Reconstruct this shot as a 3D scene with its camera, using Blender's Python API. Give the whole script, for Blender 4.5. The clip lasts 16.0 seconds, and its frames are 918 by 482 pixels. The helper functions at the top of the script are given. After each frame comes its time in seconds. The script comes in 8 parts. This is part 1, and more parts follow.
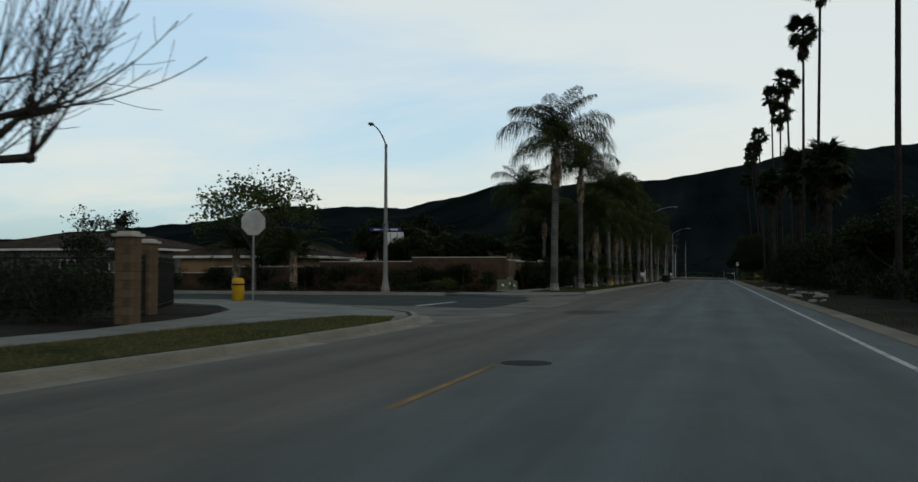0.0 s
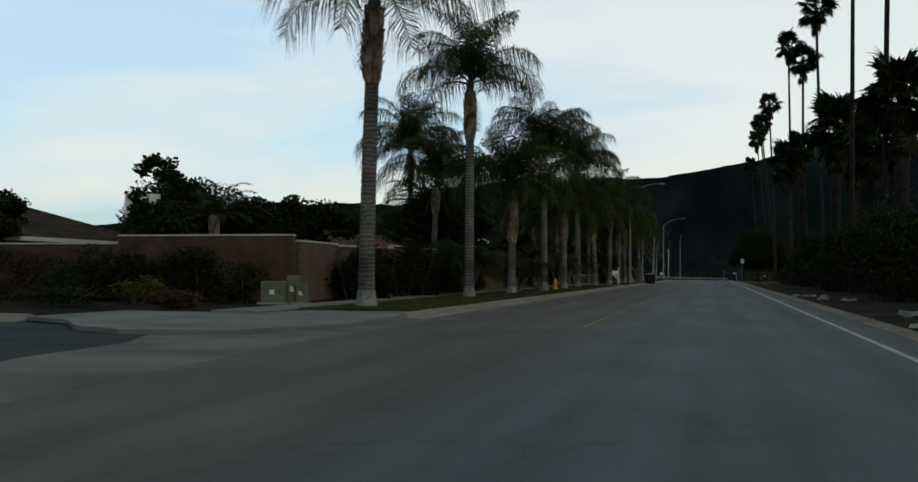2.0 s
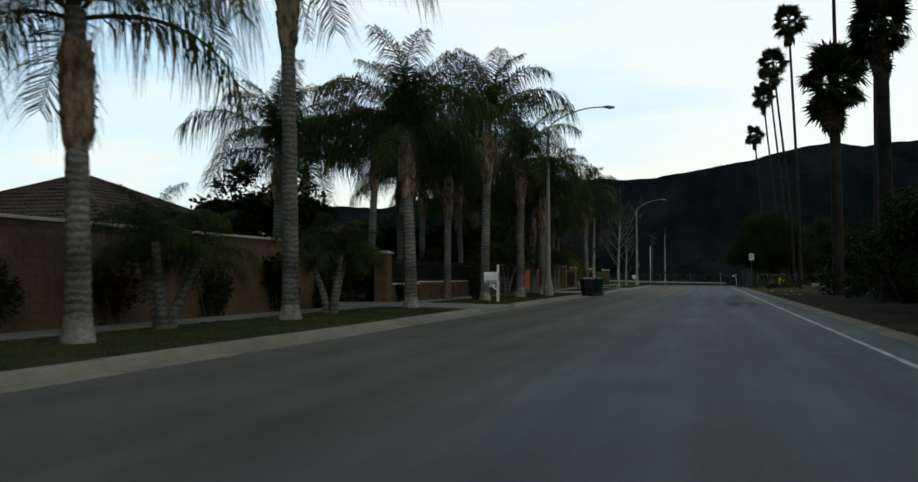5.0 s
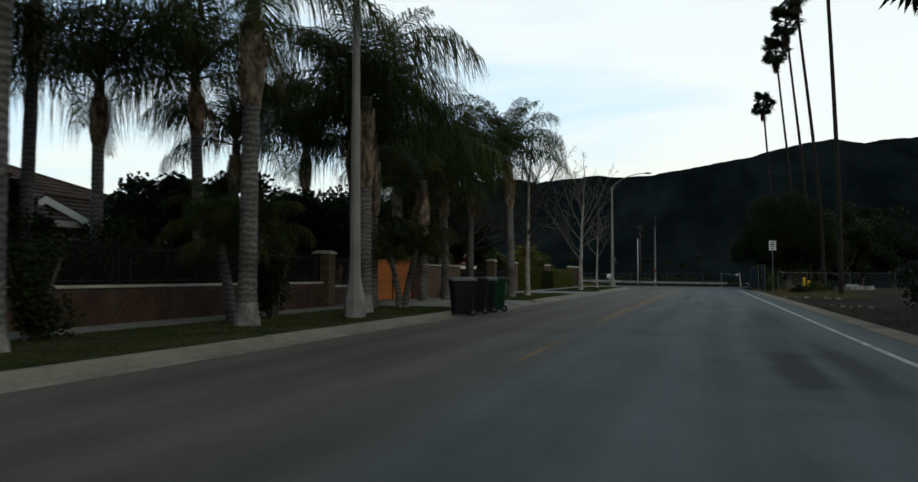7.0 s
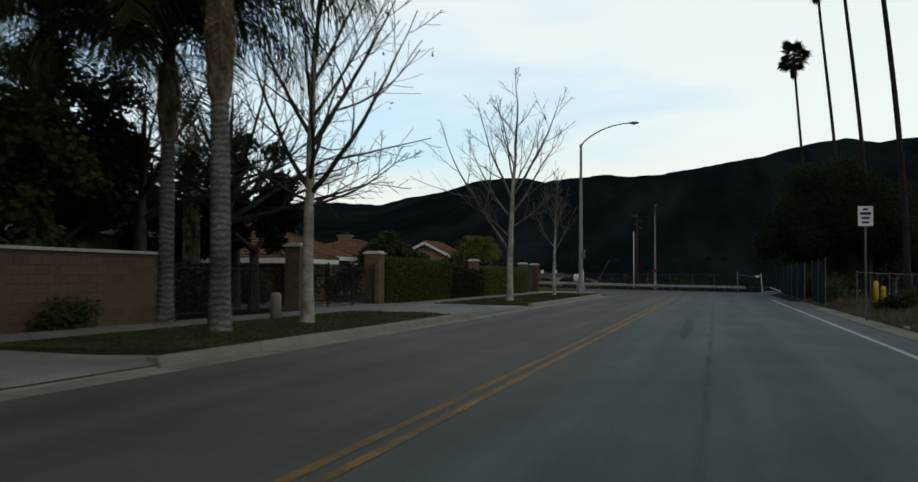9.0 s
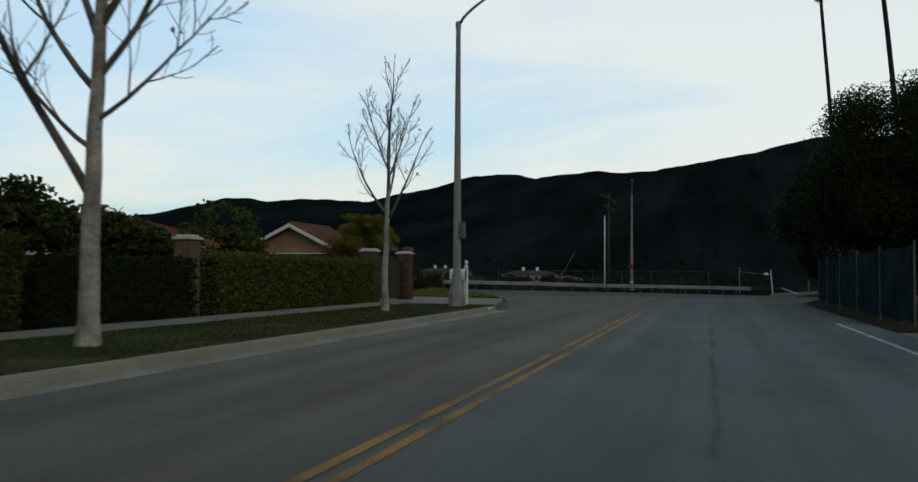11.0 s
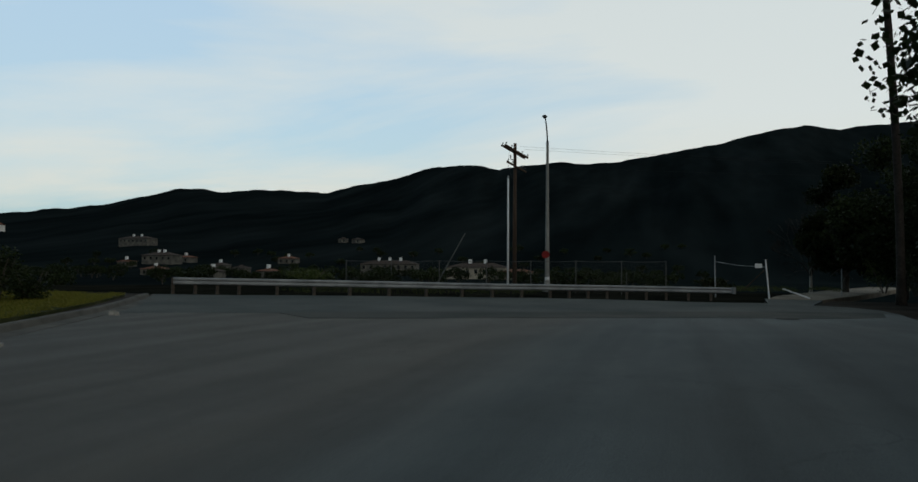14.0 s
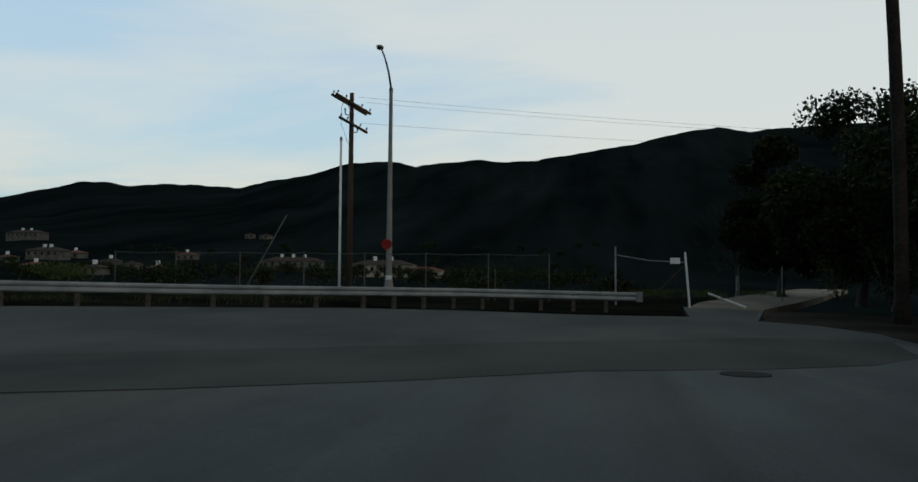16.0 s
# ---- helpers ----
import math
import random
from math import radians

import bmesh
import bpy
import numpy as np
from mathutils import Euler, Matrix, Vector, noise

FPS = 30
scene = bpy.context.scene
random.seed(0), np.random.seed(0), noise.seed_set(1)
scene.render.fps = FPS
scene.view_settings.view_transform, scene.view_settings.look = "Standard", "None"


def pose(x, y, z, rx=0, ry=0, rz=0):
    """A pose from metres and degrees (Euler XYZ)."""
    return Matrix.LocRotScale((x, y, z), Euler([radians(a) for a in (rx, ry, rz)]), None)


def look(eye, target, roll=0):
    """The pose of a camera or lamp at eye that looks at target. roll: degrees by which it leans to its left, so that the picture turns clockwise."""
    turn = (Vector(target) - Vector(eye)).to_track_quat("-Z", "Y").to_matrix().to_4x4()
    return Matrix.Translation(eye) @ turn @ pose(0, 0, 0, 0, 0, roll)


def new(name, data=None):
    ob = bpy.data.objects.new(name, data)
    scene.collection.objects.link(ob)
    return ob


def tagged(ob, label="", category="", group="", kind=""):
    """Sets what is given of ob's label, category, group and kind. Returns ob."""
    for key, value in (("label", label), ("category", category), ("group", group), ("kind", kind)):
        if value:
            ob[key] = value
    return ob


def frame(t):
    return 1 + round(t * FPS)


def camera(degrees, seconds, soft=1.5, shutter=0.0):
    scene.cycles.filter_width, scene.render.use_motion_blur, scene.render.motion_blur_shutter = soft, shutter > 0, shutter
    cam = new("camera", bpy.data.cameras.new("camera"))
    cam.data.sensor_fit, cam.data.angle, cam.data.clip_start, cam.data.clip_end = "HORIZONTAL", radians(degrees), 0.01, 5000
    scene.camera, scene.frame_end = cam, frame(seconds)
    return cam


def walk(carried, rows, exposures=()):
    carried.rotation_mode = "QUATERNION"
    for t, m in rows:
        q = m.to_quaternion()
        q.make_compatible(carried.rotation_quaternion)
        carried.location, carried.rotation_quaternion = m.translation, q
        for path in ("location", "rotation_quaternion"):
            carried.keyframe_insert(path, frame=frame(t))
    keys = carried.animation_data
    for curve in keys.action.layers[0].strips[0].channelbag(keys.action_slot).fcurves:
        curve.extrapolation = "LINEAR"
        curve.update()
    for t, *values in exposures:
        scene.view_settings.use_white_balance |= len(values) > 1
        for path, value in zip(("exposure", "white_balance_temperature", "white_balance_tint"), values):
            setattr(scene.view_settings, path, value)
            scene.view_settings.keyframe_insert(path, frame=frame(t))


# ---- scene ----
cam = camera(52.78, 16.0, shutter=0.15)
PATH = [
    (0, (-0.738, -2.386, 1.320), (-6.083, 16.874, 2.026), 0.09),
    (0.5, (-0.767, 6.872, 1.290), (-6.116, 26.130, 2.002), 0.24),
    (1, (-0.715, 16.379, 1.202), (-6.083, 35.631, 1.939), 0.42),
    (1.5, (-0.759, 25.579, 1.223), (-6.113, 44.833, 1.986), 0.41),
    (2, (-0.932, 34.115, 1.248), (-6.244, 53.385, 1.920), 0.44),
    (2.5, (-0.953, 43.251, 1.272), (-6.221, 62.530, 2.019), 0.39),
    (3, (-0.988, 52.260, 1.264), (-6.247, 71.542, 2.015), 0.31),
    (3.5, (-0.934, 61.288, 1.299), (-6.161, 80.579, 2.034), 0.08),
    (4, (-0.891, 70.079, 1.292), (-6.099, 89.375, 2.034), -0.02),
    (6.5, (-1.003, 109.669, 1.277), (-6.151, 128.978, 2.086), 0.25),
    (7, (-0.967, 117.856, 1.286), (-6.115, 137.167, 2.035), 0.07),
    (7.5, (-1.008, 125.942, 1.274), (-6.245, 145.230, 2.019), -0.09),
    (8, (-1.075, 133.788, 1.289), (-6.400, 153.047, 2.130), -0.15),
    (8.5, (-1.132, 141.629, 1.294), (-6.493, 160.883, 2.042), 0.26),
    (9, (-1.286, 149.767, 1.318), (-6.629, 169.025, 2.072), 0.36),
    (9.5, (-1.319, 157.579, 1.280), (-6.659, 176.839, 2.006), 0.42),
    (10, (-1.424, 165.439, 1.302), (-6.707, 184.713, 2.079), 0.37),
    (12.5, (-1.454, 201.435, 1.311), (-6.587, 220.756, 1.898), 0.34),
    (13, (-1.410, 207.457, 1.323), (-6.409, 226.812, 1.957), 0.13),
    (13.5, (-1.275, 212.851, 1.322), (-6.073, 232.260, 1.864), 0.16),
    (14, (-1.023, 217.820, 1.321), (-5.535, 237.296, 1.884), 0.30),
    (14.5, (-0.701, 222.691, 1.315), (-4.903, 242.235, 1.953), 0.30),
    (15, (-0.358, 227.249, 1.285), (-4.103, 246.887, 1.854), 0.24),
    (15.5, (-0.005, 231.649, 1.244), (-3.276, 251.370, 1.850), 0.32),
    (16, (0.390, 235.931, 1.190), (-2.415, 255.726, 1.724), 0.59),
]
EXPOSURES = [(0, -0.05), (1.5, 0.0), (2.5, 0.12), (4, 0.30), (6.5, 0.30), (8, 0.28), (10, 0.1), (12.5, -0.02), (14, -0.16), (16, -0.2)]
walk(cam, [(t, look(eye, target, roll)) for t, eye, target, roll in PATH], EXPOSURES)

# ---- world, sun ----
SUN_AZ, SUN_EL = 140.0, 32.0          # compass bearing (from +y, clockwise) and height of the veiled sun


def build_world():
    w = bpy.data.worlds.new("dusk_sky")
    w.use_nodes = True
    scene.world = w
    nt = w.node_tree
    nt.nodes.clear()
    N, L = nt.nodes.new, nt.links.new
    out, bg = N("ShaderNodeOutputWorld"), N("ShaderNodeBackground")
    sky = N("ShaderNodeTexSky")
    sky.sky_type, sky.sun_disc = "NISHITA", False
    sky.sun_elevation, sky.sun_rotation = radians(SUN_EL), radians(SUN_AZ)
    sky.air_density, sky.dust_density, sky.ozone_density = 1.0, 1.5, 2.0
    tc = N("ShaderNodeTexCoord")
    sep = N("ShaderNodeSeparateXYZ")
    L(tc.outputs["Generated"], sep.inputs[0])

    def math_node(op, a, b=None, clamp=False):
        n = N("ShaderNodeMath")
        n.operation, n.use_clamp = op, clamp
        for i, v in enumerate((a, b)):
            if v is None:
                continue
            if isinstance(v, (int, float)):
                n.inputs[i].default_value = v
            else:
                L(v, n.inputs[i])
        return n.outputs[0]

    def ramp(fac, stops):
        n = N("ShaderNodeValToRGB")
        while len(n.color_ramp.elements) < len(stops):
            n.color_ramp.elements.new(0.5)
        for e, (p, c) in zip(n.color_ramp.elements, stops):
            e.position, e.color = p, (*c, 1)
        L(fac, n.inputs[0])
        return n.outputs[0]

    def mix(fac, a, b, blend="MIX"):
        n = N("ShaderNodeMix")
        n.data_type, n.blend_type = "RGBA", blend
        for s, v in ((n.inputs[0], fac), (n.inputs[6], a), (n.inputs[7], b)):
            if isinstance(v, (int, float)):
                s.default_value = v
            elif isinstance(v, tuple):
                s.default_value = (*v, 1)
            else:
                L(v, s)
        return n.outputs[2]

    # cloud sheet seen from below: directions spread over a flat layer
    lift = math_node("ADD", math_node("MAXIMUM", sep.outputs[2], 0.0), 0.16)
    comb = N("ShaderNodeCombineXYZ")
    L(math_node("DIVIDE", sep.outputs[0], lift), comb.inputs[0])
    L(math_node("DIVIDE", sep.outputs[1], lift), comb.inputs[1])
    mp = N("ShaderNodeMapping")
    mp.inputs["Location"].default_value = (4.3, 1.2, 0.0)
    mp.inputs["Rotation"].default_value = (0, 0, radians(24))
    mp.inputs["Scale"].default_value = (0.62, 1.05, 1.0)
    L(comb.outputs[0], mp.inputs[0])
    n1 = N("ShaderNodeTexNoise")
    n1.inputs["Scale"].default_value, n1.inputs["Detail"].default_value, n1.inputs["Roughness"].default_value = 0.9, 7, 0.56
    n1.inputs["Distortion"].default_value = 0.35
    L(mp.outputs[0], n1.inputs["Vector"])
    # thinner cloud towards the west side of the view
    side = math_node("MULTIPLY", sep.outputs[0], 0.50)
    cover = math_node("ADD", math_node("ADD", n1.outputs[0], side), 0.19)
    mask = ramp(cover, [(0.36, (0, 0, 0)), (0.6, (1, 1, 1))])
    clear = ramp(sep.outputs[2], [(0.0, (0.27, 0.37, 0.40)), (0.10, (0.44, 0.54, 0.58)), (0.28, (0.46, 0.58, 0.68)), (1.0, (0.20, 0.28, 0.35))])
    clear = mix(0.04, clear, sky.outputs[0])
    cloud = ramp(sep.outputs[2], [(0.03, (0.84, 0.80, 0.70)), (0.16, (0.80, 0.82, 0.81)), (0.42, (0.72, 0.76, 0.78)), (0.75, (0.34, 0.38, 0.41)), (1.0, (0.28, 0.315, 0.34))])
    col = mix(mask, clear, cloud)
    # the evening glow lies ahead, the sky behind is duller
    ahead = math_node("ADD", math_node("MULTIPLY", sep.outputs[1], 0.5), 0.5)
    glow = ramp(ahead, [(0.30, (0.40, 0.45, 0.46)), (0.62, (0.56, 0.61, 0.625)), (0.86, (1, 1, 1))])
    col = mix(1.0, col, glow, "MULTIPLY")
    col = mix(1.0, col, (0.945, 1.0, 1.0), "MULTIPLY")
    L(col, bg.inputs[0])
    bg.inputs[1].default_value = 1.0
    L(bg.outputs[0], out.inputs[0])


build_world()
sun = new("sun", bpy.data.lights.new("sun", "SUN"))
sun.data.energy, sun.data.angle, sun.data.color = 0.5, radians(25), (0.96, 0.87, 0.75)
_a, _e = radians(SUN_AZ), radians(SUN_EL)
sun.matrix_world = look((math.sin(_a) * math.cos(_e) * 50, math.cos(_a) * math.cos(_e) * 50, math.sin(_e) * 50), (0, 0, 0))
scene.view_settings.exposure = 0.0

# ---- materials ----
MATS = {}


def surf(name, c1, c2, scale=1.0, rough=0.8, bump=0.0, bscale=40.0, fine=0.35, metal=0.0, rand=0.0, spec=0.12, stretch=(1, 1, 1), c3=None):
    """Two-scale mottled surface in object metres: broad stains between c1 and c2, fine grain, bump."""
    m = bpy.data.materials.new(name)
    m.use_nodes = True
    nt = m.node_tree
    N, L = nt.nodes.new, nt.links.new
    b = nt.nodes["Principled BSDF"]
    b.inputs["Roughness"].default_value, b.inputs["Metallic"].default_value = rough, metal
    b.inputs["Specular IOR Level"].default_value = spec
    tc, mp = N("ShaderNodeTexCoord"), N("ShaderNodeMapping")
    mp.inputs["Scale"].default_value = stretch
    L(tc.outputs["Object"], mp.inputs[0])
    broad, grain = N("ShaderNodeTexNoise"), N("ShaderNodeTexNoise")
    for n, s, d in ((broad, scale, 4), (grain, bscale, 3)):
        n.inputs["Scale"].default_value, n.inputs["Detail"].default_value = s, d
        L(mp.outputs[0], n.inputs["Vector"])
    r = N("ShaderNodeValToRGB")
    r.color_ramp.elements[0].position, r.color_ramp.elements[0].color = 0.34, (*c1, 1)
    r.color_ramp.elements[1].position, r.color_ramp.elements[1].color = 0.66, (*c2, 1)
    if c3:
        e = r.color_ramp.elements.new(0.8)
        e.color = (*c3, 1)
    L(broad.outputs[0], r.inputs[0])
    g = N("ShaderNodeMapRange")
    g.inputs["To Min"].default_value, g.inputs["To Max"].default_value = 1 - fine, 1 + fine
    g.inputs["From Min"].default_value, g.inputs["From Max"].default_value = 0.3, 0.7
    L(grain.outputs[0], g.inputs[0])
    mul = N("ShaderNodeMix")
    mul.data_type, mul.blend_type = "RGBA", "MULTIPLY"
    mul.inputs[0].default_value = 1.0
    L(r.outputs[0], mul.inputs[6])
    L(g.outputs[0], mul.inputs[7])
    col = mul.outputs[2]
    if rand:
        oi, mr, hsv = N("ShaderNodeObjectInfo"), N("ShaderNodeMapRange"), N("ShaderNodeHueSaturation")
        mr.inputs["To Min"].default_value, mr.inputs["To Max"].default_value = 1 - rand, 1 + rand
        L(oi.outputs["Random"], mr.inputs[0])
        L(mr.outputs[0], hsv.inputs["Value"])
        L(col, hsv.inputs["Color"])
        col = hsv.outputs[0]
    L(col, b.inputs["Base Color"])
    if bump:
        bp = N("ShaderNodeBump")
        bp.inputs["Strength"].default_value, bp.inputs["Distance"].default_value = bump, 0.02
        L(grain.outputs[0], bp.inputs["Height"])
        L(bp.outputs[0], b.inputs["Normal"])
    MATS[name] = m
    return m


def leafy(name, c1, c2, rough=0.55, through_light=0.25):
    """Leaf surface: hue varies leaf by leaf, a little light passes through."""
    m = bpy.data.materials.new(name)
    m.use_nodes = True
    nt = m.node_tree
    N, L = nt.nodes.new, nt.links.new
    b = nt.nodes["Principled BSDF"]
    geo, r = N("ShaderNodeNewGeometry"), N("ShaderNodeValToRGB")
    r.color_ramp.elements[0].color, r.color_ramp.elements[1].color = (*c1, 1), (*c2, 1)
    L(geo.outputs["Random Per Island"], r.inputs[0])
    oi, mr, hsv = N("ShaderNodeObjectInfo"), N("ShaderNodeMapRange"), N("ShaderNodeHueSaturation")
    mr.inputs["To Min"].default_value, mr.inputs["To Max"].default_value = 0.75, 1.25
    L(oi.outputs["Random"], mr.inputs[0])
    L(mr.outputs[0], hsv.inputs["Value"])
    L(r.outputs[0], hsv.inputs["Color"])
    L(hsv.outputs[0], b.inputs["Base Color"])
    b.inputs["Roughness"].default_value = rough
    b.inputs["Specular IOR Level"].default_value = 0.04
    tr, mx = N("ShaderNodeBsdfTranslucent"), N("ShaderNodeMixShader")
    L(hsv.outputs[0], tr.inputs[0])
    mx.inputs[0].default_value = through_light
    L(b.outputs[0], mx.inputs[1])
    L(tr.outputs[0], mx.inputs[2])
    L(mx.outputs[0], nt.nodes["Material Output"].inputs[0])
    MATS[name] = m
    return m


def street_asphalt():
    """Worn street asphalt: browner inner lane, outer lane tinted bluish for reflected sky, long streaks, wheel paths,
    cracks, oil and tar stains.
    """
    m = bpy.data.materials.new("street_asphalt")
    m.use_nodes = True
    nt = m.node_tree
    N, L = nt.nodes.new, nt.links.new
    b = nt.nodes["Principled BSDF"]
    b.inputs["Specular IOR Level"].default_value = 0.07
    tc, sep = N("ShaderNodeTexCoord"), N("ShaderNodeSeparateXYZ")
    P = tc.outputs["Object"]
    L(P, sep.inputs[0])

    def noise_tex(scale, stretch, detail=4, rough=0.55):
        mp, n = N("ShaderNodeMapping"), N("ShaderNodeTexNoise")
        mp.inputs["Scale"].default_value = stretch
        L(P, mp.inputs[0])
        L(mp.outputs[0], n.inputs["Vector"])
        n.inputs["Scale"].default_value, n.inputs["Detail"].default_value, n.inputs["Roughness"].default_value = scale, detail, rough
        return n.outputs[0]

    def calc(op, u, v, clamp=False):
        n = N("ShaderNodeMath")
        n.operation, n.use_clamp = op, clamp
        for i, q in enumerate((u, v)):
            if isinstance(q, (int, float)):
                n.inputs[i].default_value = q
            else:
                L(q, n.inputs[i])
        return n.outputs[0]

    def span(v, f0, f1, t0, t1):
        n = N("ShaderNodeMapRange")
        for i, q in enumerate((f0, f1, t0, t1)):
            n.inputs[i + 1].default_value = q
        L(v, n.inputs[0])
        return n.outputs[0]

    def blend(fac, c, d, mode="MIX"):
        n = N("ShaderNodeMix")
        n.data_type, n.blend_type = "RGBA", mode
        for s, v in ((n.inputs[0], fac), (n.inputs[6], c), (n.inputs[7], d)):
            if isinstance(v, (int, float)):
                s.default_value = v
            elif isinstance(v, tuple):
                s.default_value = (*v, 1)
            else:
                L(v, s)
        return n.outputs[2]

    broad = noise_tex(0.12, (1, 0.4, 1))
    # sky reflection over the outer lane is put into its colour
    lane = span(calc("ADD", sep.outputs[0], calc("MULTIPLY", broad, 1.6)), -3.8, -1.6, 0, 1)
    col = blend(lane, (0.104, 0.096, 0.083), (0.090, 0.109, 0.115))
    col = blend(1.0, col, span(broad, 0.32, 0.68, 0.84, 1.16), "MULTIPLY")
    col = blend(1.0, col, span(noise_tex(1.7, (1, 0.03, 1), 3), 0.32, 0.68, 0.86, 1.14), "MULTIPLY")
    col = blend(1.0, col, span(noise_tex(0.55, (1, 0.5, 1), 6, 0.65), 0.34, 0.66, 0.86, 1.14), "MULTIPLY")
    grain = noise_tex(55, (1, 1, 1), 3)
    col = blend(1.0, col, span(grain, 0.3, 0.7, 0.72, 1.28), "MULTIPLY")
    # darker surface towards the turn
    col = blend(1.0, col, span(calc("ADD", sep.outputs[1], calc("MULTIPLY", broad, 14.0)), 212, 232, 1.0, 0.70), "MULTIPLY")
    # polished wheel paths about 1.7 m apart in each lane
    wheel = calc("COSINE", calc("MULTIPLY", calc("ADD", sep.outputs[0], 0.55), 3.7), 0.0)
    col = blend(1.0, col, span(wheel, -1, 1, 1.07, 0.91), "MULTIPLY")
    # fine cracks, here and there
    v = N("ShaderNodeTexVoronoi")
    v.feature = "DISTANCE_TO_EDGE"
    v.inputs["Scale"].default_value = 0.34
    mp = N("ShaderNodeMapping")
    mp.inputs["Scale"].default_value = (1, 0.6, 1)
    wob = N("ShaderNodeMix")
    wob.data_type = "VECTOR"
    L(P, mp.inputs[0])
    nz = N("ShaderNodeTexNoise")
    nz.inputs["Scale"].default_value = 1.4
    L(P, nz.inputs["Vector"])
    add = N("ShaderNodeVectorMath")
    L(mp.outputs[0], add.inputs[0])
    L(nz.outputs["Color"], add.inputs[1])
    L(add.outputs[0], v.inputs["Vector"])
    crack = calc("MULTIPLY", span(v.outputs["Distance"], 0.0, 0.012, 0.26, 0.0), span(noise_tex(0.09, (1, 1, 1)), 0.5, 0.6, 0, 1))
    col = blend(crack, col, (0.012, 0.012, 0.012))
    # sealed seam wandering along the lane
    seam = calc("ABSOLUTE", calc("ADD", calc("ADD", sep.outputs[0], 1.52), calc("MULTIPLY", noise_tex(0.35, (0.01, 1, 1)), -0.25)), 0.0)
    seam = calc("MULTIPLY", span(seam, 0.02, 0.06, 0.42, 0.0), calc("MULTIPLY", span(sep.outputs[1], 150, 165, 0, 1), span(sep.outputs[1], 212, 224, 1, 0)))
    seam = calc("MULTIPLY", seam, span(noise_tex(0.5, (0.1, 1, 1)), 0.38, 0.55, 0.2, 1))
    col = blend(seam, col, (0.012, 0.012, 0.013))
    edge = calc("MULTIPLY", calc("SUBTRACT", noise_tex(0.9, (1, 0.6, 1), 6, 0.65), 0.5), 1.6)
    # x, y, half width, half length, turn, strength, soft edge
    for cx, cy, rx, ry, turn, k, soft in ((-5.0, 29.6, 0.95, 2.0, 0, 0.62, 0.3), (0.5, 142, 0.6, 15, -2, 0.42, 0.6), (0.25, 131.5, 0.34, 3.2, 0, 0.7, 0.4), (1.05, 132.5, 0.28, 4.2, 0, 0.6, 0.5), (-2.0, 174.6, 0.14, 5.4, 0.6, 0.55, 0.3),
                                           (3.0, 240.0, 1.6, 9.0, -12, 0.25, 0.8), (0.8, 253, 0.8, 5, -20, 0.25, 0.7), (-4.6, 88, 0.7, 16, 0, 0.18, 0.8), (-6.2, 205, 0.8, 13, 0, 0.22, 0.8)):
        mp = N("ShaderNodeMapping")
        mp.vector_type = "TEXTURE"
        mp.inputs["Location"].default_value, mp.inputs["Rotation"].default_value, mp.inputs["Scale"].default_value = (cx, cy, 0), (0, 0, radians(turn)), (rx, ry, 1)
        L(P, mp.inputs[0])
        ln = N("ShaderNodeVectorMath")
        ln.operation = "LENGTH"
        L(mp.outputs[0], ln.inputs[0])
        col = blend(span(calc("ADD", ln.outputs["Value"], calc("MULTIPLY", edge, 0.8)), 1.0 - soft, 1.0 + soft * 0.4, k, 0), col, (0.010, 0.010, 0.010))
    L(col, b.inputs["Base Color"])
    L(span(broad, 0.3, 0.7, 0.62, 0.80), b.inputs["Roughness"])
    bp = N("ShaderNodeBump")
    bp.inputs["Strength"].default_value, bp.inputs["Distance"].default_value = 0.5, 0.02
    L(grain, bp.inputs["Height"])
    L(bp.outputs[0], b.inputs["Normal"])
    MATS["street_asphalt"] = m
    return m


ASPHALT = street_asphalt()
ASPHALT_OLD = surf("side_asphalt", (0.036, 0.044, 0.047), (0.062, 0.070, 0.070), 0.3, 0.8, 0.5, 60, 0.3, spec=0.02)
GUTTER = surf("stained_gutter_concrete", (0.105, 0.103, 0.092), (0.19, 0.18, 0.155), 0.5, 0.85, 0.4, 45, 0.25, spec=0.05)
ASPHALT_BAND = surf("darker_asphalt_strip", (0.047, 0.053, 0.051), (0.076, 0.077, 0.071), 0.35, 0.9, 0.5, 60, 0.25, spec=0.04, stretch=(1, 0.5, 1))
ASPHALT_OUTER = surf("outer_asphalt_band", (0.062, 0.071, 0.070), (0.098, 0.104, 0.099), 0.3, 0.85, 0.5, 60, 0.25, spec=0.02, stretch=(1, 0.5, 1))
TAR = surf("dark_tar_patch", (0.018, 0.018, 0.019), (0.030, 0.030, 0.031), 0.8, 0.9, 0.4, 50, 0.35, spec=0.1)
CONCRETE = surf("kerb_concrete", (0.17, 0.155, 0.125), (0.28, 0.26, 0.215), 0.7, 0.85, 0.4, 35, 0.22, rand=0.1)
CONCRETE_OLD = surf("stained_kerb_concrete", (0.055, 0.052, 0.046), (0.12, 0.113, 0.098), 0.7, 0.9, 0.4, 35, 0.25, rand=0.12)
WALK = surf("sidewalk_concrete", (0.15, 0.148, 0.135), (0.23, 0.225, 0.20), 0.5, 0.85, 0.35, 40, 0.18, rand=0.08)
PAINT_W = surf("worn_white_road_paint", (0.26, 0.265, 0.26), (0.52, 0.52, 0.50), 1.1, 0.7, 0.2, 30, 0.35)
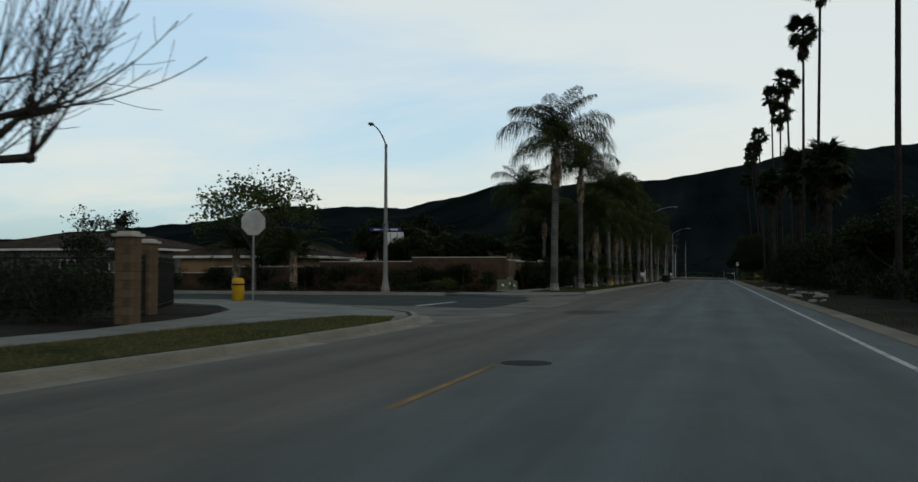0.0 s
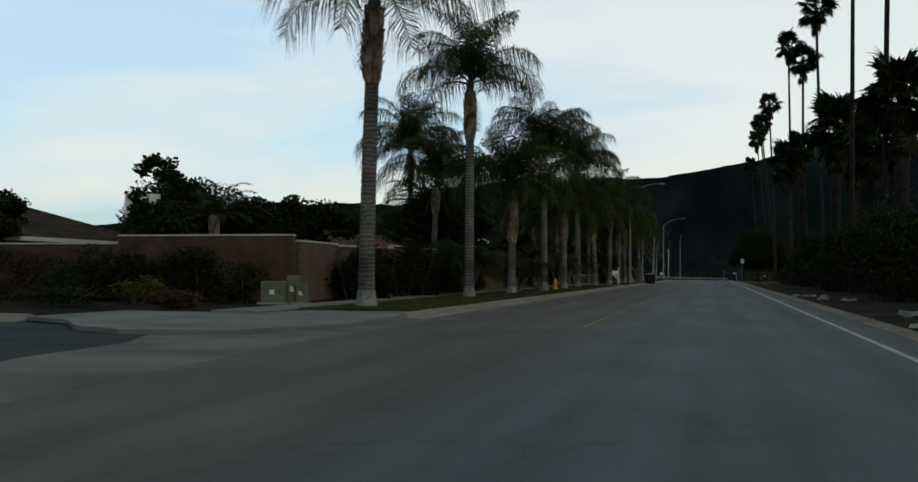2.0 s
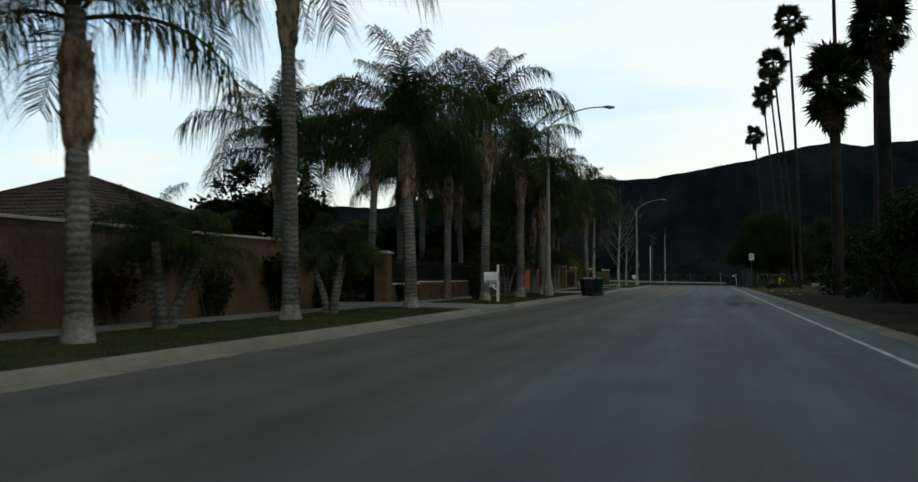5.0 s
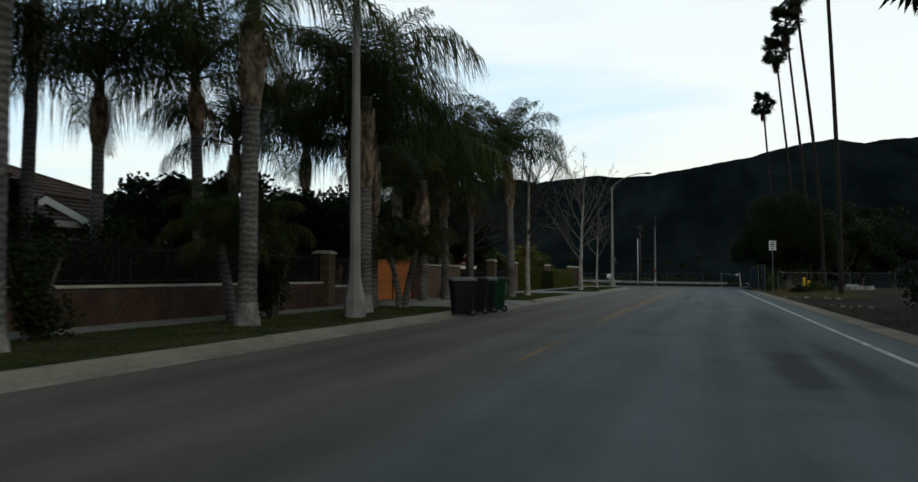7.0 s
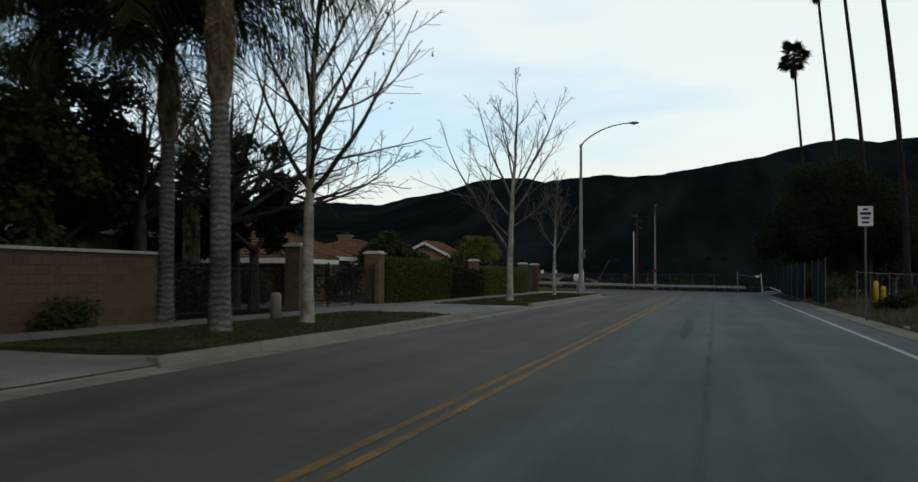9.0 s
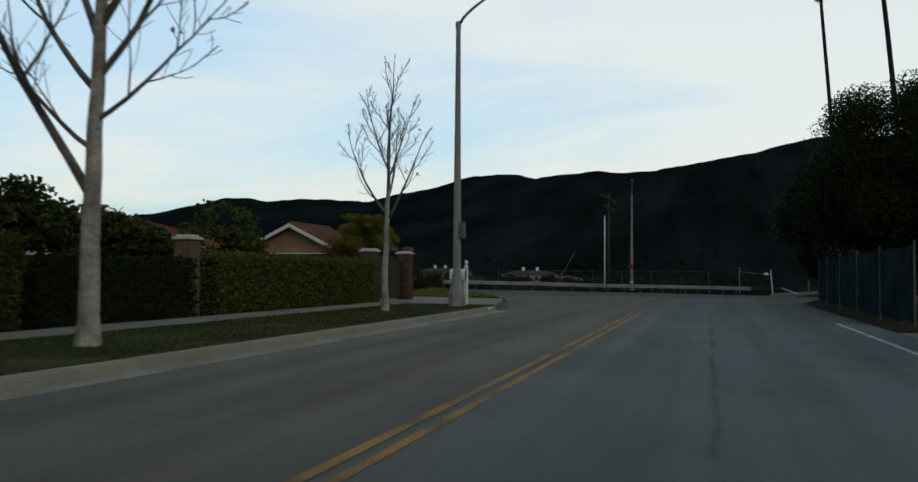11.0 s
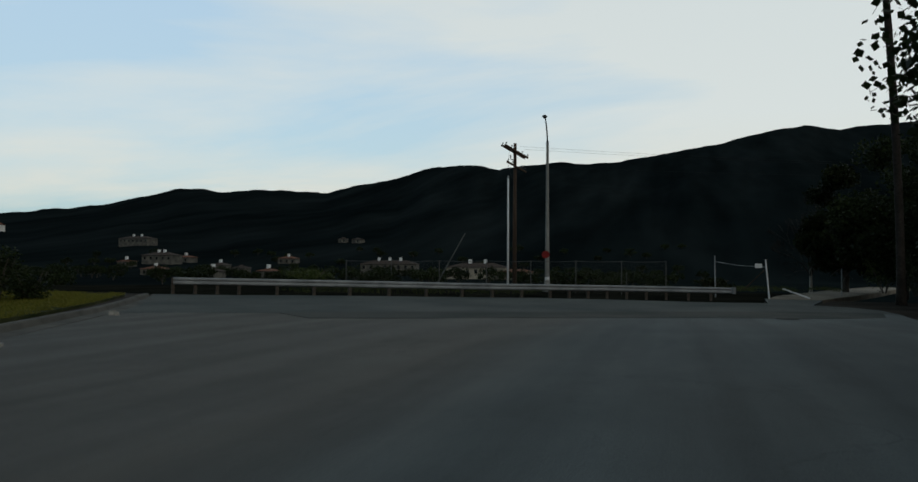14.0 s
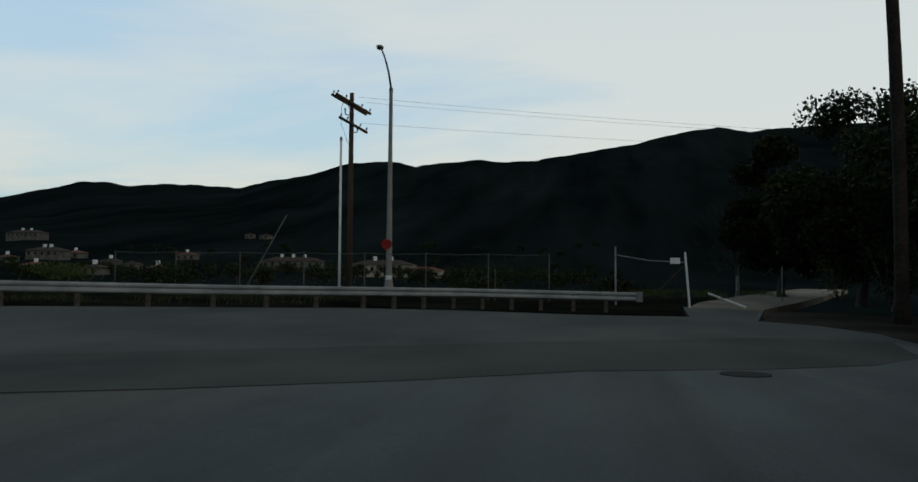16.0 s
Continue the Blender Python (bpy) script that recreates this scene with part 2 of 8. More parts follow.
PAINT_Y = surf("worn_yellow_road_paint", (0.13, 0.082, 0.034), (0.31, 0.16, 0.03), 0.9, 0.7, 0.2, 30, 0.4)
LAWN = surf("dry_lawn_soil", (0.022, 0.030, 0.010), (0.060, 0.058, 0.026), 0.6, 0.95, 0.6, 25, 0.4, spec=0.02)
GRASS = leafy("grass_blades", (0.025, 0.045, 0.010), (0.085, 0.090, 0.030), 0.6, 0.2)
GRASS_PATCHY = leafy("patchy_yellowing_blades", (0.045, 0.050, 0.012), (0.15, 0.125, 0.042), 0.6, 0.2)
GRASS_DRY = leafy("dry_grass_blades", (0.10, 0.085, 0.035), (0.17, 0.14, 0.06), 0.7, 0.2)
EARTH = surf("bare_earth", (0.014, 0.012, 0.010), (0.040, 0.034, 0.027), 0.25, 0.95, 0.8, 12, 0.4, spec=0.02)
# near-black: the shade of the drop past the rail, put into colour
BANK_SHADE = surf("shaded_bank_soil", (0.005, 0.006, 0.005), (0.017, 0.017, 0.013), 0.3, 0.95, 0.8, 12, 0.4, spec=0.0)
DIRT_ROAD = surf("packed_dirt", (0.13, 0.11, 0.085), (0.22, 0.19, 0.15), 0.4, 0.95, 0.6, 14, 0.3)
# near-black and bluish: backlight and haze are put into the hill colour
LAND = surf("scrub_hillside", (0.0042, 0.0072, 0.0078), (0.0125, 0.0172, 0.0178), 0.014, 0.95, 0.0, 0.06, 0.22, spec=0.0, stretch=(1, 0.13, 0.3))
BLOCK = surf("slump_block", (0.062, 0.037, 0.027), (0.110, 0.067, 0.047), 1.2, 0.9, 0.5, 22, 0.2, rand=0.16)
BLOCK_TAN = surf("tan_block", (0.105, 0.072, 0.046), (0.155, 0.108, 0.070), 1.2, 0.9, 0.5, 22, 0.18, rand=0.12)
MORTAR = surf("mortar", (0.068, 0.051, 0.039), (0.098, 0.075, 0.060), 1.5, 0.95, 0.3, 30, 0.2)
CAP = surf("pale_wall_cap", (0.40, 0.37, 0.32), (0.55, 0.51, 0.45), 1.0, 0.85, 0.3, 25, 0.15, rand=0.06)
# pale stucco with shade put into its colour
STUCCO_SHADED = surf("shaded_pale_stucco", (0.075, 0.072, 0.065), (0.15, 0.14, 0.12), 0.6, 0.9, 0.4, 30, 0.2)
STUCCO = surf("tan_stucco", (0.19, 0.12, 0.070), (0.27, 0.172, 0.10), 0.6, 0.9, 0.5, 30, 0.12)
STUCCO_PALE = surf("pale_stucco", (0.30, 0.27, 0.22), (0.40, 0.36, 0.29), 0.6, 0.9, 0.4, 30, 0.1)
FASCIA = surf("white_fascia_paint", (0.62, 0.60, 0.56), (0.76, 0.74, 0.70), 1.0, 0.6, 0.1, 20, 0.08)
TILE = surf("terracotta_tile", (0.095, 0.042, 0.028), (0.185, 0.085, 0.052), 0.9, 0.85, 0.4, 12, 0.3)
TILE_BROWN = surf("brown_tile", (0.036, 0.026, 0.021), (0.070, 0.050, 0.040), 0.9, 0.85, 0.4, 12, 0.3)
GLASS_DARK = surf("dark_window_glass", (0.010, 0.012, 0.014), (0.016, 0.018, 0.020), 1.0, 0.12, 0, 10, 0.05, spec=0.8)
IRON = surf("black_wrought_iron", (0.012, 0.012, 0.012), (0.022, 0.021, 0.020), 4, 0.75, 0.2, 60, 0.2, spec=0.15)
GALV = surf("galvanised_steel", (0.20, 0.21, 0.22), (0.32, 0.33, 0.335), 1.3, 0.5, 0.1, 30, 0.12, metal=0.25)
POLE = surf("concrete_lamp_pole", (0.21, 0.207, 0.197), (0.30, 0.296, 0.28), 0.8, 0.8, 0.4, 60, 0.15)
LAMP_HOOD = surf("grey_lamp_housing", (0.20, 0.205, 0.21), (0.28, 0.285, 0.29), 2, 0.5, 0.1, 30, 0.1, metal=0.3)
LENS = surf("lamp_lens", (0.45, 0.45, 0.43), (0.55, 0.55, 0.52), 3, 0.25, 0, 10, 0.05)
WHITE = surf("white_enamel", (0.66, 0.67, 0.68), (0.80, 0.80, 0.80), 2, 0.45, 0.1, 30, 0.06)
SIGN_BACK = surf("bare_sign_back", (0.42, 0.42, 0.41), (0.56, 0.56, 0.54), 2, 0.5, 0.05, 30, 0.08, metal=0.3)
SIGN_BLUE = surf("blue_sign_face", (0.035, 0.04, 0.16), (0.05, 0.06, 0.20), 2, 0.45, 0, 20, 0.1)
RED = surf("red_sign_face", (0.16, 0.014, 0.014), (0.24, 0.024, 0.02), 2, 0.45, 0, 20, 0.1)
BLACK = surf("black_paint", (0.012, 0.012, 0.013), (0.02, 0.02, 0.02), 3, 0.5, 0, 20, 0.1)
YELLOW = surf("yellow_safety_paint", (0.55, 0.30, 0.015), (0.70, 0.42, 0.03), 2, 0.5, 0.1, 30, 0.12)
BIN_BLACK = surf("black_bin_plastic", (0.008, 0.009, 0.011), (0.016, 0.017, 0.020), 3, 0.5, 0.1, 40, 0.15)
BIN_GREEN = surf("green_bin_plastic", (0.004, 0.032, 0.017), (0.007, 0.052, 0.026), 3, 0.45, 0.1, 40, 0.15)
BIN_GREY = surf("grey_bin_plastic", (0.10, 0.105, 0.11), (0.15, 0.155, 0.16), 3, 0.45, 0.1, 40, 0.15)
UTIL_GREEN = surf("utility_green", (0.11, 0.125, 0.085), (0.16, 0.175, 0.125), 2, 0.6, 0.1, 30, 0.12)
GATE_WOOD = surf("orange_stained_boards", (0.30, 0.088, 0.015), (0.48, 0.155, 0.030), 1.6, 0.6, 0.4, 14, 0.25, stretch=(1, 1, 0.12))
WOOD_POLE = surf("creosoted_pole", (0.050, 0.034, 0.025), (0.090, 0.062, 0.045), 1.5, 0.9, 0.6, 20, 0.3, stretch=(1, 1, 0.1))
TARP = surf("faded_fence_screen", (0.012, 0.019, 0.022), (0.028, 0.037, 0.041), 0.8, 0.95, 0.3, 20, 0.3, spec=0.0)
RUBBLE = surf("broken_concrete", (0.20, 0.19, 0.17), (0.36, 0.34, 0.31), 1.2, 0.9, 0.5, 14, 0.25)
def ringed_bark():
    """Grey palm bark with pale, uneven leaf-scar rings and dark blotches."""
    m = surf("ringed_palm_trunk", (0.072, 0.070, 0.066), (0.185, 0.18, 0.17), 1.3, 0.95, 0.7, 16, 0.3, stretch=(1, 1, 0.8), rand=0.15)
    nt = m.node_tree
    N, L = nt.nodes.new, nt.links.new
    b = nt.nodes["Principled BSDF"]
    src = b.inputs["Base Color"].links[0].from_socket
    tc, w, r, mx = N("ShaderNodeTexCoord"), N("ShaderNodeTexWave"), N("ShaderNodeValToRGB"), N("ShaderNodeMix")
    w.wave_type, w.bands_direction = "BANDS", "Z"
    w.inputs["Scale"].default_value, w.inputs["Distortion"].default_value = 2.3, 5.5
    w.inputs["Detail"].default_value, w.inputs["Detail Scale"].default_value = 2.0, 1.6
    L(tc.outputs["Object"], w.inputs["Vector"])
    r.color_ramp.elements[0].position, r.color_ramp.elements[0].color = 0.12, (0.66, 0.65, 0.63, 1)
    r.color_ramp.elements[1].position, r.color_ramp.elements[1].color = 0.62, (1.0, 1.0, 1.0, 1)
    e = r.color_ramp.elements.new(0.9)
    e.color = (1.22, 1.22, 1.20, 1)
    L(w.outputs["Color"], r.inputs[0])
    mx.data_type, mx.blend_type = "RGBA", "MULTIPLY"
    mx.inputs[0].default_value = 1.0
    L(src, mx.inputs[6])
    L(r.outputs[0], mx.inputs[7])
    L(mx.outputs[2], b.inputs["Base Color"])
    return m


PALM_TRUNK = ringed_bark()
PALM_BOOT = surf("old_frond_bases", (0.055, 0.036, 0.023), (0.40, 0.31, 0.22), 4.0, 0.95, 0.8, 14, 0.4, stretch=(1, 1, 0.45), rand=0.15)
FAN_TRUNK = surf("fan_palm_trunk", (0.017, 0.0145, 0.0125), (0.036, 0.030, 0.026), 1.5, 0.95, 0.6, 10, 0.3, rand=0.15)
FROND = leafy("feather_frond", (0.014, 0.026, 0.009), (0.062, 0.074, 0.021), 0.5, 0.25)
FROND_DEAD = leafy("dead_frond", (0.12, 0.085, 0.045), (0.20, 0.14, 0.08), 0.8, 0.15)
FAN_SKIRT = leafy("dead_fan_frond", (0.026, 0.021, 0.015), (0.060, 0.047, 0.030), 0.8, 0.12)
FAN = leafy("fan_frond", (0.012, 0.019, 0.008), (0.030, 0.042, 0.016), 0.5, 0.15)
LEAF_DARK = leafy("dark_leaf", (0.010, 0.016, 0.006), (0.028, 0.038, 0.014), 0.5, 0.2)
LEAF_MID = leafy("mid_leaf", (0.030, 0.048, 0.012), (0.075, 0.090, 0.028), 0.5, 0.25)
LEAF_HEDGE = leafy("clipped_hedge_leaf", (0.038, 0.052, 0.011), (0.105, 0.11, 0.026), 0.5, 0.25)
LEAF_OCHRE = leafy("ochre_shrub_leaf", (0.075, 0.060, 0.014), (0.16, 0.11, 0.026), 0.5, 0.25)
FROND_YELLOW = leafy("yellow_green_frond", (0.085, 0.086, 0.015), (0.22, 0.185, 0.038), 0.5, 0.3)
LEAF_RED = leafy("reddish_shrub_leaf", (0.045, 0.030, 0.016), (0.085, 0.055, 0.030), 0.5, 0.2)
BARK = surf("grey_bark", (0.060, 0.050, 0.042), (0.12, 0.10, 0.085), 2, 0.95, 0.7, 18, 0.35, stretch=(1, 1, 0.35))
LIMB_DARK = surf("grey_brown_limb_bark", (0.030, 0.026, 0.022), (0.075, 0.066, 0.056), 2, 0.95, 0.6, 18, 0.3)
BARK_LIMB = surf("grey_tan_limb_bark", (0.075, 0.066, 0.056), (0.17, 0.152, 0.13), 2.5, 0.95, 0.5, 18, 0.3)
BARK_PALE = surf("pale_mottled_bark", (0.20, 0.18, 0.155), (0.40, 0.37, 0.32), 3.0, 0.9, 0.5, 14, 0.25)
STEEL_DULL = surf("weathered_steel", (0.075, 0.08, 0.08), (0.14, 0.14, 0.135), 1.3, 0.6, 0.1, 30, 0.2, metal=0.2)
GRASS_YELLOW = leafy("yellowing_grass_blades", (0.085, 0.095, 0.014), (0.20, 0.18, 0.035), 0.6, 0.25)
TRUNK_PAINT = surf("worn_trunk_whitewash", (0.14, 0.136, 0.128), (0.30, 0.29, 0.275), 3.0, 0.9, 0.6, 18, 0.35)
TWIG = surf("bare_twigs", (0.016, 0.013, 0.011), (0.034, 0.028, 0.023), 3, 0.9, 0.2, 20, 0.2)

# ---- mesh helpers ----
rng = random.Random(7)


class Geo:
    """Gathers vertices and faces for one mesh."""

    def __init__(self):
        self.v, self.f = [], []

    def add(self, verts, faces):
        o = len(self.v)
        self.v.extend(tuple(p) for p in verts)
        self.f.extend(tuple(i + o for i in f) for f in faces)

    def box(self, x0, x1, y0, y1, z0, z1, c=0.0, turn=None):
        """A box; c bevels the upright and top edges."""
        if c <= 0:
            vs = [(x, y, z) for z in (z0, z1) for x, y in ((x0, y0), (x1, y0), (x1, y1), (x0, y1))]
            fs = [(3, 2, 1, 0), (4, 5, 6, 7), (0, 1, 5, 4), (1, 2, 6, 5), (2, 3, 7, 6), (3, 0, 4, 7)]
        else:
            ring = [(x0 + c, y0), (x1 - c, y0), (x1, y0 + c), (x1, y1 - c), (x1 - c, y1), (x0 + c, y1), (x0, y1 - c), (x0, y0 + c)]
            cx, cy = (x0 + x1) / 2, (y0 + y1) / 2
            kx, ky = 1 - 2 * c / max(x1 - x0, 1e-6), 1 - 2 * c / max(y1 - y0, 1e-6)
            vs = [(x, y, z0) for x, y in ring] + [(x, y, z1 - c) for x, y in ring]
            vs += [(cx + (x - cx) * kx, cy + (y - cy) * ky, z1) for x, y in ring]
            fs = [tuple(reversed(range(8)))] + [(i, (i + 1) % 8, 8 + (i + 1) % 8, 8 + i) for i in range(8)]
            fs += [(8 + i, 8 + (i + 1) % 8, 16 + (i + 1) % 8, 16 + i) for i in range(8)] + [tuple(range(16, 24))]
        if turn is not None:
            vs = [turn @ Vector(p) for p in vs]
        self.add(vs, fs)
        return self

    def tube(self, pts, radii, n=8, cap=True, wob=0.0):
        """A tube through the points, one radius each."""
        pts = [Vector(p) for p in pts]
        rings = []
        ref = Vector((1, 0, 0))
        for i, p in enumerate(pts):
            d = (pts[min(i + 1, len(pts) - 1)] - pts[max(i - 1, 0)]).normalized()
            if abs(d.dot(ref)) > 0.95:
                ref = Vector((0, 1, 0)) if abs(d.y) < 0.9 else Vector((0, 0, 1))
            a = (ref - d * ref.dot(d)).normalized()
            b = d.cross(a)
            ref = a
            rings.append([p + (a * math.cos(2 * math.pi * k / n) + b * math.sin(2 * math.pi * k / n)) * radii[i] * (1 + (rng.uniform(-wob, wob) if wob else 0)) for k in range(n)])
        vs = [q for r in rings for q in r]
        fs = [(i * n + k, i * n + (k + 1) % n, (i + 1) * n + (k + 1) % n, (i + 1) * n + k) for i in range(len(pts) - 1) for k in range(n)]
        if cap:
            fs += [tuple(reversed(range(n))), tuple(range((len(pts) - 1) * n, len(pts) * n))]
        self.add(vs, fs)
        return self

    def lathe(self, prof, n=12, at=(0, 0, 0)):
        """Turns a profile of (radius, height) round the z axis."""
        return self.tube([(at[0], at[1], at[2] + z + i * 1e-5) for i, (r, z) in enumerate(prof)], [max(r, 1e-4) for r, z in prof], n)

    def plate(self, pts2, z0, z1):
        """An upright prism over a polygon."""
        n = len(pts2)
        self.add([(x, y, z0) for x, y in pts2] + [(x, y, z1) for x, y in pts2],
                 [tuple(reversed(range(n))), tuple(range(n, 2 * n))] + [(i, (i + 1) % n, n + (i + 1) % n, n + i) for i in range(n)])
        return self

    def mesh(self, name, mat, smooth=False):
        me = bpy.data.meshes.new(name)
        me.from_pydata(self.v, [], self.f)
        me.materials.append(mat)
        if smooth:
            me.polygons.foreach_set("use_smooth", [True] * len(me.polygons))
        me.update()
        return me


def part(name, geo, mat, parent=None, label="", smooth=False, m=None):
    """Links a mesh as one object, under a thing or a part."""
    me = geo.mesh(name, mat, smooth) if isinstance(geo, Geo) else geo
    ob = new(name, me)
    if parent is not None:
        ob.parent = parent
    if m is not None:
        ob.matrix_basis = m
    if label:
        tagged(ob, label)
    return ob


def thing(name, label, category, at=(0, 0, 0), turn=0.0, group="", kind=""):
    ob = new(name)
    ob.matrix_basis = pose(*at, 0, 0, turn)
    return tagged(ob, label, category, group, kind)


def setting(name, geo, mat, label="", smooth=False):
    ob = part(name, geo, mat, None, "", smooth)
    return tagged(ob, label, "", "", "structure")


def arc(cx, cy, r, a0, a1, n):
    return [(cx + r * math.cos(radians(a0 + (a1 - a0) * i / n)), cy + r * math.sin(radians(a0 + (a1 - a0) * i / n))) for i in range(n + 1)]


def lerp(a, b, u):
    return a + (b - a) * u


def smooth01(u):
    u = min(max(u, 0.0), 1.0)
    return u * u * (3 - 2 * u)

# ---- land: one sheet out to the hills ----
RIDGE = [(-180, 60), (-90, 60), (-60, 58), (-43, 63), (-40, 79), (-33, 105), (-30.6, 123), (-28.8, 136), (-27.3, 137), (-26.3, 132), (-24.5, 139), (-22.5, 138), (-20.4, 136), (-19.0, 148), (-17.3, 157), (-16.2, 165),
         (-14.7, 181), (-12.6, 190), (-11.4, 190), (-10.2, 180), (-8.8, 189), (-6.8, 194), (-4.7, 191), (-3.0, 195), (-1.4, 203), (0.6, 215), (2.5, 223), (3.5, 231), (5.5, 245), (7.3, 250), (9.0, 241), (11, 246), (18, 250), (40, 190), (70, 110), (180, 60)]


def ridge_height(az):
    for (a0, h0), (a1, h1) in zip(RIDGE, RIDGE[1:]):
        if a0 <= az <= a1:
            return lerp(h0, h1, (az - a0) / (a1 - a0))
    return 40.0


FALL = [(-24, 0.08), (-16, -0.10), (-11, -0.26), (-5, -0.38), (3, -0.48), (12, -0.55)]


def end_fall(x, y):
    """How far the ground falls, towards the field side, at the street's end."""
    k = smooth01((y - 232) / 28)
    if x <= FALL[0][0]:
        return FALL[0][1] * k
    for (x0, f0), (x1, f1) in zip(FALL, FALL[1:]):
        if x <= x1:
            return lerp(f0, f1, (x - x0) / (x1 - x0)) * k
    return FALL[-1][1] * k


def land_z(x, y):
    """Height of the open land: flat by the road, a dip past the road's end, then the hills."""
    dx, dy = x + 1.0, y - 150.0
    r, az = math.hypot(dx, dy), math.degrees(math.atan2(dx, dy))
    z = -0.10
    if y > 225:
        z += end_fall(x, y) - 0.25 * smooth01((y - 225) / 15)
    if y > 262:
        z -= 3.0 * smooth01((y - 268 - 0.25 * x) / 60)
    if x > 5:
        z -= 0.3 * smooth01((x - 5) / 14) * (1 - smooth01((y - 240) / 30))
    if r > 480:
        crest = (1780 + 130 * noise.noise((az * 0.09, 3.1, 0))) if abs(az) < 80 else 1800
        h = (ridge_height(az) + 4.5) * crest / 1780
        u = (r - 480) / (crest - 480)
        rough = noise.noise((x * 0.028, y * 0.028, 0)) * 2.6 + noise.noise((az * 4.0, 0.3, 5)) * 1.0
        if u < 1:
            gully = noise.noise((az * 0.22, r * 0.0016, 1.7)) * 0.55 + noise.noise((az * 0.6, r * 0.004, 4.2)) * 0.28
            z += h * (u ** 1.3) * (1 + 0.42 * gully * (1 - u))
            if u > 0.8:
                z += rough * smooth01((u - 0.8) * 5)
        else:
            z += h * max(0.35, 1 - 0.9 * (u - 1)) + rough * max(0.0, 1 - 6 * (u - 1))
    return z


def build_land():
    az = [-180 + 4 * i for i in range(30)] + [-60 + 0.3 * i for i in range(300)] + [30 + 3 * i for i in range(51)]
    rad = [0.5, 8, 16, 24, 32, 40, 50, 60, 70, 80, 90, 100, 110, 120, 130, 140, 150, 160, 175, 190, 210, 240, 280, 330, 380, 420]
    rad += [420 + 30 * i for i in range(1, 40)] + [1620 + 11 * i for i in range(0, 62)] + [2340, 2500, 2900, 3600, 4700]
    vs, fs = [(-1.0, 150.0, -0.1)], []
    n = len(az)
    for r in rad:
        for a in az:
            x, y = -1.0 + r * math.sin(radians(a)), 150.0 + r * math.cos(radians(a))
            vs.append((x, y, land_z(x, y)))
    fs += [(0, 1 + (i + 1) % n, 1 + i) for i in range(n)]
    for k in range(len(rad) - 1):
        for i in range(n):
            j = (i + 1) % n
            fs.append((1 + k * n + i, 1 + k * n + j, 1 + (k + 1) * n + j, 1 + (k + 1) * n + i))
    g = Geo()
    g.v, g.f = vs, fs
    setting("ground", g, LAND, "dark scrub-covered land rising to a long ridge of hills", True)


build_land()

# ---- roads ----
KERB = -8.85
MAIN = [(KERB, -70), (2.75, -70), (2.75, 226), (3.6, 232), (5.3, 240), (6.8, 250), (7.9, 258), (8.0, 262), (7.2, 265), (5.8, 267), (7.6, 276), (4.4, 277), (3.8, 268.6), (0, 267.9),
        (-4.4, 268.4), (-8.0, 267.4), (-11.2, 265), (-14.2, 262.3), (-17, 259.6), (-20.0, 256.6), (-23.4, 254.6), (-22.4, 252.6), (-19.6, 247.0), (-16.6, 241.0), (-14.0, 234.4), (-12.3, 229.0), (-11.0, 224.6), (-10.1, 220.5), (-9.5, 217.5), (KERB, 213.5)]


def sheet(name, poly, z, mat, label, thick=0.25):
    return setting(name, Geo().plate(poly, z - thick, z), mat, label)


def draped(name, poly, lift, mat, label, thick=0.2, cell=3.0):
    """A sheet of ground that follows the fall at the street's end."""
    bm = bmesh.new()
    bm.faces.new([bm.verts.new((x, y, 0)) for x, y in poly])
    x0, x1 = min(p[0] for p in poly), max(p[0] for p in poly)
    y0, y1 = max(228.0, min(p[1] for p in poly)), min(300.0, max(p[1] for p in poly))
    cuts = [((0, v, 0), (0, 1, 0)) for v in [y0 + cell * i for i in range(int((y1 - y0) / cell) + 1)]]
    cuts += [((v, 0, 0), (1, 0, 0)) for v in [max(x0, -30.0) + cell * i for i in range(int((min(x1, 24.0) - max(x0, -30.0)) / cell) + 1)]]
    for co, no in cuts:
        bmesh.ops.bisect_plane(bm, geom=bm.verts[:] + bm.edges[:] + bm.faces[:], plane_co=co, plane_no=no)
    bmesh.ops.triangulate(bm, faces=bm.faces[:])
    top = list(bm.faces)
    for v in bm.verts:
        v.co.z = lift + end_fall(v.co.x, v.co.y)
    bmesh.ops.recalc_face_normals(bm, faces=top)
    if top[0].normal.z < 0:
        bmesh.ops.reverse_faces(bm, faces=top)
    ring = [e for e in bm.edges if e.is_boundary]
    out = bmesh.ops.extrude_edge_only(bm, edges=ring)
    for v in out["geom"]:
        if isinstance(v, bmesh.types.BMVert):
            v.co.z -= thick
    bmesh.ops.recalc_face_normals(bm, faces=bm.faces[:])
    g = Geo()
    bm.verts.ensure_lookup_table()
    g.v = [tuple(v.co) for v in bm.verts]
    g.f = [tuple(v.index for v in f.verts) for f in bm.faces]
    flip = next(f for f in bm.faces if abs(f.normal.z) > 0.9).normal.z < 0
    if flip:
        g.f = [tuple(reversed(f)) for f in g.f]
    bm.free()
    return setting(name, g, mat, label)


draped("road", MAIN, 0.0, ASPHALT, "grey worn asphalt street with faded lane paint")


def side_z(x):
    return -0.004 * min(12.0, max(0.0, KERB - 2 - x))


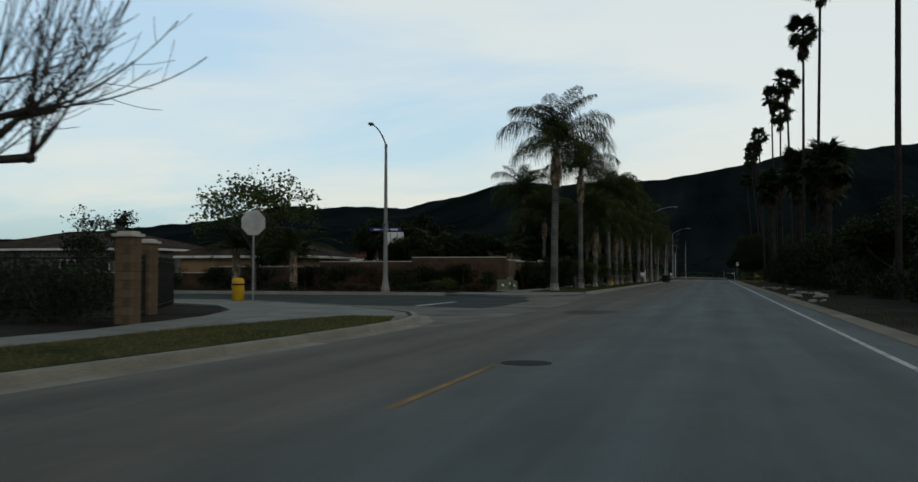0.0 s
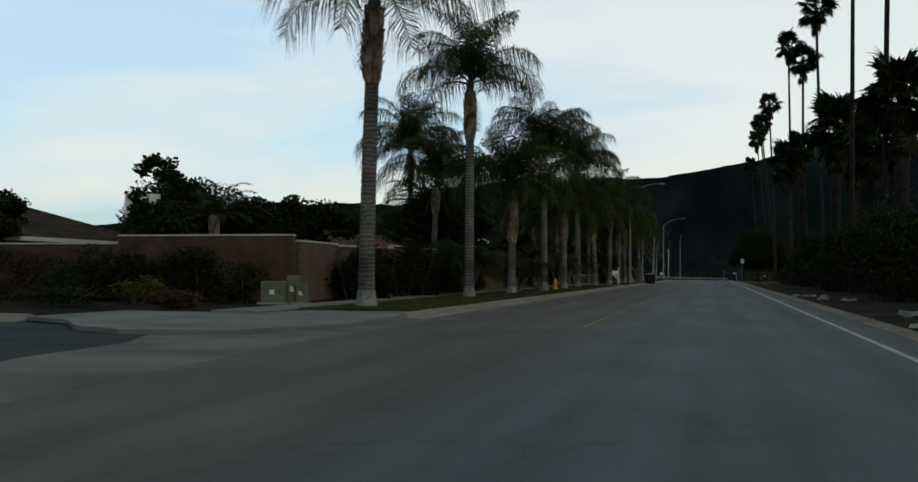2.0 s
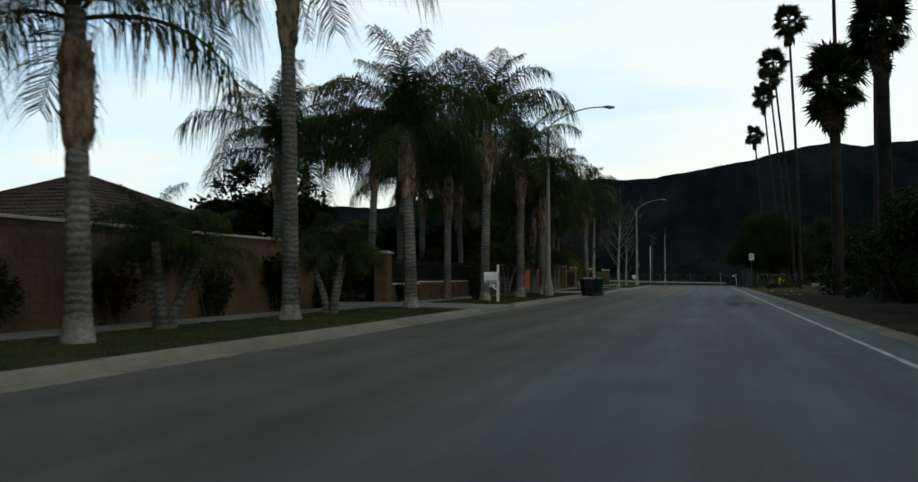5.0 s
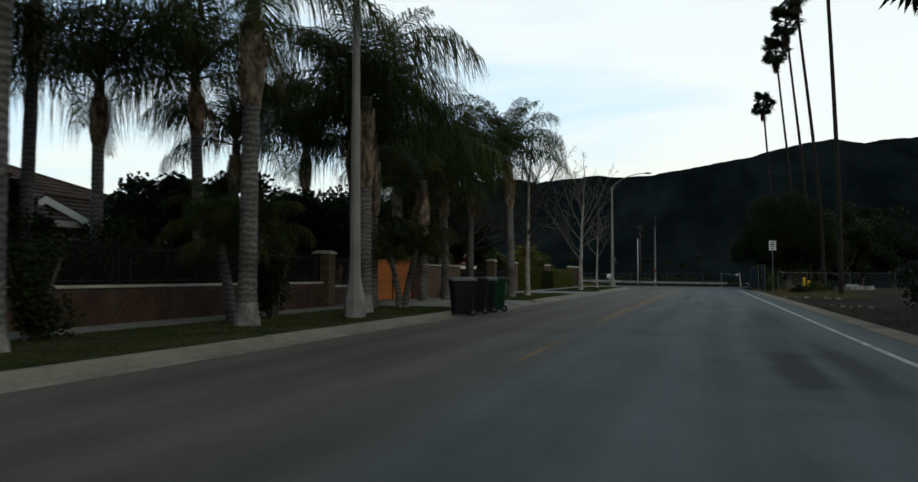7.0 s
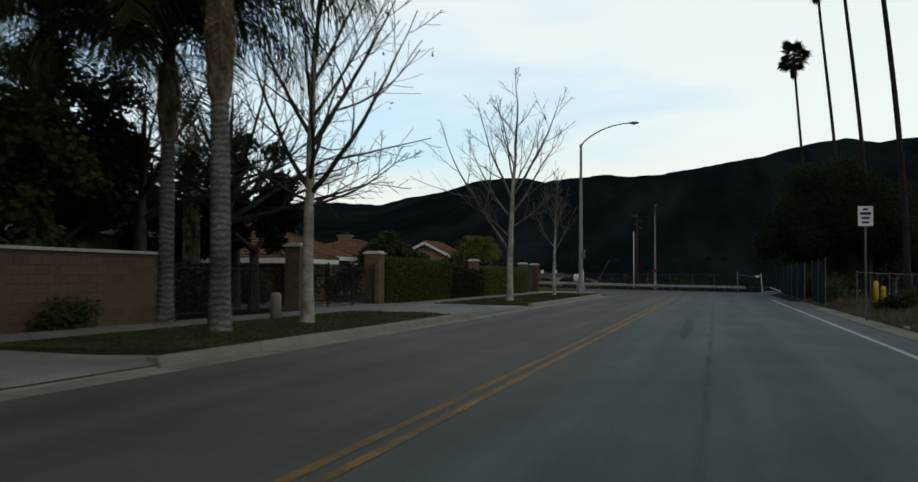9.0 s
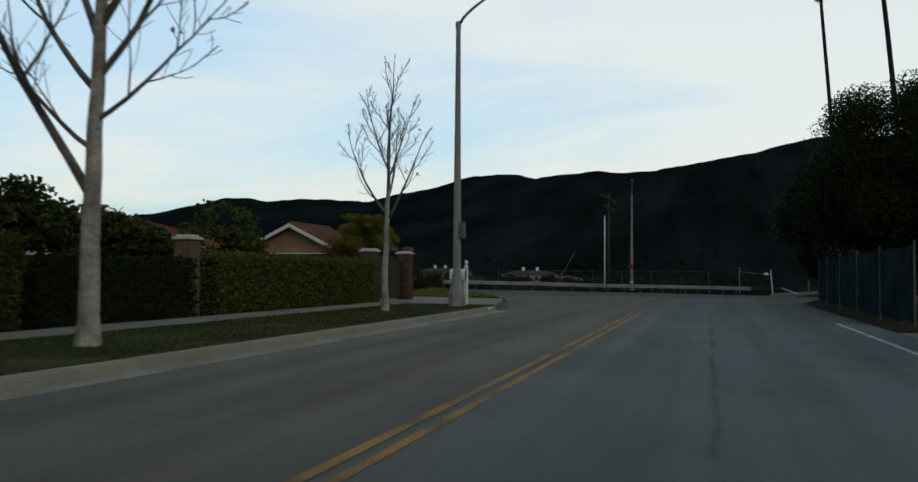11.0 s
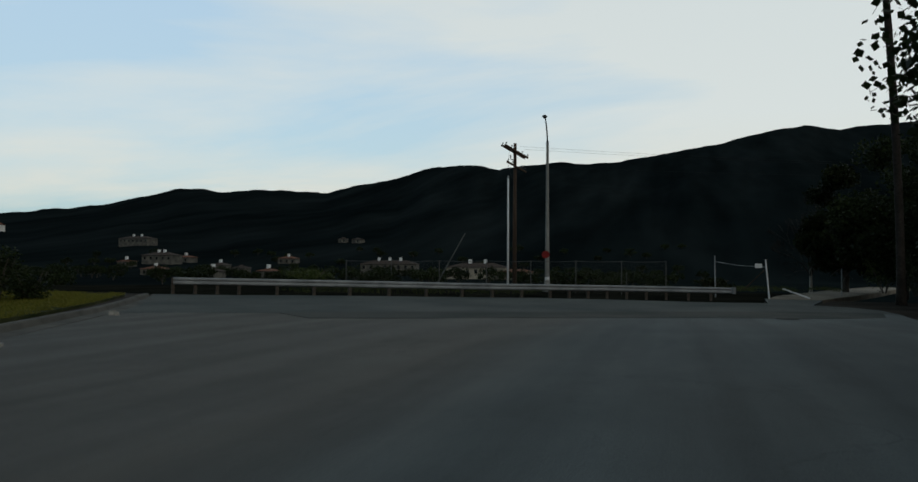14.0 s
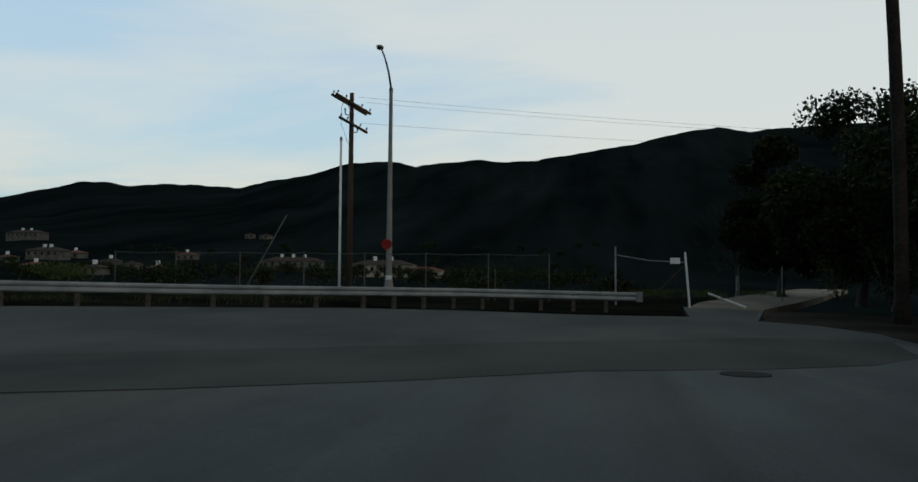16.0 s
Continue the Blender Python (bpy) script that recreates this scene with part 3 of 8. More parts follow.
# side street, falling gently away from the main street, with a pale cross gutter
g = Geo()
SX = [-11.6, -14, -18, -24, -34, -60, -120]
for a, b in zip(SX, SX[1:]):
    lo = lambda x: 25.5 + 0.30 * max(0.0, -14 - x) if x > -24 else 28.5
    hi = lambda x: 53.0 - 0.0 * x
    g.add([(a, lo(a), side_z(a) - 0.01), (b, lo(b), side_z(b) - 0.01), (b, hi(b), side_z(b) - 0.01), (a, hi(a), side_z(a) - 0.01)], [(3, 2, 1, 0)])
setting("side_road", g, ASPHALT_OLD, "dark asphalt side street meeting the main street")
sheet("cross_gutter", [(KERB + 0.35, 12), (-7.7, 17), (-7.1, 23.3), (-6.85, 28.9), (-6.8, 33), (-7.1, 39), (-7.4, 43), (-7.7, 46.1), (-8.15, 51.8), (KERB + 0.05, 57), (-11.2, 55.8), (-12.3, 53), (-13.8, 51.6), (-11.9, 50.8), (-10.6, 47.9), (-10.3, 45), (-9.4, 42), (-9.15, 35.6), (-9.25, 31.7),
                       (-12.5, 33.2), (-15.6, 33.8), (-20, 36.2), (-20, 34.6), (-16.4, 31.8), (-13.4, 29.4), (-11.2, 27.2), (-9.7, 25.0), (-8.8, 22.6), (-8.3, 18)], 0.004, GUTTER, "pale stained concrete cross gutter over the junction")
# dark far side of the junction beyond the gutter
sheet("junction_patch", [(-9.25, 31.7), (-9.15, 35.6), (-9.4, 42), (-10.3, 45), (-10.6, 47.9), (-11.9, 50.8), (-13.8, 51.6), (-14, 53), (-14, 33.5), (-12.5, 33.2)], -0.004, ASPHALT_OLD, "dark asphalt at the mouth of the side street")


def strip(name, x0, x1, y0, y1, z, mat, label, wob=0.0, step=3.0):
    """A worn painted strip along the street, its edges a little uneven."""
    g = Geo()
    n = max(1, int((y1 - y0) / step))
    ys = [lerp(y0, y1, i / n) for i in range(n + 1)]
    L = [(x0 + rng.uniform(-wob, wob), y, z) for y in ys]
    R = [(x1 + rng.uniform(-wob, wob), y, z) for y in ys]
    g.add(L + R, [(i, n + 1 + i, n + 2 + i, i + 1) for i in range(n)])
    return setting(name, g, mat, label)


strip("edge_line", 1.88, 2.0, -70, 208, 0.005, PAINT_W, "worn white edge line", 0.008)
for a, b in ((-60, -40), (6.2, 10.7), (55.5, 78.7), (143.0, 146.2)):
    strip("centre_line", -3.88, -3.78, a, b, 0.005, PAINT_Y, "faded yellow centre line", 0.006)
for x in (-3.95, -3.72):
    strip("centre_line", x - 0.055, x + 0.055, 146, 213.7, 0.005, PAINT_Y, "double yellow centre line", 0.006)
for a, b in ((131.6, 135.9),):
    strip("dash_line", -3.79, -3.67, a, b, 0.005, PAINT_Y, "short faded yellow dash")
strip("stop_line", -12.6, -12.3, 33.4, 39.2, 0.012, PAINT_W, "white stop line across the side street")
g = Geo()
g.plate(arc(-3.45, 11.1, 0.38, 0, 360, 20)[:-1], 0.0, 0.008)
setting("manhole_cover", g, TAR, "round cast-iron manhole cover in the street")



draped("asphalt_band", [(-12.5, 243.6), (-10.0, 246.7), (-8.2, 248.5), (-6.3, 250.3), (-3.0, 253.4), (0.3, 256.2), (2.6, 257.9), (4.5, 259.1), (7.4, 258.9), (6.6, 254.5), (5.1, 252.2), (3.0, 250.6), (0.3, 249.3), (-1.8, 247.2), (-4.1, 245.5), (-5.6, 244.6), (-7.6, 242.6), (-10.5, 241.0)], 0.012, ASPHALT_BAND, "darker resurfaced asphalt strip across the turn", 0.02)
draped("outer_asphalt", [(-23.2, 254.4), (-19.4, 247.0), (-16.4, 241.2), (-12.6, 243.5), (-10.1, 246.6), (-6.4, 250.2), (-3.1, 253.3), (0.2, 256.1), (4.4, 259.0), (7.6, 259.0), (7.8, 262), (7.0, 264.9), (5.6, 266.8), (7.4, 275.8), (4.5, 276.8), (3.8, 268.5), (0, 267.8), (-4.4, 268.3), (-8.0, 267.3), (-11.2, 264.9), (-14.2, 262.2), (-17, 259.5), (-20.0, 256.5)], 0.006, ASPHALT_OUTER, "paler grey asphalt band along the outer edge of the turn", 0.02)
g = Geo()
g.plate(arc(2.6, 249.6, 0.36, 0, 360, 18)[:-1], end_fall(2.6, 249.6) - 0.02, end_fall(2.6, 249.6) + 0.02)
setting("manhole_cover", g, TAR, "round cast-iron manhole cover in the turn")

# ---- kerbs, verge, sidewalk ----
DRIVES = [(119.2, 125.0), (150.8, 161.6), (178.2, 187.2)]



def kerb_run(pts, name="kerb", drop=(), mat=None):
    """Kerb stones along a line of points (road on the right-hand side of travel), each one object of its own."""
    base = tagged(new(name), "pale concrete kerb with a gutter", "", "", "structure")
    for (xa, ya), (xb, yb) in zip(pts, pts[1:]):
        L = math.hypot(xb - xa, yb - ya)
        h = 0.15
        for a, b in drop:
            if a <= (ya + yb) / 2 <= b:
                h = 0.035
        g = Geo()
        w = 0.012
        g.add([(0.0, 0, -0.2), (0.0, 0, 0.004), (0.42, 0, 0.014), (0.47, 0, h - 0.03), (0.50, 0, h), (0.66, 0, h), (0.66, 0, -0.2)] +
              [(0.0, L - w, -0.2), (0.0, L - w, 0.004), (0.42, L - w, 0.014), (0.47, L - w, h - 0.03), (0.50, L - w, h), (0.66, L - w, h), (0.66, L - w, -0.2)],
              [(i, i + 7, i + 8, i + 1) for i in range(6)] + [(0, 1, 2, 3, 4, 5, 6), (13, 12, 11, 10, 9, 8, 7)])
        g.v = [(-x, y, z) for x, y, z in g.v]
        ang = math.degrees(math.atan2(-(xb - xa), yb - ya))
        part("kerb_stone", g, mat or CONCRETE, base, "", False, pose(xa + 0.5 * math.cos(radians(ang)), ya + 0.5 * math.sin(radians(ang)), end_fall(xa, ya) + rng.uniform(-0.004, 0.004), 0, 0, ang))
    return base


ys = [57.5 + 3.05 * i for i in range(52)]
kerb_run([(KERB, y) for y in ys], drop=DRIVES)
kerb_run([(KERB, 57.5 + 3.05 * 51), (-9.3, 216.0), (-9.8, 219.0), (-10.5, 222.4), (-11.4, 226.0), (-12.4, 229.4), (-13.5, 232.8), (-14.8, 236.0), (-16.2, 239.4), (-17.7, 242.8), (-19.4, 246.4), (-21.0, 249.6), (-22.4, 252.6)], drop=[(215, 223.5)], mat=CONCRETE_OLD)
near_corner = [(KERB, y) for y in range(-40, 3, 3)] + [(-8.78, 5), (-8.6, 8), (-8.4, 11), (-8.3, 14), (-8.25, 17), (-8.35, 19.8), (-8.8, 22.4), (-9.7, 24.8), (-11.2, 27.0), (-13.4, 29.2), (-16.4, 31.6), (-20, 34.2), (-24, 35.4), (-30, 35.6), (-40, 35.6)]
kerb_run(near_corner)
kerb_run([(-60, 53.1), (-48, 53.1), (-40, 53.1), (-34, 53.1), (-28, 53.1), (-24, 53.1), (-20, 53.1), (-17, 53.1)])

BACK = KERB - 0.18
# land behind the kerb: yards and verge beds
sheet("yard_ground", [(BACK, 57.0), (BACK, 213.0), (-9.5, 216.0), (-10.0, 219.0), (-10.7, 222.4), (-12.6, 229.4), (-15.0, 236), (-17.9, 242.8), (-22.6, 252.6), (-23.6, 254.6), (-40, 258), (-95, 250), (-95, 54.0), (-18, 53.9), (-14.2, 54.9), (-11.2, 56.6)], 0.085, EARTH, "bare dark earth and yards behind the kerb", 0.3)
sheet("corner_ground", [(BACK, -60), (BACK, 3), (-8.8, 8), (-8.5, 14), (-8.45, 17), (-8.55, 19.8), (-9.0, 22.4), (-9.9, 24.7), (-11.4, 26.8), (-13.6, 29.0), (-16.6, 31.4), (-20.1, 34.0), (-24, 35.2), (-70, 35.4), (-70, -60)], 0.085, EARTH, "bare dark planting bed at the corner", 0.3)


def slabs(pts, width, name, label, z=0.15, step=1.5):
    """Sidewalk slabs along a line, each one object, with joints between."""
    base = tagged(new(name), label, "", "", "structure")
    shared = {}
    for (xa, ya), (xb, yb) in zip(pts, pts[1:]):
        L = math.hypot(xb - xa, yb - ya)
        k = max(1, round(L / step))
        ang = math.degrees(math.atan2(-(xb - xa), yb - ya))
        s = round(L / k, 3)
        if (s, width) not in shared:
            shared[(s, width)] = Geo().box(0, width, 0.006, s - 0.006, -0.12, 0, 0.008).mesh("slab", WALK)
        for i in range(k):
            u = i / k
            part("slab", shared[(s, width)], WALK, base, "", False, pose(lerp(xa, xb, u), lerp(ya, yb, u), z + rng.uniform(-0.004, 0.004), 0, 0, ang))
    return base


slabs([(-14.35, 57.0), (-14.35, 214.8)], 1.5, "sidewalk", "pale concrete sidewalk along the wall")
slabs([(-13.2, -40), (-13.2, 8), (-13.3, 14), (-14.2, 20), (-15.8, 24.4), (-18.6, 28.4), (-24, 31.2), (-40, 31.6)], 1.5, "sidewalk", "pale concrete sidewalk curving round the corner")


def apron(y0, y1, flare=1.0):
    g = Geo()
    xs = [KERB + 0.02, KERB - 0.17, -10.2, -11.5, -12.83]
    zs = [0.05, 0.098, 0.112, 0.135, 0.147]
    for i in range(4):
        a0, a1 = lerp(-flare, 0, min(1, i / 2)), lerp(-flare, 0, min(1, (i + 1) / 2))
        g.add([(xs[i], y0 + a0, zs[i]), (xs[i + 1], y0 + a1, zs[i + 1]), (xs[i + 1], y1 - a1, zs[i + 1]), (xs[i], y1 - a0, zs[i])], [(3, 2, 1, 0)])
    g.add([(-14.38, y0, 0.152), (-22, y0, 0.16), (-22, y1, 0.16), (-14.38, y1, 0.152)], [(3, 2, 1, 0)])
    return setting("driveway", g, WALK, "pale concrete driveway apron over the verge")


for a, b in DRIVES:
    apron(a, b)
sheet("driveway", [(-9.5, 216.0), (-10.6, 222.4), (-11.0, 224.2), (-14.0, 226.0), (-22, 226.4), (-22, 215.0), (-12.4, 215.0)], 0.135, WALK, "broad concrete driveway at the bend", 0.1)
sheet("corner_ramp", [(KERB - 0.02, 57.6), (-8.7, 53.0), (-9.9, 50.2), (-12.0, 49.6), (-13.6, 50.4), (-15.2, 52.2), (-17.0, 53.0), (-17, 56.9), (-12.8, 57.0), (-12.4, 59.2), (-9.2, 59.6)], 0.10, WALK, "concrete corner ramp by the junction", 0.1)


def blades(g, x, y, z, h, n=1):
    for _ in range(n):
        a = rng.uniform(0, 6.283)
        bx, by = x + rng.uniform(-0.05, 0.05), y + rng.uniform(-0.05, 0.05)
        w = rng.uniform(0.006, 0.013)
        dx, dy = math.cos(a), math.sin(a)
        l = rng.uniform(0.3, 0.9) * h
        g.add([(bx - dy * w, by + dx * w, z), (bx + dy * w, by - dx * w, z), (bx + dx * l, by + dy * l, z + h * rng.uniform(0.6, 1.1))], [(0, 1, 2)])


def inside(p, poly):
    x, y = p
    c = False
    for (xa, ya), (xb, yb) in zip(poly, poly[1:] + poly[:1]):
        if (ya > y) != (yb > y) and x < (xb - xa) * (y - ya) / (yb - ya) + xa:
            c = not c
    return c


def lawn(poly, z, label, mat_g=GRASS, density=45, h=0.07, crown=0.05):
    """A grassed bed: gently domed soil and many blades."""
    g = Geo()
    cx, cy = sum(p[0] for p in poly) / len(poly), sum(p[1] for p in poly) / len(poly)
    n = len(poly)
    g.plate(poly, z - 0.12, z)
    soil = setting("verge", g, LAWN, label)
    b = Geo()
    x0, x1 = min(p[0] for p in poly), max(p[0] for p in poly)
    y0, y1 = min(p[1] for p in poly), max(p[1] for p in poly)
    for _ in range(int((x1 - x0) * (y1 - y0) * density)):
        x, y = rng.uniform(x0, x1), rng.uniform(y0, y1)
        if inside((x, y), poly) and noise.noise((x * 0.7, y * 0.7, 2)) > -0.35:
            blades(b, x, y, z, h * (1 + 0.5 * noise.noise((x * 0.4, y * 0.4, 9))), 1)
    tagged(part("grass", b, mat_g, soil), "short uneven grass", "", "", "stuff")


VX = (BACK - 0.02, -12.8)
lawn([(VX[0], 60.0), (VX[0], 117.6), (-10.4, 118.8), (VX[1], 119.1), (VX[1], 59.3), (-10.6, 59.3)], 0.15, "thin dark grass verge under the palms", GRASS, 130, 0.05)
lawn([(VX[0], 126.2), (VX[0], 149.2), (-10.2, 150.5), (VX[1], 150.7), (VX[1], 125.1), (-10.4, 125.4)], 0.15, "thin dark grass verge under the palms", GRASS, 130, 0.05)
lawn([(VX[0], 163.0), (VX[0], 177.0), (-10.2, 178.0), (VX[1], 178.1), (VX[1], 162.0), (-10.4, 162.2)], 0.15, "dark green grass verge", GRASS, 170, 0.05)
lawn([(VX[0], 188.4), (VX[0], 213.6), (-10.6, 214.7), (VX[1], 214.8), (VX[1], 187.4), (-10.4, 187.6)], 0.15, "dark green grass verge", GRASS, 170, 0.05)
lawn([(-11.5, 225.6), (-13.1, 230.4), (-15.4, 236.2), (-18.4, 243.0), (-22.2, 250.6), (-27, 252.5), (-34, 244), (-26, 230), (-20, 226.8), (-14, 226.4)], 0.17, "yellow-green lawn at the bend", GRASS_YELLOW, 260, 0.10)
sheet("corner_ramp", [(-8.62, 19.6), (-9.05, 22.3), (-9.95, 24.6), (-11.45, 26.7), (-13.65, 28.9), (-16.65, 31.3), (-20.1, 33.9), (-24, 35.1), (-24, 32.4), (-20.0, 31.0), (-17.2, 28.8), (-14.6, 25.0), (-12.9, 21.0), (-12.0, 16.0), (-11.5, 16.0), (-11.2, 19.6), (-10.6, 21.9), (-9.2, 21.5)], 0.138, WALK, "broad pale concrete corner ramp", 0.1)
lawn([(BACK - 0.02, -25), (BACK - 0.02, 3), (-8.82, 8), (-8.52, 14), (-8.47, 17), (-8.62, 19.5), (-9.15, 21.4), (-10.6, 21.8), (-11.1, 19.6), (-11.5, 16), (-11.65, 8), (-11.65, -25)], 0.15, "patchy yellowing grass verge at the corner", GRASS_PATCHY, 190, 0.05)
sheet("shoulder", [(2.75, -70), (3.4, -70), (3.4, 204), (2.75, 204)], 0.01, DIRT_ROAD, "narrow concrete and gravel edge strip", 0.2)
draped("dirt_bed", [(3.4, -70), (60, -70), (60, 275), (7.8, 275), (5.85, 267.0), (7.3, 265), (8.1, 262), (8.0, 258), (6.9, 250), (5.4, 240), (3.7, 232), (2.78, 226), (2.78, 204.2), (3.4, 204)], -0.03, EARTH, "bare dark earth beside the street", 0.3)
draped("dirt_track", [(4.4, 275.4), (7.4, 275.2), (10.5, 284), (14.6, 296), (19, 310), (22.5, 320), (18.5, 320), (13.0, 306), (8.6, 292), (5.6, 282)], 0.02, DIRT_ROAD, "pale dirt track leading off past the rail", 0.35)
# the bank lies flat; its near-black colour gives the shaded drop
draped("end_bank", [(4.3, 277), (3.7, 268.5), (0, 267.8), (-4.4, 268.3), (-8.0, 267.3), (-11.2, 264.9), (-14.2, 262.2), (-17, 259.5), (-20.0, 256.5), (-23.4, 254.5), (-40, 258), (-40, 268), (-20, 282), (0, 290), (8.4, 292), (5.5, 282)], -0.02, BANK_SHADE, "rough dark bank past the guard rail", 0.4)

# ---- plants ----
def frond_mesh(name, length, rise, droop, leaf, n=42, seed=0, mat=None, hang=0.55, w=0.03):
    """A feather frond along +x: an arching midrib with drooping leaflets on both sides."""
    r = random.Random(seed)
    g = Geo()
    pts, a, p = [], radians(rise), Vector((0, 0, 0))
    seg = 12
    for i in range(seg + 1):
        pts.append(p.copy())
        p = p + Vector((math.cos(a), 0, math.sin(a))) * (length / seg)
        a -= radians(droop) / seg * (0.5 + 1.1 * i / seg)
    g.tube(pts, [0.035 * (1 - i / seg) + 0.006 for i in range(seg + 1)], 4, False)
    for i in range(n):
        u = 0.10 + 0.90 * (i + 0.5) / n
        k = min(int(u * seg), seg - 1)
        c = pts[k].lerp(pts[k + 1], u * seg - k)
        d = (pts[k + 1] - pts[k]).normalized()
        up = Vector((-d.z, 0, d.x))
        l = leaf * (0.55 + 0.9 * math.sin(math.pi * min(1, 0.12 + 0.85 * u)) ** 0.8) * r.uniform(0.8, 1.12)
        if u > 0.9:
            l *= 0.75
        for s in (-1, 1):
            out = (Vector((0, s, 0)) * 0.8 + d * r.uniform(0.35, 0.75) + up * r.uniform(-0.15, 0.5)).normalized()
            m1 = c + out * l * 0.5 - Vector((0, 0, hang * l * 0.15))
            tip = c + out * l * 0.85 - Vector((0, 0, hang * l * r.uniform(0.6, 1.1)))
            ww = d * w * r.uniform(0.8, 1.2)
            g.add([c - ww * 0.5, c + ww * 0.5, m1 + ww * 0.6, m1 - ww * 0.6, tip], [(0, 1, 2, 3), (3, 2, 4)])
    return g.mesh(name, mat or FROND)


FEATHER = [frond_mesh("frond", 3.7, 85, 80, 0.78, 86, 1, None, 0.8, 0.026), frond_mesh("frond", 4.1, 74, 112, 0.92, 86, 2, None, 1.0, 0.026), frond_mesh("frond", 4.3, 62, 126, 1.0, 86, 3, None, 1.15, 0.026),
           frond_mesh("frond", 4.1, 46, 130, 0.98, 82, 4, None, 1.15, 0.026), frond_mesh("frond", 3.7, 24, 116, 0.86, 72, 5, None, 1.1, 0.026)]
FEATHER_YELLOW = [frond_mesh("frond", 3.7, 85, 80, 0.78, 60, 21, FROND_YELLOW, 0.8, 0.035), frond_mesh("frond", 4.1, 70, 112, 0.92, 60, 22, FROND_YELLOW, 1.0, 0.035), frond_mesh("frond", 4.0, 46, 120, 0.95, 60, 23, FROND_YELLOW, 1.1, 0.035)]
DEADF = [frond_mesh("dead_frond", 2.4, -62, 22, 0.45, 26, 8, FROND_DEAD, 0.9)]


def trunk_geo(h, r0, r1, ring, lean=(0, 0), boot=0.0, n=12, wave=0.06):
    g = Geo()
    k = max(6, int(h / ring))
    pts, rad = [], []
    for i in range(k + 1):
        u = i / k
        z = u * h
        bow = math.sin(u * math.pi * 0.5)
        pts.append((lean[0] * bow * u, lean[1] * bow * u, z - 0.12))
        flare = 0.35 * math.exp(-z / 0.35)
        rad.append(lerp(r0, r1, u) * (1 + flare + (wave if i % 2 else 0) + rng.uniform(-0.02, 0.02)))
    g.tube(pts, rad, n)
    return g


def queen_palm(x, y, h, z=0.15, turn=0.0, r=0.19, boots=1.9, size=1.0, label="", fronds=19, dead=1, lean=None, meshes=None, base_paint=0.0):
    """A feather palm: ringed grey trunk, a sleeve of old frond bases, arching crown."""
    p = thing("queen_palm", label or "tall feathery palm with a ringed grey trunk", "palm tree", (x, y, z), turn, "palms along the verge")
    lx, ly = lean or (rng.uniform(-0.25, 0.25), rng.uniform(-0.25, 0.25))
    part("trunk", trunk_geo(h, r, r * 0.80, 0.11, (lx, ly), 0, 12, 0.045), PALM_TRUNK, p, "", True)
    if base_paint:
        part("painted_foot", Geo().tube([(0, 0, -0.10), (0, 0, 0.15), (0.0, 0.0, base_paint * 0.6), (0.0, 0.0, base_paint)], [r * 1.46, r * 1.33, r * 1.17, r * 1.09], 14, False), TRUNK_PAINT, p, "worn whitish painted foot", True)
    g = Geo()
    for ring in range(int(boots / 0.13)):
        zz = h - boots - 0.75 + ring * 0.13
        u = zz / h
        cx, cy = lx * math.sin(u * math.pi / 2) * u, ly * math.sin(u * math.pi / 2) * u
        v = ring * 0.13 / boots
        s = r * (0.86 + 0.52 * math.sin(math.pi * min(1, 0.18 + v * 0.75)))
        for i in range(6):
            a = i * 1.047 + ring * 0.52 + rng.uniform(-0.12, 0.12)
            c, sn = math.cos(a), math.sin(a)
            w, top_, out = r * rng.uniform(0.42, 0.60), zz + rng.uniform(0.24, 0.40), s * rng.uniform(0.92, 1.12)
            ci, co = r * 0.74, out
            ring_ = lambda rad_, ww, z_: [(cx + c * rad_ - sn * ww, cy + sn * rad_ + c * ww, z_), (cx + c * rad_ * 1.12, cy + sn * rad_ * 1.12, z_ + 0.01), (cx + c * rad_ + sn * ww, cy + sn * rad_ - c * ww, z_)]
            g.add(ring_(ci, w, zz - 0.12) + ring_((ci + co) / 2 + 0.02, w * 0.95, zz + 0.06) + ring_(co, w * 0.55, top_) + [(cx + c * (co - 0.05), cy + sn * (co - 0.05), top_ - 0.02)],
                  [(0, 1, 4, 3), (1, 2, 5, 4), (3, 4, 7, 6), (4, 5, 8, 7), (6, 7, 9), (7, 8, 9)])
    if g.v:
        part("boot_sleeve", g, PALM_BOOT, p, "brown sleeve of old frond bases")
    top = (lx, ly, h - 0.1)
    for i in range(fronds):
        u = i / fronds
        kinds = meshes or FEATHER
        me = kinds[min(len(kinds) - 1, max(0, int(u * len(kinds) + rng.uniform(-0.4, 0.3))))]
        sc = size * rng.uniform(0.86, 1.12)
        part("frond", me, me.materials[0], p, "", False, Matrix.Translation((top[0], top[1], top[2] - 0.25 * u)) @ pose(0, 0, 0, rng.uniform(-14, 14), rng.uniform(-8, 8), i * 137.5 + rng.uniform(-12, 12)) @ Matrix.Scale(sc, 4))
    for i in range(dead):
        part("dead_frond", DEADF[0], FROND_DEAD, p, "brown hanging dead frond", False, Matrix.Translation((top[0], top[1], top[2] - 0.35)) @ pose(0, 0, 0, 0, 0, rng.uniform(0, 360)) @ Matrix.Scale(size * 0.8, 4))
    return p


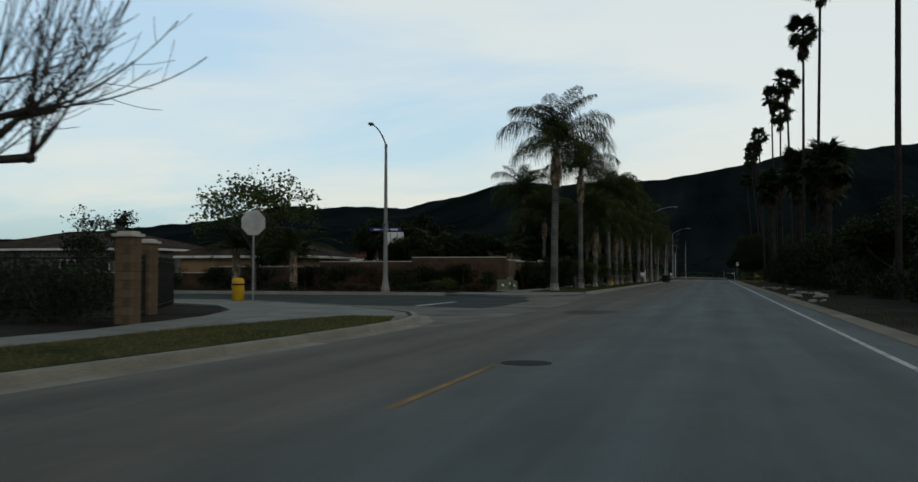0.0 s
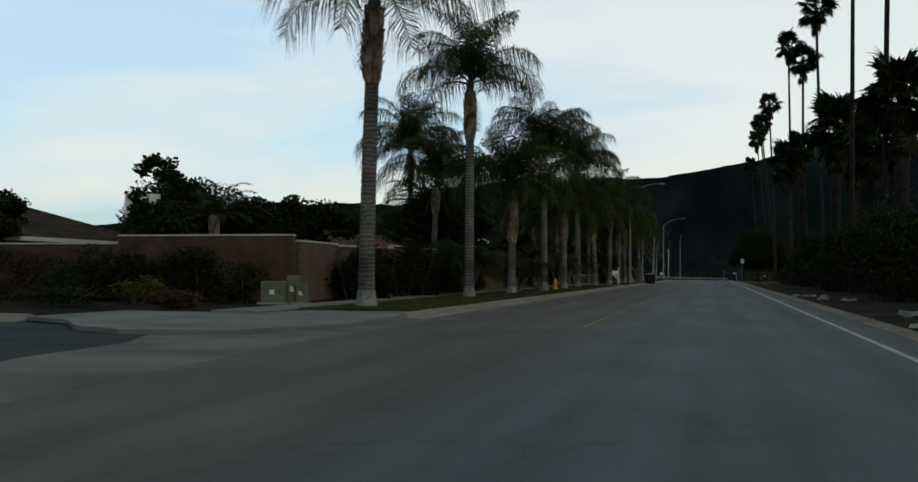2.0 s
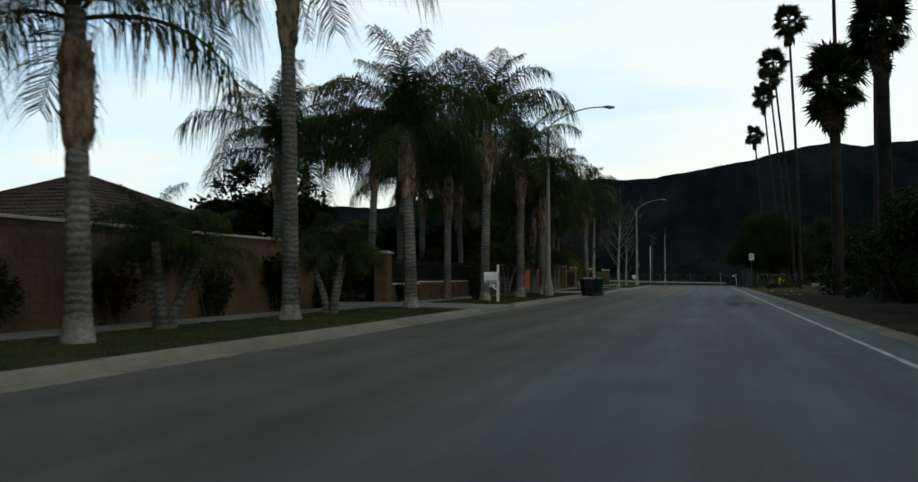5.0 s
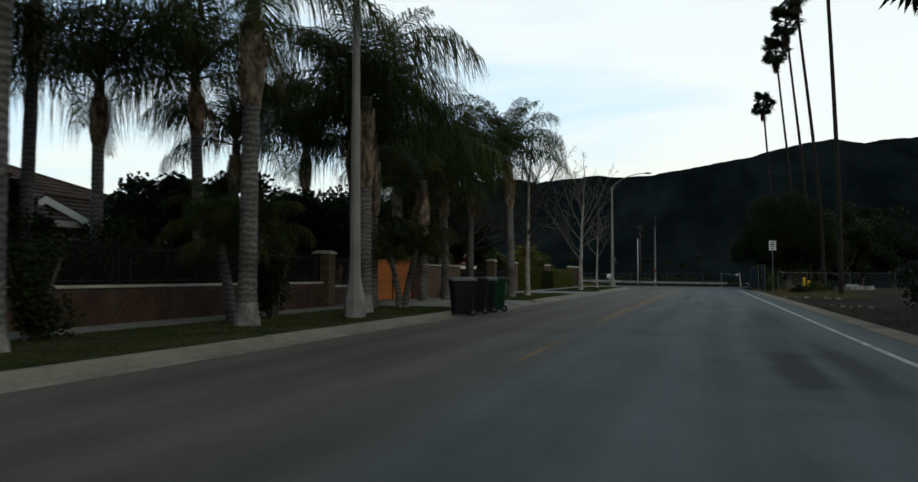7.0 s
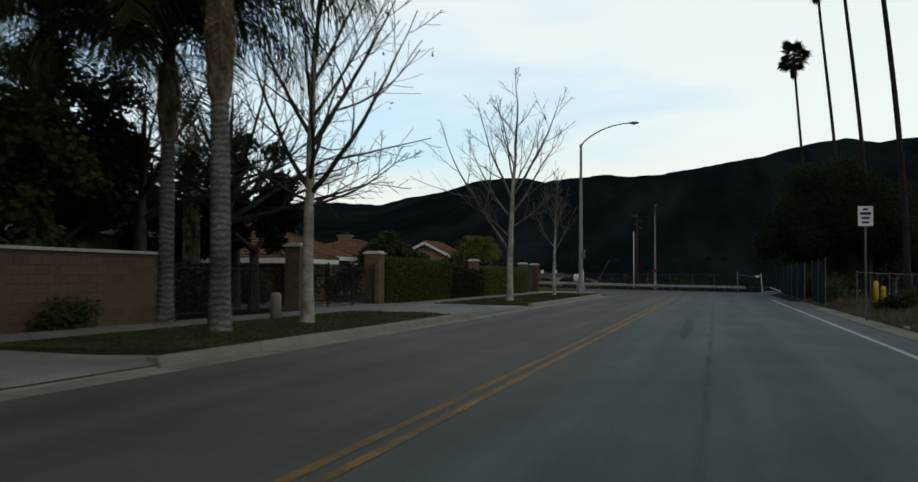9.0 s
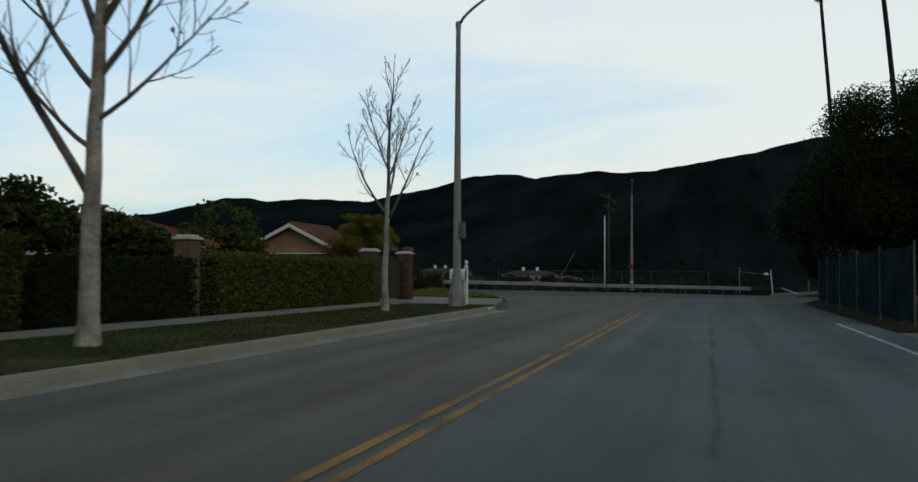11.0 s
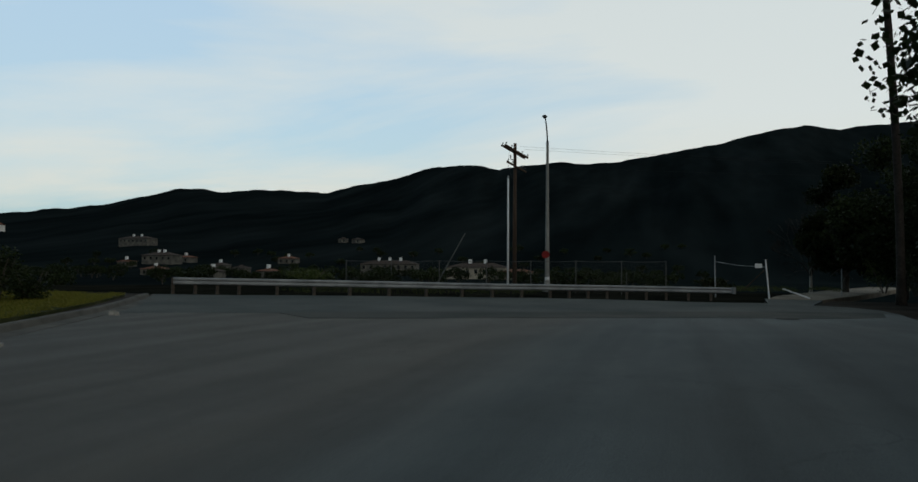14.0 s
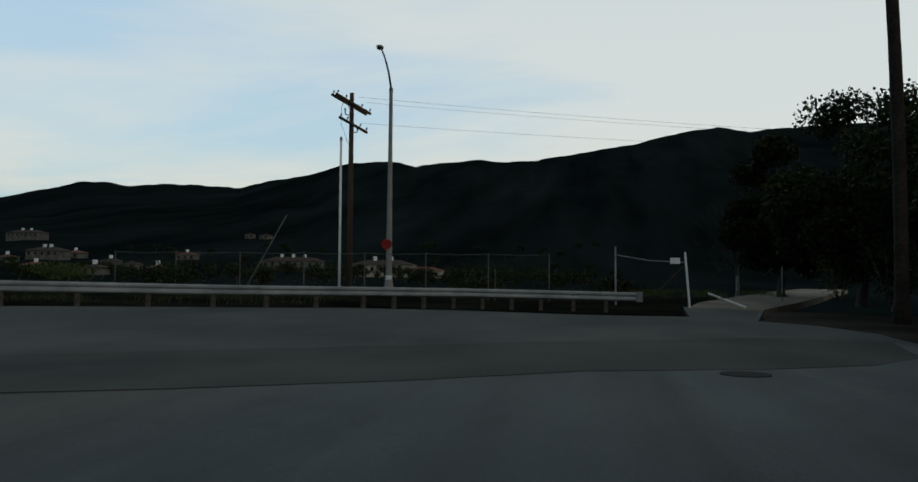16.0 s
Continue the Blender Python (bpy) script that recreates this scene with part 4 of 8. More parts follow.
def fan_mesh(name, seed, stalk=0.9, rad=0.75, n=22, mat=None, droop=0.3):
    """A fan leaf: stalk along +x and pleated pointed segments."""
    r = random.Random(seed)
    g = Geo()
    g.tube([(0, 0, 0), (stalk * 0.5, 0, 0.04), (stalk, 0, 0)], [0.03, 0.02, 0.014], 4, False)
    for i in range(n):
        a = radians(-125 + 250 * i / (n - 1))
        l = rad * (0.75 + 0.35 * math.cos(a * 0.6)) * r.uniform(0.88, 1.1)
        c, s = math.cos(a), math.sin(a)
        w = 0.075 * rad / 0.75
        m = Vector((stalk + c * l * 0.6, s * l * 0.6, -droop * 0.1))
        tip = Vector((stalk + c * l, s * l, -droop * l * r.uniform(0.3, 1.0)))
        q = Vector((-s, c, 0.25)) * w
        g.add([(stalk, 0, 0), m - q, m + q, tip], [(0, 1, 2), (1, 3, 2)])
    return g.mesh(name, mat or FAN)


FANS = [fan_mesh("fan_leaf", 11, 1.0, 0.95), fan_mesh("fan_leaf", 12, 1.15, 1.05, 24, None, 0.5), fan_mesh("fan_leaf", 13, 0.85, 0.9, 20, None, 0.7)]
FAN_DEAD = fan_mesh("dead_fan_leaf", 14, 0.9, 0.8, 16, FAN_SKIRT, 0.8)


def fan_palm(x, y, h, z=-0.1, r=0.27, size=1.0, leaves=38, lean=(0, 0), skirt=10, label="", thick=False):
    """A fan palm: long bare trunk, round head of fan leaves, a skirt of dead ones."""
    p = thing("fan_palm", label or "very tall slender fan palm with a small dark head", "palm tree", (x, y, z), rng.uniform(0, 360) * 0, "fan palms along the field")
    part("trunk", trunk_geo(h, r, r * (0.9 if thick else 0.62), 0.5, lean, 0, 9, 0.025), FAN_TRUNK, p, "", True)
    top = Vector((lean[0], lean[1], h - 0.2))
    for i in range(leaves):
        u = (i + 0.5) / leaves
        el = 82 - 125 * u ** 0.85
        part("fan_leaf", FANS[i % 3], FAN, p, "", False, Matrix.Translation(top - Vector((0, 0, 0.6 * u * size))) @ pose(0, 0, 0, 0, 0, i * 137.5 + rng.uniform(-10, 10)) @ pose(0, 0, 0, 0, -el + rng.uniform(-8, 8), 0) @ pose(0, 0, 0, rng.uniform(-40, 40), 0, 0) @ Matrix.Scale(size * rng.uniform(0.85, 1.15), 4))
    for i in range(skirt):
        part("dead_fan_leaf", FAN_DEAD, FAN_SKIRT, p, "", False, Matrix.Translation(top - Vector((0, 0, 0.5 + 1.5 * (i / max(1, skirt)) * size))) @ pose(0, 0, 0, 0, 0, i * 99 + rng.uniform(-20, 20)) @ pose(0, 0, 0, 0, rng.uniform(62, 84), 0) @ Matrix.Scale(size * rng.uniform(0.8, 1.1), 4))
    return p


def leaf_cloud(g, c, rx, ry, rz, n, size, r, shell=0.55):
    """Leaves, each a folded rhomb, in an uneven clump."""
    for _ in range(n):
        a, b = r.uniform(0, 6.283), math.acos(r.uniform(-1, 1))
        k = r.uniform(shell, 1.0) ** 0.7
        p = Vector((c[0] + rx * k * math.sin(b) * math.cos(a), c[1] + ry * k * math.sin(b) * math.sin(a), c[2] + rz * k * math.cos(b)))
        d = Vector((r.uniform(-1, 1), r.uniform(-1, 1), r.uniform(-0.9, 0.5))).normalized()
        s = d.orthogonal().normalized()
        s = (s * math.cos(k * 9) + d.cross(s) * math.sin(k * 9)) * 0.42
        l = size * r.uniform(0.6, 1.3)
        g.add([p, p + (d * 0.5 + s) * l, p + d * l, p + (d * 0.5 - s) * l], [(0, 1, 2, 3)])


def limb(g, p, d, length, rad, r, depth, tips, spread=0.6, gravity=0.0, split=(2, 3), tip_r=0.011, n=6):
    """A branching limb; its end points go into tips."""
    k = 4
    pts, q, v = [p.copy()], p.copy(), d.normalized()
    for i in range(k):
        v = (v + Vector((r.uniform(-1, 1), r.uniform(-1, 1), r.uniform(-1, 1))) * 0.13 + Vector((0, 0, gravity))).normalized()
        q = q + v * length / k
        pts.append(q.copy())
    end = max(tip_r, rad * 0.62)
    g.tube(pts, [lerp(rad, end, i / k) for i in range(k + 1)], n if rad > 0.04 else (5 if rad > 0.015 else 3), False)
    if depth == 0:
        tips.append((q, v))
        return
    m = r.randint(*split)
    for i in range(m):
        o = v.orthogonal().normalized()
        a = r.uniform(0, 6.283) + i * 6.283 / m
        o = o * math.cos(a) + v.cross(o) * math.sin(a)
        limb(g, q, v + o * spread * r.uniform(0.6, 1.2), length * r.uniform(0.62, 0.85), end * r.uniform(0.7, 0.92), r, depth - 1, tips, spread, gravity, split, tip_r, n)
    if depth > 1 and r.random() < 0.7:
        i = r.randint(1, k - 1)
        o = v.orthogonal().normalized()
        a = r.uniform(0, 6.283)
        o = o * math.cos(a) + v.cross(o) * math.sin(a)
        limb(g, pts[i], v * 0.6 + o, length * 0.6, rad * 0.45, r, depth - 2, tips, spread, gravity, split, tip_r, n)


def leafy_tree(x, y, h, rad, seed, mat, z=0.05, name="broadleaf_tree", label="dark leafy tree", leaf=0.16, count=9000, trunk=0.18, clear=0.3, flat=0.75, group="", fill=14, depth=3):
    """A leafy tree: tapered trunk and limbs, crown of many leaf clumps with gaps."""
    r = random.Random(seed)
    p = thing(name, label, "tree", (x, y, z), 0, group)
    g, tips = Geo(), []
    zc = h * clear
    g.tube([(0, 0, -0.15), (r.uniform(-.1, .1), r.uniform(-.1, .1), zc * 0.5), (r.uniform(-.2, .2), r.uniform(-.2, .2), zc)], [trunk * 1.25, trunk, trunk * 0.85], 9, False)
    start = Vector(g.v[-1]) * 0 + Vector((0, 0, zc))
    for i in range(4):
        a = i * 1.571 + r.uniform(-0.5, 0.5)
        limb(g, start, Vector((math.cos(a), math.sin(a), r.uniform(0.5, 1.4))), min((h - zc) * 0.36, rad * 0.42) * r.uniform(0.85, 1.12), trunk * 0.6, r, depth, tips, 0.75, 0.02)
    part("trunk", g, BARK, p, "", True)
    c = Geo()
    per = max(6, int(count / max(1, len(tips) + fill)))
    zm = (h + zc) / 2
    for q, v in tips:
        k = Vector((q.x / rad, q.y / rad, (q.z - zm) / ((h - zc) * 0.5)))
        if k.length > 1:
            q = Vector((q.x / k.length, q.y / k.length, zm + (q.z - zm) / k.length))
        s = rad * r.uniform(0.16, 0.30)
        leaf_cloud(c, q, s, s, s * flat, per, leaf, r, 0.2)
    for _ in range(fill):
        a, b = r.uniform(0, 6.283), math.acos(r.uniform(-0.6, 1))
        s = rad * r.uniform(0.22, 0.34)
        leaf_cloud(c, (rad * 0.68 * math.sin(b) * math.cos(a), rad * 0.68 * math.sin(b) * math.sin(a), zm + (h - zc) * 0.36 * math.cos(b)), s, s, s * flat, per, leaf, r, 0.2)
    part("crown", c, mat, p)
    return p


def shrub(x, y, rx, ry, h, seed, mat, z=0.05, label="dense dark shrub", n=2600, leaf=0.10, name="shrub", group=""):
    r = random.Random(seed)
    p = thing(name, label, "shrub", (x, y, z), 0, group)
    g = Geo()
    for i in range(6):
        a = r.uniform(0, 6.283)
        g.tube([(0.1 * math.cos(a), 0.1 * math.sin(a), -0.1), (rx * 0.3 * math.cos(a), ry * 0.3 * math.sin(a), h * 0.4), (rx * 0.6 * math.cos(a), ry * 0.6 * math.sin(a), h * 0.8)], [0.035, 0.025, 0.01], 5, False)
    part("stem", g, BARK, p)
    c = Geo()
    k = 12
    for i in range(k):
        a = r.uniform(0, 6.283)
        u = r.uniform(0, 0.72)
        zz = h * r.uniform(0.18, 0.8)
        leaf_cloud(c, (rx * u * math.cos(a), ry * u * math.sin(a), zz), rx * 0.42, ry * 0.42, h * 0.25, n // k, leaf, r, 0.3)
    part("foliage", c, mat, p)
    return p


def bare_tree(x, y, h, seed, label, z=0.15, trunk=0.13, clear=0.28, spread=0.42, limbs=4, depth=4, bark=None, side=None, group="bare trees on the verge", rise=1.5, upright=True, dead=26, limb_bark=None, reach=1.0):
    """A leafless tree: pale trunk, forking limbs, fine twigs, a few clinging dry leaves."""
    r = random.Random(seed)
    p = thing("bare_tree", label, "tree", (x, y, z), 0, group)
    g, tips = Geo(), []
    zc = h * clear
    lx, ly = r.uniform(-0.15, 0.15), r.uniform(-0.15, 0.15)
    pts = [Vector((lx * u * u, ly * u * u, -0.15 + (h * 0.78 + 0.15) * u)) for u in [i / 10 for i in range(11)]]
    rad = [trunk * (1.35 if i == 0 else 1) * lerp(1.0, 0.16, (i / 10) ** 0.9) for i in range(11)]
    g.tube(pts if upright else pts[:5], rad if upright else rad[:5], 9, False)
    part("trunk", g, bark or BARK_PALE, p, "", True)
    b = Geo()
    for i in range(limbs):
        u = lerp(clear, 0.70, i / max(1, limbs - 1)) if upright else clear * r.uniform(0.95, 1.15)
        k = u / 0.78 * 10
        j = min(int(k), 9)
        s = pts[j].lerp(pts[j + 1], k - j)
        a = (side + i * 2.5) if side is not None else i * 2.4 + r.uniform(-0.4, 0.4)
        limb(b, s, Vector((math.cos(a), math.sin(a), rise * r.uniform(0.8, 1.25))), reach * h * lerp(0.30, 0.17, i / max(1, limbs - 1)), max(0.02, rad[j] * 0.5), r, depth, tips, spread, 0.03, (2, 3), 0.012)
    limb(b, pts[-1] if upright else pts[4], Vector((0.05, 0, 1)), h * 0.16, rad[-1] if upright else rad[4] * 0.6, r, depth - 1, tips, spread, 0.03, (2, 3), 0.012)
    part("branching", b, limb_bark or LIMB_DARK, p, "", True)
    t = Geo()
    for q, v in tips:
        for _ in range(3):
            d = (v + Vector((r.uniform(-1, 1), r.uniform(-1, 1), r.uniform(-0.5, 1))) * 0.7).normalized()
            l = r.uniform(0.25, 0.55)
            m = q + d * l * 0.5 + Vector((r.uniform(-.04, .04), r.uniform(-.04, .04), 0.02))
            t.tube([q, m, q + d * l + Vector((0, 0, 0.05))], [0.010, 0.008, 0.005], 3, False)
    tagged(part("twig_spray", t, TWIG, p), "fine brown twigs", "", "", "stuff")
    if dead:
        d = Geo()
        for q, v in r.sample(tips, min(dead, len(tips))):
            leaf_cloud(d, q - Vector((0, 0, 0.12)), 0.05, 0.05, 0.08, 2, 0.11, r, 0.1)
        tagged(part("dry_foliage", d, FROND_DEAD, p), "a few hanging dry leaves", "", "", "stuff")
    return p

def shoot(g, p, d, length, rad, r, level, tips, lift=0.10, bend=0.10, side=0.9):
    """A limb that runs on to its tip, with side shoots left and right along it."""
    n = 9 if level else 4
    pts, q, v = [p.copy()], p.copy(), d.normalized()
    dirs = []
    for i in range(n):
        v = (v + Vector((r.uniform(-1, 1), r.uniform(-1, 1), r.uniform(-1, 1))) * bend + Vector((0, 0, lift))).normalized()
        q = q + v * length / n
        pts.append(q.copy())
        dirs.append(v.copy())
    end = 0.007 if level == 0 else 0.012
    radii = [max(end, rad * (1 - i / n) ** 0.8) for i in range(n + 1)]
    g.tube(pts, radii, 7 if rad > 0.05 else (5 if rad > 0.02 else 3), False)
    tips.append((q, v))
    if level == 0:
        return
    turn = r.uniform(0, 6.283)
    for i in range(2, n):
        if r.random() > side:
            continue
        turn += 2.4 + r.uniform(-0.4, 0.4)
        o = dirs[i].orthogonal().normalized()
        o = o * math.cos(turn) + dirs[i].cross(o) * math.sin(turn)
        shoot(g, pts[i], dirs[i] * 0.85 + o * r.uniform(0.6, 1.0), length * (0.50 if level > 1 else 0.42) * (1.15 - 0.75 * i / n) * r.uniform(0.7, 1.2), radii[i] * 0.55, r, level - 1, tips, lift * 1.1, bend * 1.25, side)


def forked_tree(x, y, h, trunk, spec, seed, label, z=0.15, bark=None, limb_bark=None, group="bare trees on the verge", level=2, dead=20, lean=(0.1, 0.0), lift=0.10):
    """A leafless tree of a few long limbs. spec: height share on the trunk, bearing, rise, length, thickness share."""
    r = random.Random(seed)
    p = thing("bare_tree", label, "tree", (x, y, z), 0, group)
    n = 12
    pts = [Vector((lean[0] * (i / n) ** 2 + r.uniform(-0.02, 0.02) * (i > 0), lean[1] * (i / n) ** 2 + r.uniform(-0.02, 0.02) * (i > 0), -0.15 + (h * 0.62 + 0.15) * i / n)) for i in range(n + 1)]
    rad = [trunk * (1.35 if i == 0 else 1.0) * lerp(1.0, 0.40, i / n) for i in range(n + 1)]
    part("trunk", Geo().tube(pts, rad, 10, False), bark or BARK_PALE, p, "", True)
    b, tips = Geo(), []
    for share, bearing, up, length, thick in spec:
        k = min(n - 1e-3, share / 0.62 * n)
        j = int(k)
        s0 = pts[j].lerp(pts[j + 1], k - j)
        a, e = radians(bearing), radians(up)
        shoot(b, s0, Vector((math.cos(a) * math.cos(e), math.sin(a) * math.cos(e), math.sin(e))), length, rad[j] * thick, r, level, tips, lift)
    shoot(b, pts[-1], Vector((lean[0] * 0.1, 0, 1)), h * 0.38, rad[-1], r, level, tips, lift)
    part("branching", b, limb_bark or BARK_LIMB, p, "", True)
    if dead:
        d = Geo()
        for q, v in r.sample(tips, min(dead, len(tips))):
            leaf_cloud(d, q - Vector((0, 0, 0.10)), 0.04, 0.04, 0.07, 2, 0.10, r, 0.1)
        tagged(part("dry_foliage", d, FROND_DEAD, p), "a few hanging dry leaves", "", "", "stuff")
    return p


def pollard_tree(x, y, fork, trunk, knobs, seed):
    """A cut-back leafless tree: stout crooked limbs that end in knobs, long thin whips rising from them.
    knobs: bend aside and forward, then reach along x and rise above the fork."""
    r = random.Random(seed)
    p = thing("bare_tree", "cut-back leafless tree with knobby limbs and long whips", "tree", (x, y, 0.1), 0, "bare trees behind the wall")
    part("trunk", Geo().tube([(0, 0, -0.15), (0.04, 0.02, fork * 0.5), (0, 0, fork)], [trunk * 1.3, trunk, trunk * 0.9], 10, False), BARK, p, "", True)
    b, w, tips = Geo(), Geo(), []
    for bx, by, rx, rz in knobs:
        k = Vector((rx, by, fork + rz - 0.1))
        pts = [Vector((0, 0, fork - 0.1)), Vector((rx * 0.30 + bx * 0.3, by * 0.4, fork + rz * 0.42)), Vector((rx * 0.66, by * 0.8 + bx * 0.2, fork + rz * 0.86)), k]
        b.tube(pts, [trunk * 0.62, trunk * 0.52, trunk * 0.42, trunk * 0.46], 8, False)
        for q, size in ((k, 0.60), (pts[2], 0.5)):
            d = (pts[3] - pts[2]).normalized()
            b.tube([q - d * 0.10, q - d * 0.04, q + d * 0.05, q + d * 0.11], [trunk * 0.3, trunk * size, trunk * size * 0.9, trunk * 0.15], 8, False)
            for i in range(8 if q is k else 5):
                a = r.uniform(-0.9, 0.9) if rx > 0 else r.uniform(2.2, 4.0)
                e = radians(r.uniform(5, 75))
                shoot(w, q + d * r.uniform(-0.05, 0.05), Vector((math.cos(a) * math.cos(e), math.sin(a) * math.cos(e), math.sin(e))), r.uniform(1.7, 3.2), r.uniform(0.016, 0.028), r, 1, tips, 0.07, 0.06, 0.55)
    part("knobby_limb", b, LIMB_DARK, p, "", True)
    tagged(part("whip", w, LIMB_DARK, p, "", True), "long thin upswept whips", "", "", "stuff")
    return p


# ---- walls, fences, gates ----
def block_wall(name, a, b, top, mat, label, thick=0.2, courses=True, pieces=False, z0=0.1, bl=0.4, bh=0.2, cap=True):
    """A block wall from a to b (x, y): mortar core, blocks standing a little proud, pale cap."""
    L = math.hypot(b[0] - a[0], b[1] - a[1])
    ang = math.degrees(math.atan2(b[1] - a[1], b[0] - a[0]))
    w = thing(name, label, "", (a[0], a[1], z0), ang, "", "structure")
    part("core", Geo().box(0, L, -thick / 2, thick / 2, -0.3, top - 0.02), MORTAR, w)
    rows = int((top - 0.03) / bh)
    joined = Geo()
    me = Geo().box(0.006, bl - 0.006, -0.018, 0.014, 0.006, bh - 0.006, 0.008).mesh("block", mat)
    for r in range(rows):
        off = 0 if r % 2 == 0 else bl / 2
        k = int((L - off) / bl + 1e-6)
        for i in range(k):
            x = off + i * bl
            for s in (-1, 1):
                if pieces and s == pieces:
                    part("block", me, mat, w, "", False, pose(x, s * thick / 2, r * bh, 0, 0, 0))
                else:
                    d = rng.uniform(0, 0.006)
                    joined.box(x + 0.006, x + bl - 0.006, s * thick / 2 - 0.016 - d, s * thick / 2 + 0.016 + d, r * bh + 0.006, (r + 1) * bh - 0.006)
    if joined.v:
        tagged(part("blocks", joined, mat, w), "", "", "", "stuff")
    if cap:
        g = Geo()
        k = max(1, int(L / 0.6))
        for i in range(k):
            g.box(i * L / k + 0.004, (i + 1) * L / k - 0.004, -thick / 2 - 0.05, thick / 2 + 0.05, top - 0.015, top + 0.055, 0.012)
        part("cap", g, CAP, w, "pale concrete cap")
    return w


def pillar(x, y, h, side=0.62, mat=None, z0=0.1, turn=0):
    """A square gate pillar of stacked blocks with a stepped cap."""
    p = thing("gate_pillar", "square block gate pillar with a pale cap", "pillar", (x, y, z0), turn, "gate pillars along the wall")
    part("core", Geo().box(-side / 2 + 0.02, side / 2 - 0.02, -side / 2 + 0.02, side / 2 - 0.02, -0.2, h - 0.02), MORTAR, p)
    mat = mat or BLOCK_TAN
    n = max(1, round(h / 0.2))
    bh = h / n
    half = [Geo().box(-side / 2, -0.006, -side / 2, side / 2, 0.005, bh - 0.005, 0.010).mesh("block", mat), Geo().box(-side / 2, side / 2, -side / 2, -0.006, 0.005, bh - 0.005, 0.010).mesh("block", mat)]
    for i in range(n):
        for k in range(2):
            part("block", half[i % 2], mat, p, "", False, pose(0, 0, i * bh, 0, 0, 180 * k))
    part("cap", Geo().box(-side / 2 - 0.06, side / 2 + 0.06, -side / 2 - 0.06, side / 2 + 0.06, h, h + 0.07, 0.015).box(-side / 2 + 0.02, side / 2 - 0.02, -side / 2 + 0.02, side / 2 - 0.02, h + 0.07, h + 0.13, 0.02), CAP, p, "pale concrete cap")
    return p


def iron_fence(a, b, z0, h, label="black wrought-iron fence panel", name="iron_fence", gap=0.115):
    """Iron pickets between two rails."""
    L = math.hypot(b[0] - a[0], b[1] - a[1])
    f = thing(name, label, "fence", (a[0], a[1], z0), math.degrees(math.atan2(b[1] - a[1], b[0] - a[0])))
    for z in (0.12, h - 0.14):
        part("rail", Geo().box(0, L, -0.018, 0.018, z, z + 0.035), IRON, f)
    n = int(L / gap)
    g = Geo()
    g.box(-0.009, 0.009, -0.009, 0.009, 0.0, h - 0.03)
    g.add([(-0.012, -0.012, h - 0.03), (0.012, -0.012, h - 0.03), (0.012, 0.012, h - 0.03), (-0.012, 0.012, h - 0.03), (0, 0, h + 0.05)], [(0, 1, 4), (1, 2, 4), (2, 3, 4), (3, 0, 4)])
    me = g.mesh("picket", IRON)
    for i in range(n + 1):
        part("picket", me, IRON, f, "", False, pose(i * L / n, 0, 0))
    for x in [i * L / max(1, round(L / 2.4)) for i in range(max(1, round(L / 2.4)) + 1)]:
        part("post", Geo().box(x - 0.03, x + 0.03, -0.03, 0.03, -0.15, h + 0.06, 0.008), IRON, f)
    return f


WX = -14.95
# junction: block wall along the side street, stepping down away from the corner
block_wall("wall_side_street", (-15.85, 65.4), (-23.3, 65.4), 2.45, BLOCK, "reddish block wall along the side street")
block_wall("wall_side_street", (-23.3, 65.4), (-31.0, 65.4), 2.14, BLOCK, "reddish block wall stepping down along the side street")
block_wall("wall_side_street", (-31.0, 65.4), (-40.7, 65.4), 1.75, BLOCK, "lower part of the reddish block wall")
block_wall("wall_side_street", (-40.7, 65.4), (-60, 65.4), 1.25, BLOCK, "low end of the reddish block wall")
block_wall("wall_street", (-15.85, 65.55), (-16.2, 70.0), 2.25, BLOCK_TAN, "tan block wall at the corner")
block_wall("wall_street", (-16.2, 70.1), (WX, 73.5), 2.2, BLOCK_TAN, "tan block wall turning to the sidewalk")
block_wall("wall_street", (WX, 73.6), (WX, 96.0), 2.3, BLOCK_TAN, "tan block wall along the sidewalk")
block_wall("wall_street", (WX, 96.1), (WX, 118.6), 2.4, BLOCK_TAN, "tan block wall along the sidewalk")
pillar(WX, 118.9, 2.3)
pillar(WX, 125.4, 2.2)
# low wall with iron fence; its darker block also takes in the trees' shade
for a, b in ((125.8, 130.4), (130.4, 137.6), (137.6, 144.2), (144.2, 150.1)):
    block_wall("low_wall", (WX, a), (WX, b), 0.82 if a < 130 else 0.9, BLOCK, "low reddish-brown block wall with a pale cap")
    iron_fence((WX, a + 0.1), (WX, b - 0.1), 1.02, 1.05)
pillar(WX, 150.5, 2.0)
block_wall("low_wall", (WX, 150.9), (WX, 154.5), 0.75, BLOCK, "low reddish-brown block wall with a pale cap")
iron_fence((WX, 151.0), (WX, 154.4), 0.92, 1.1)
pillar(WX, 154.9, 2.0)


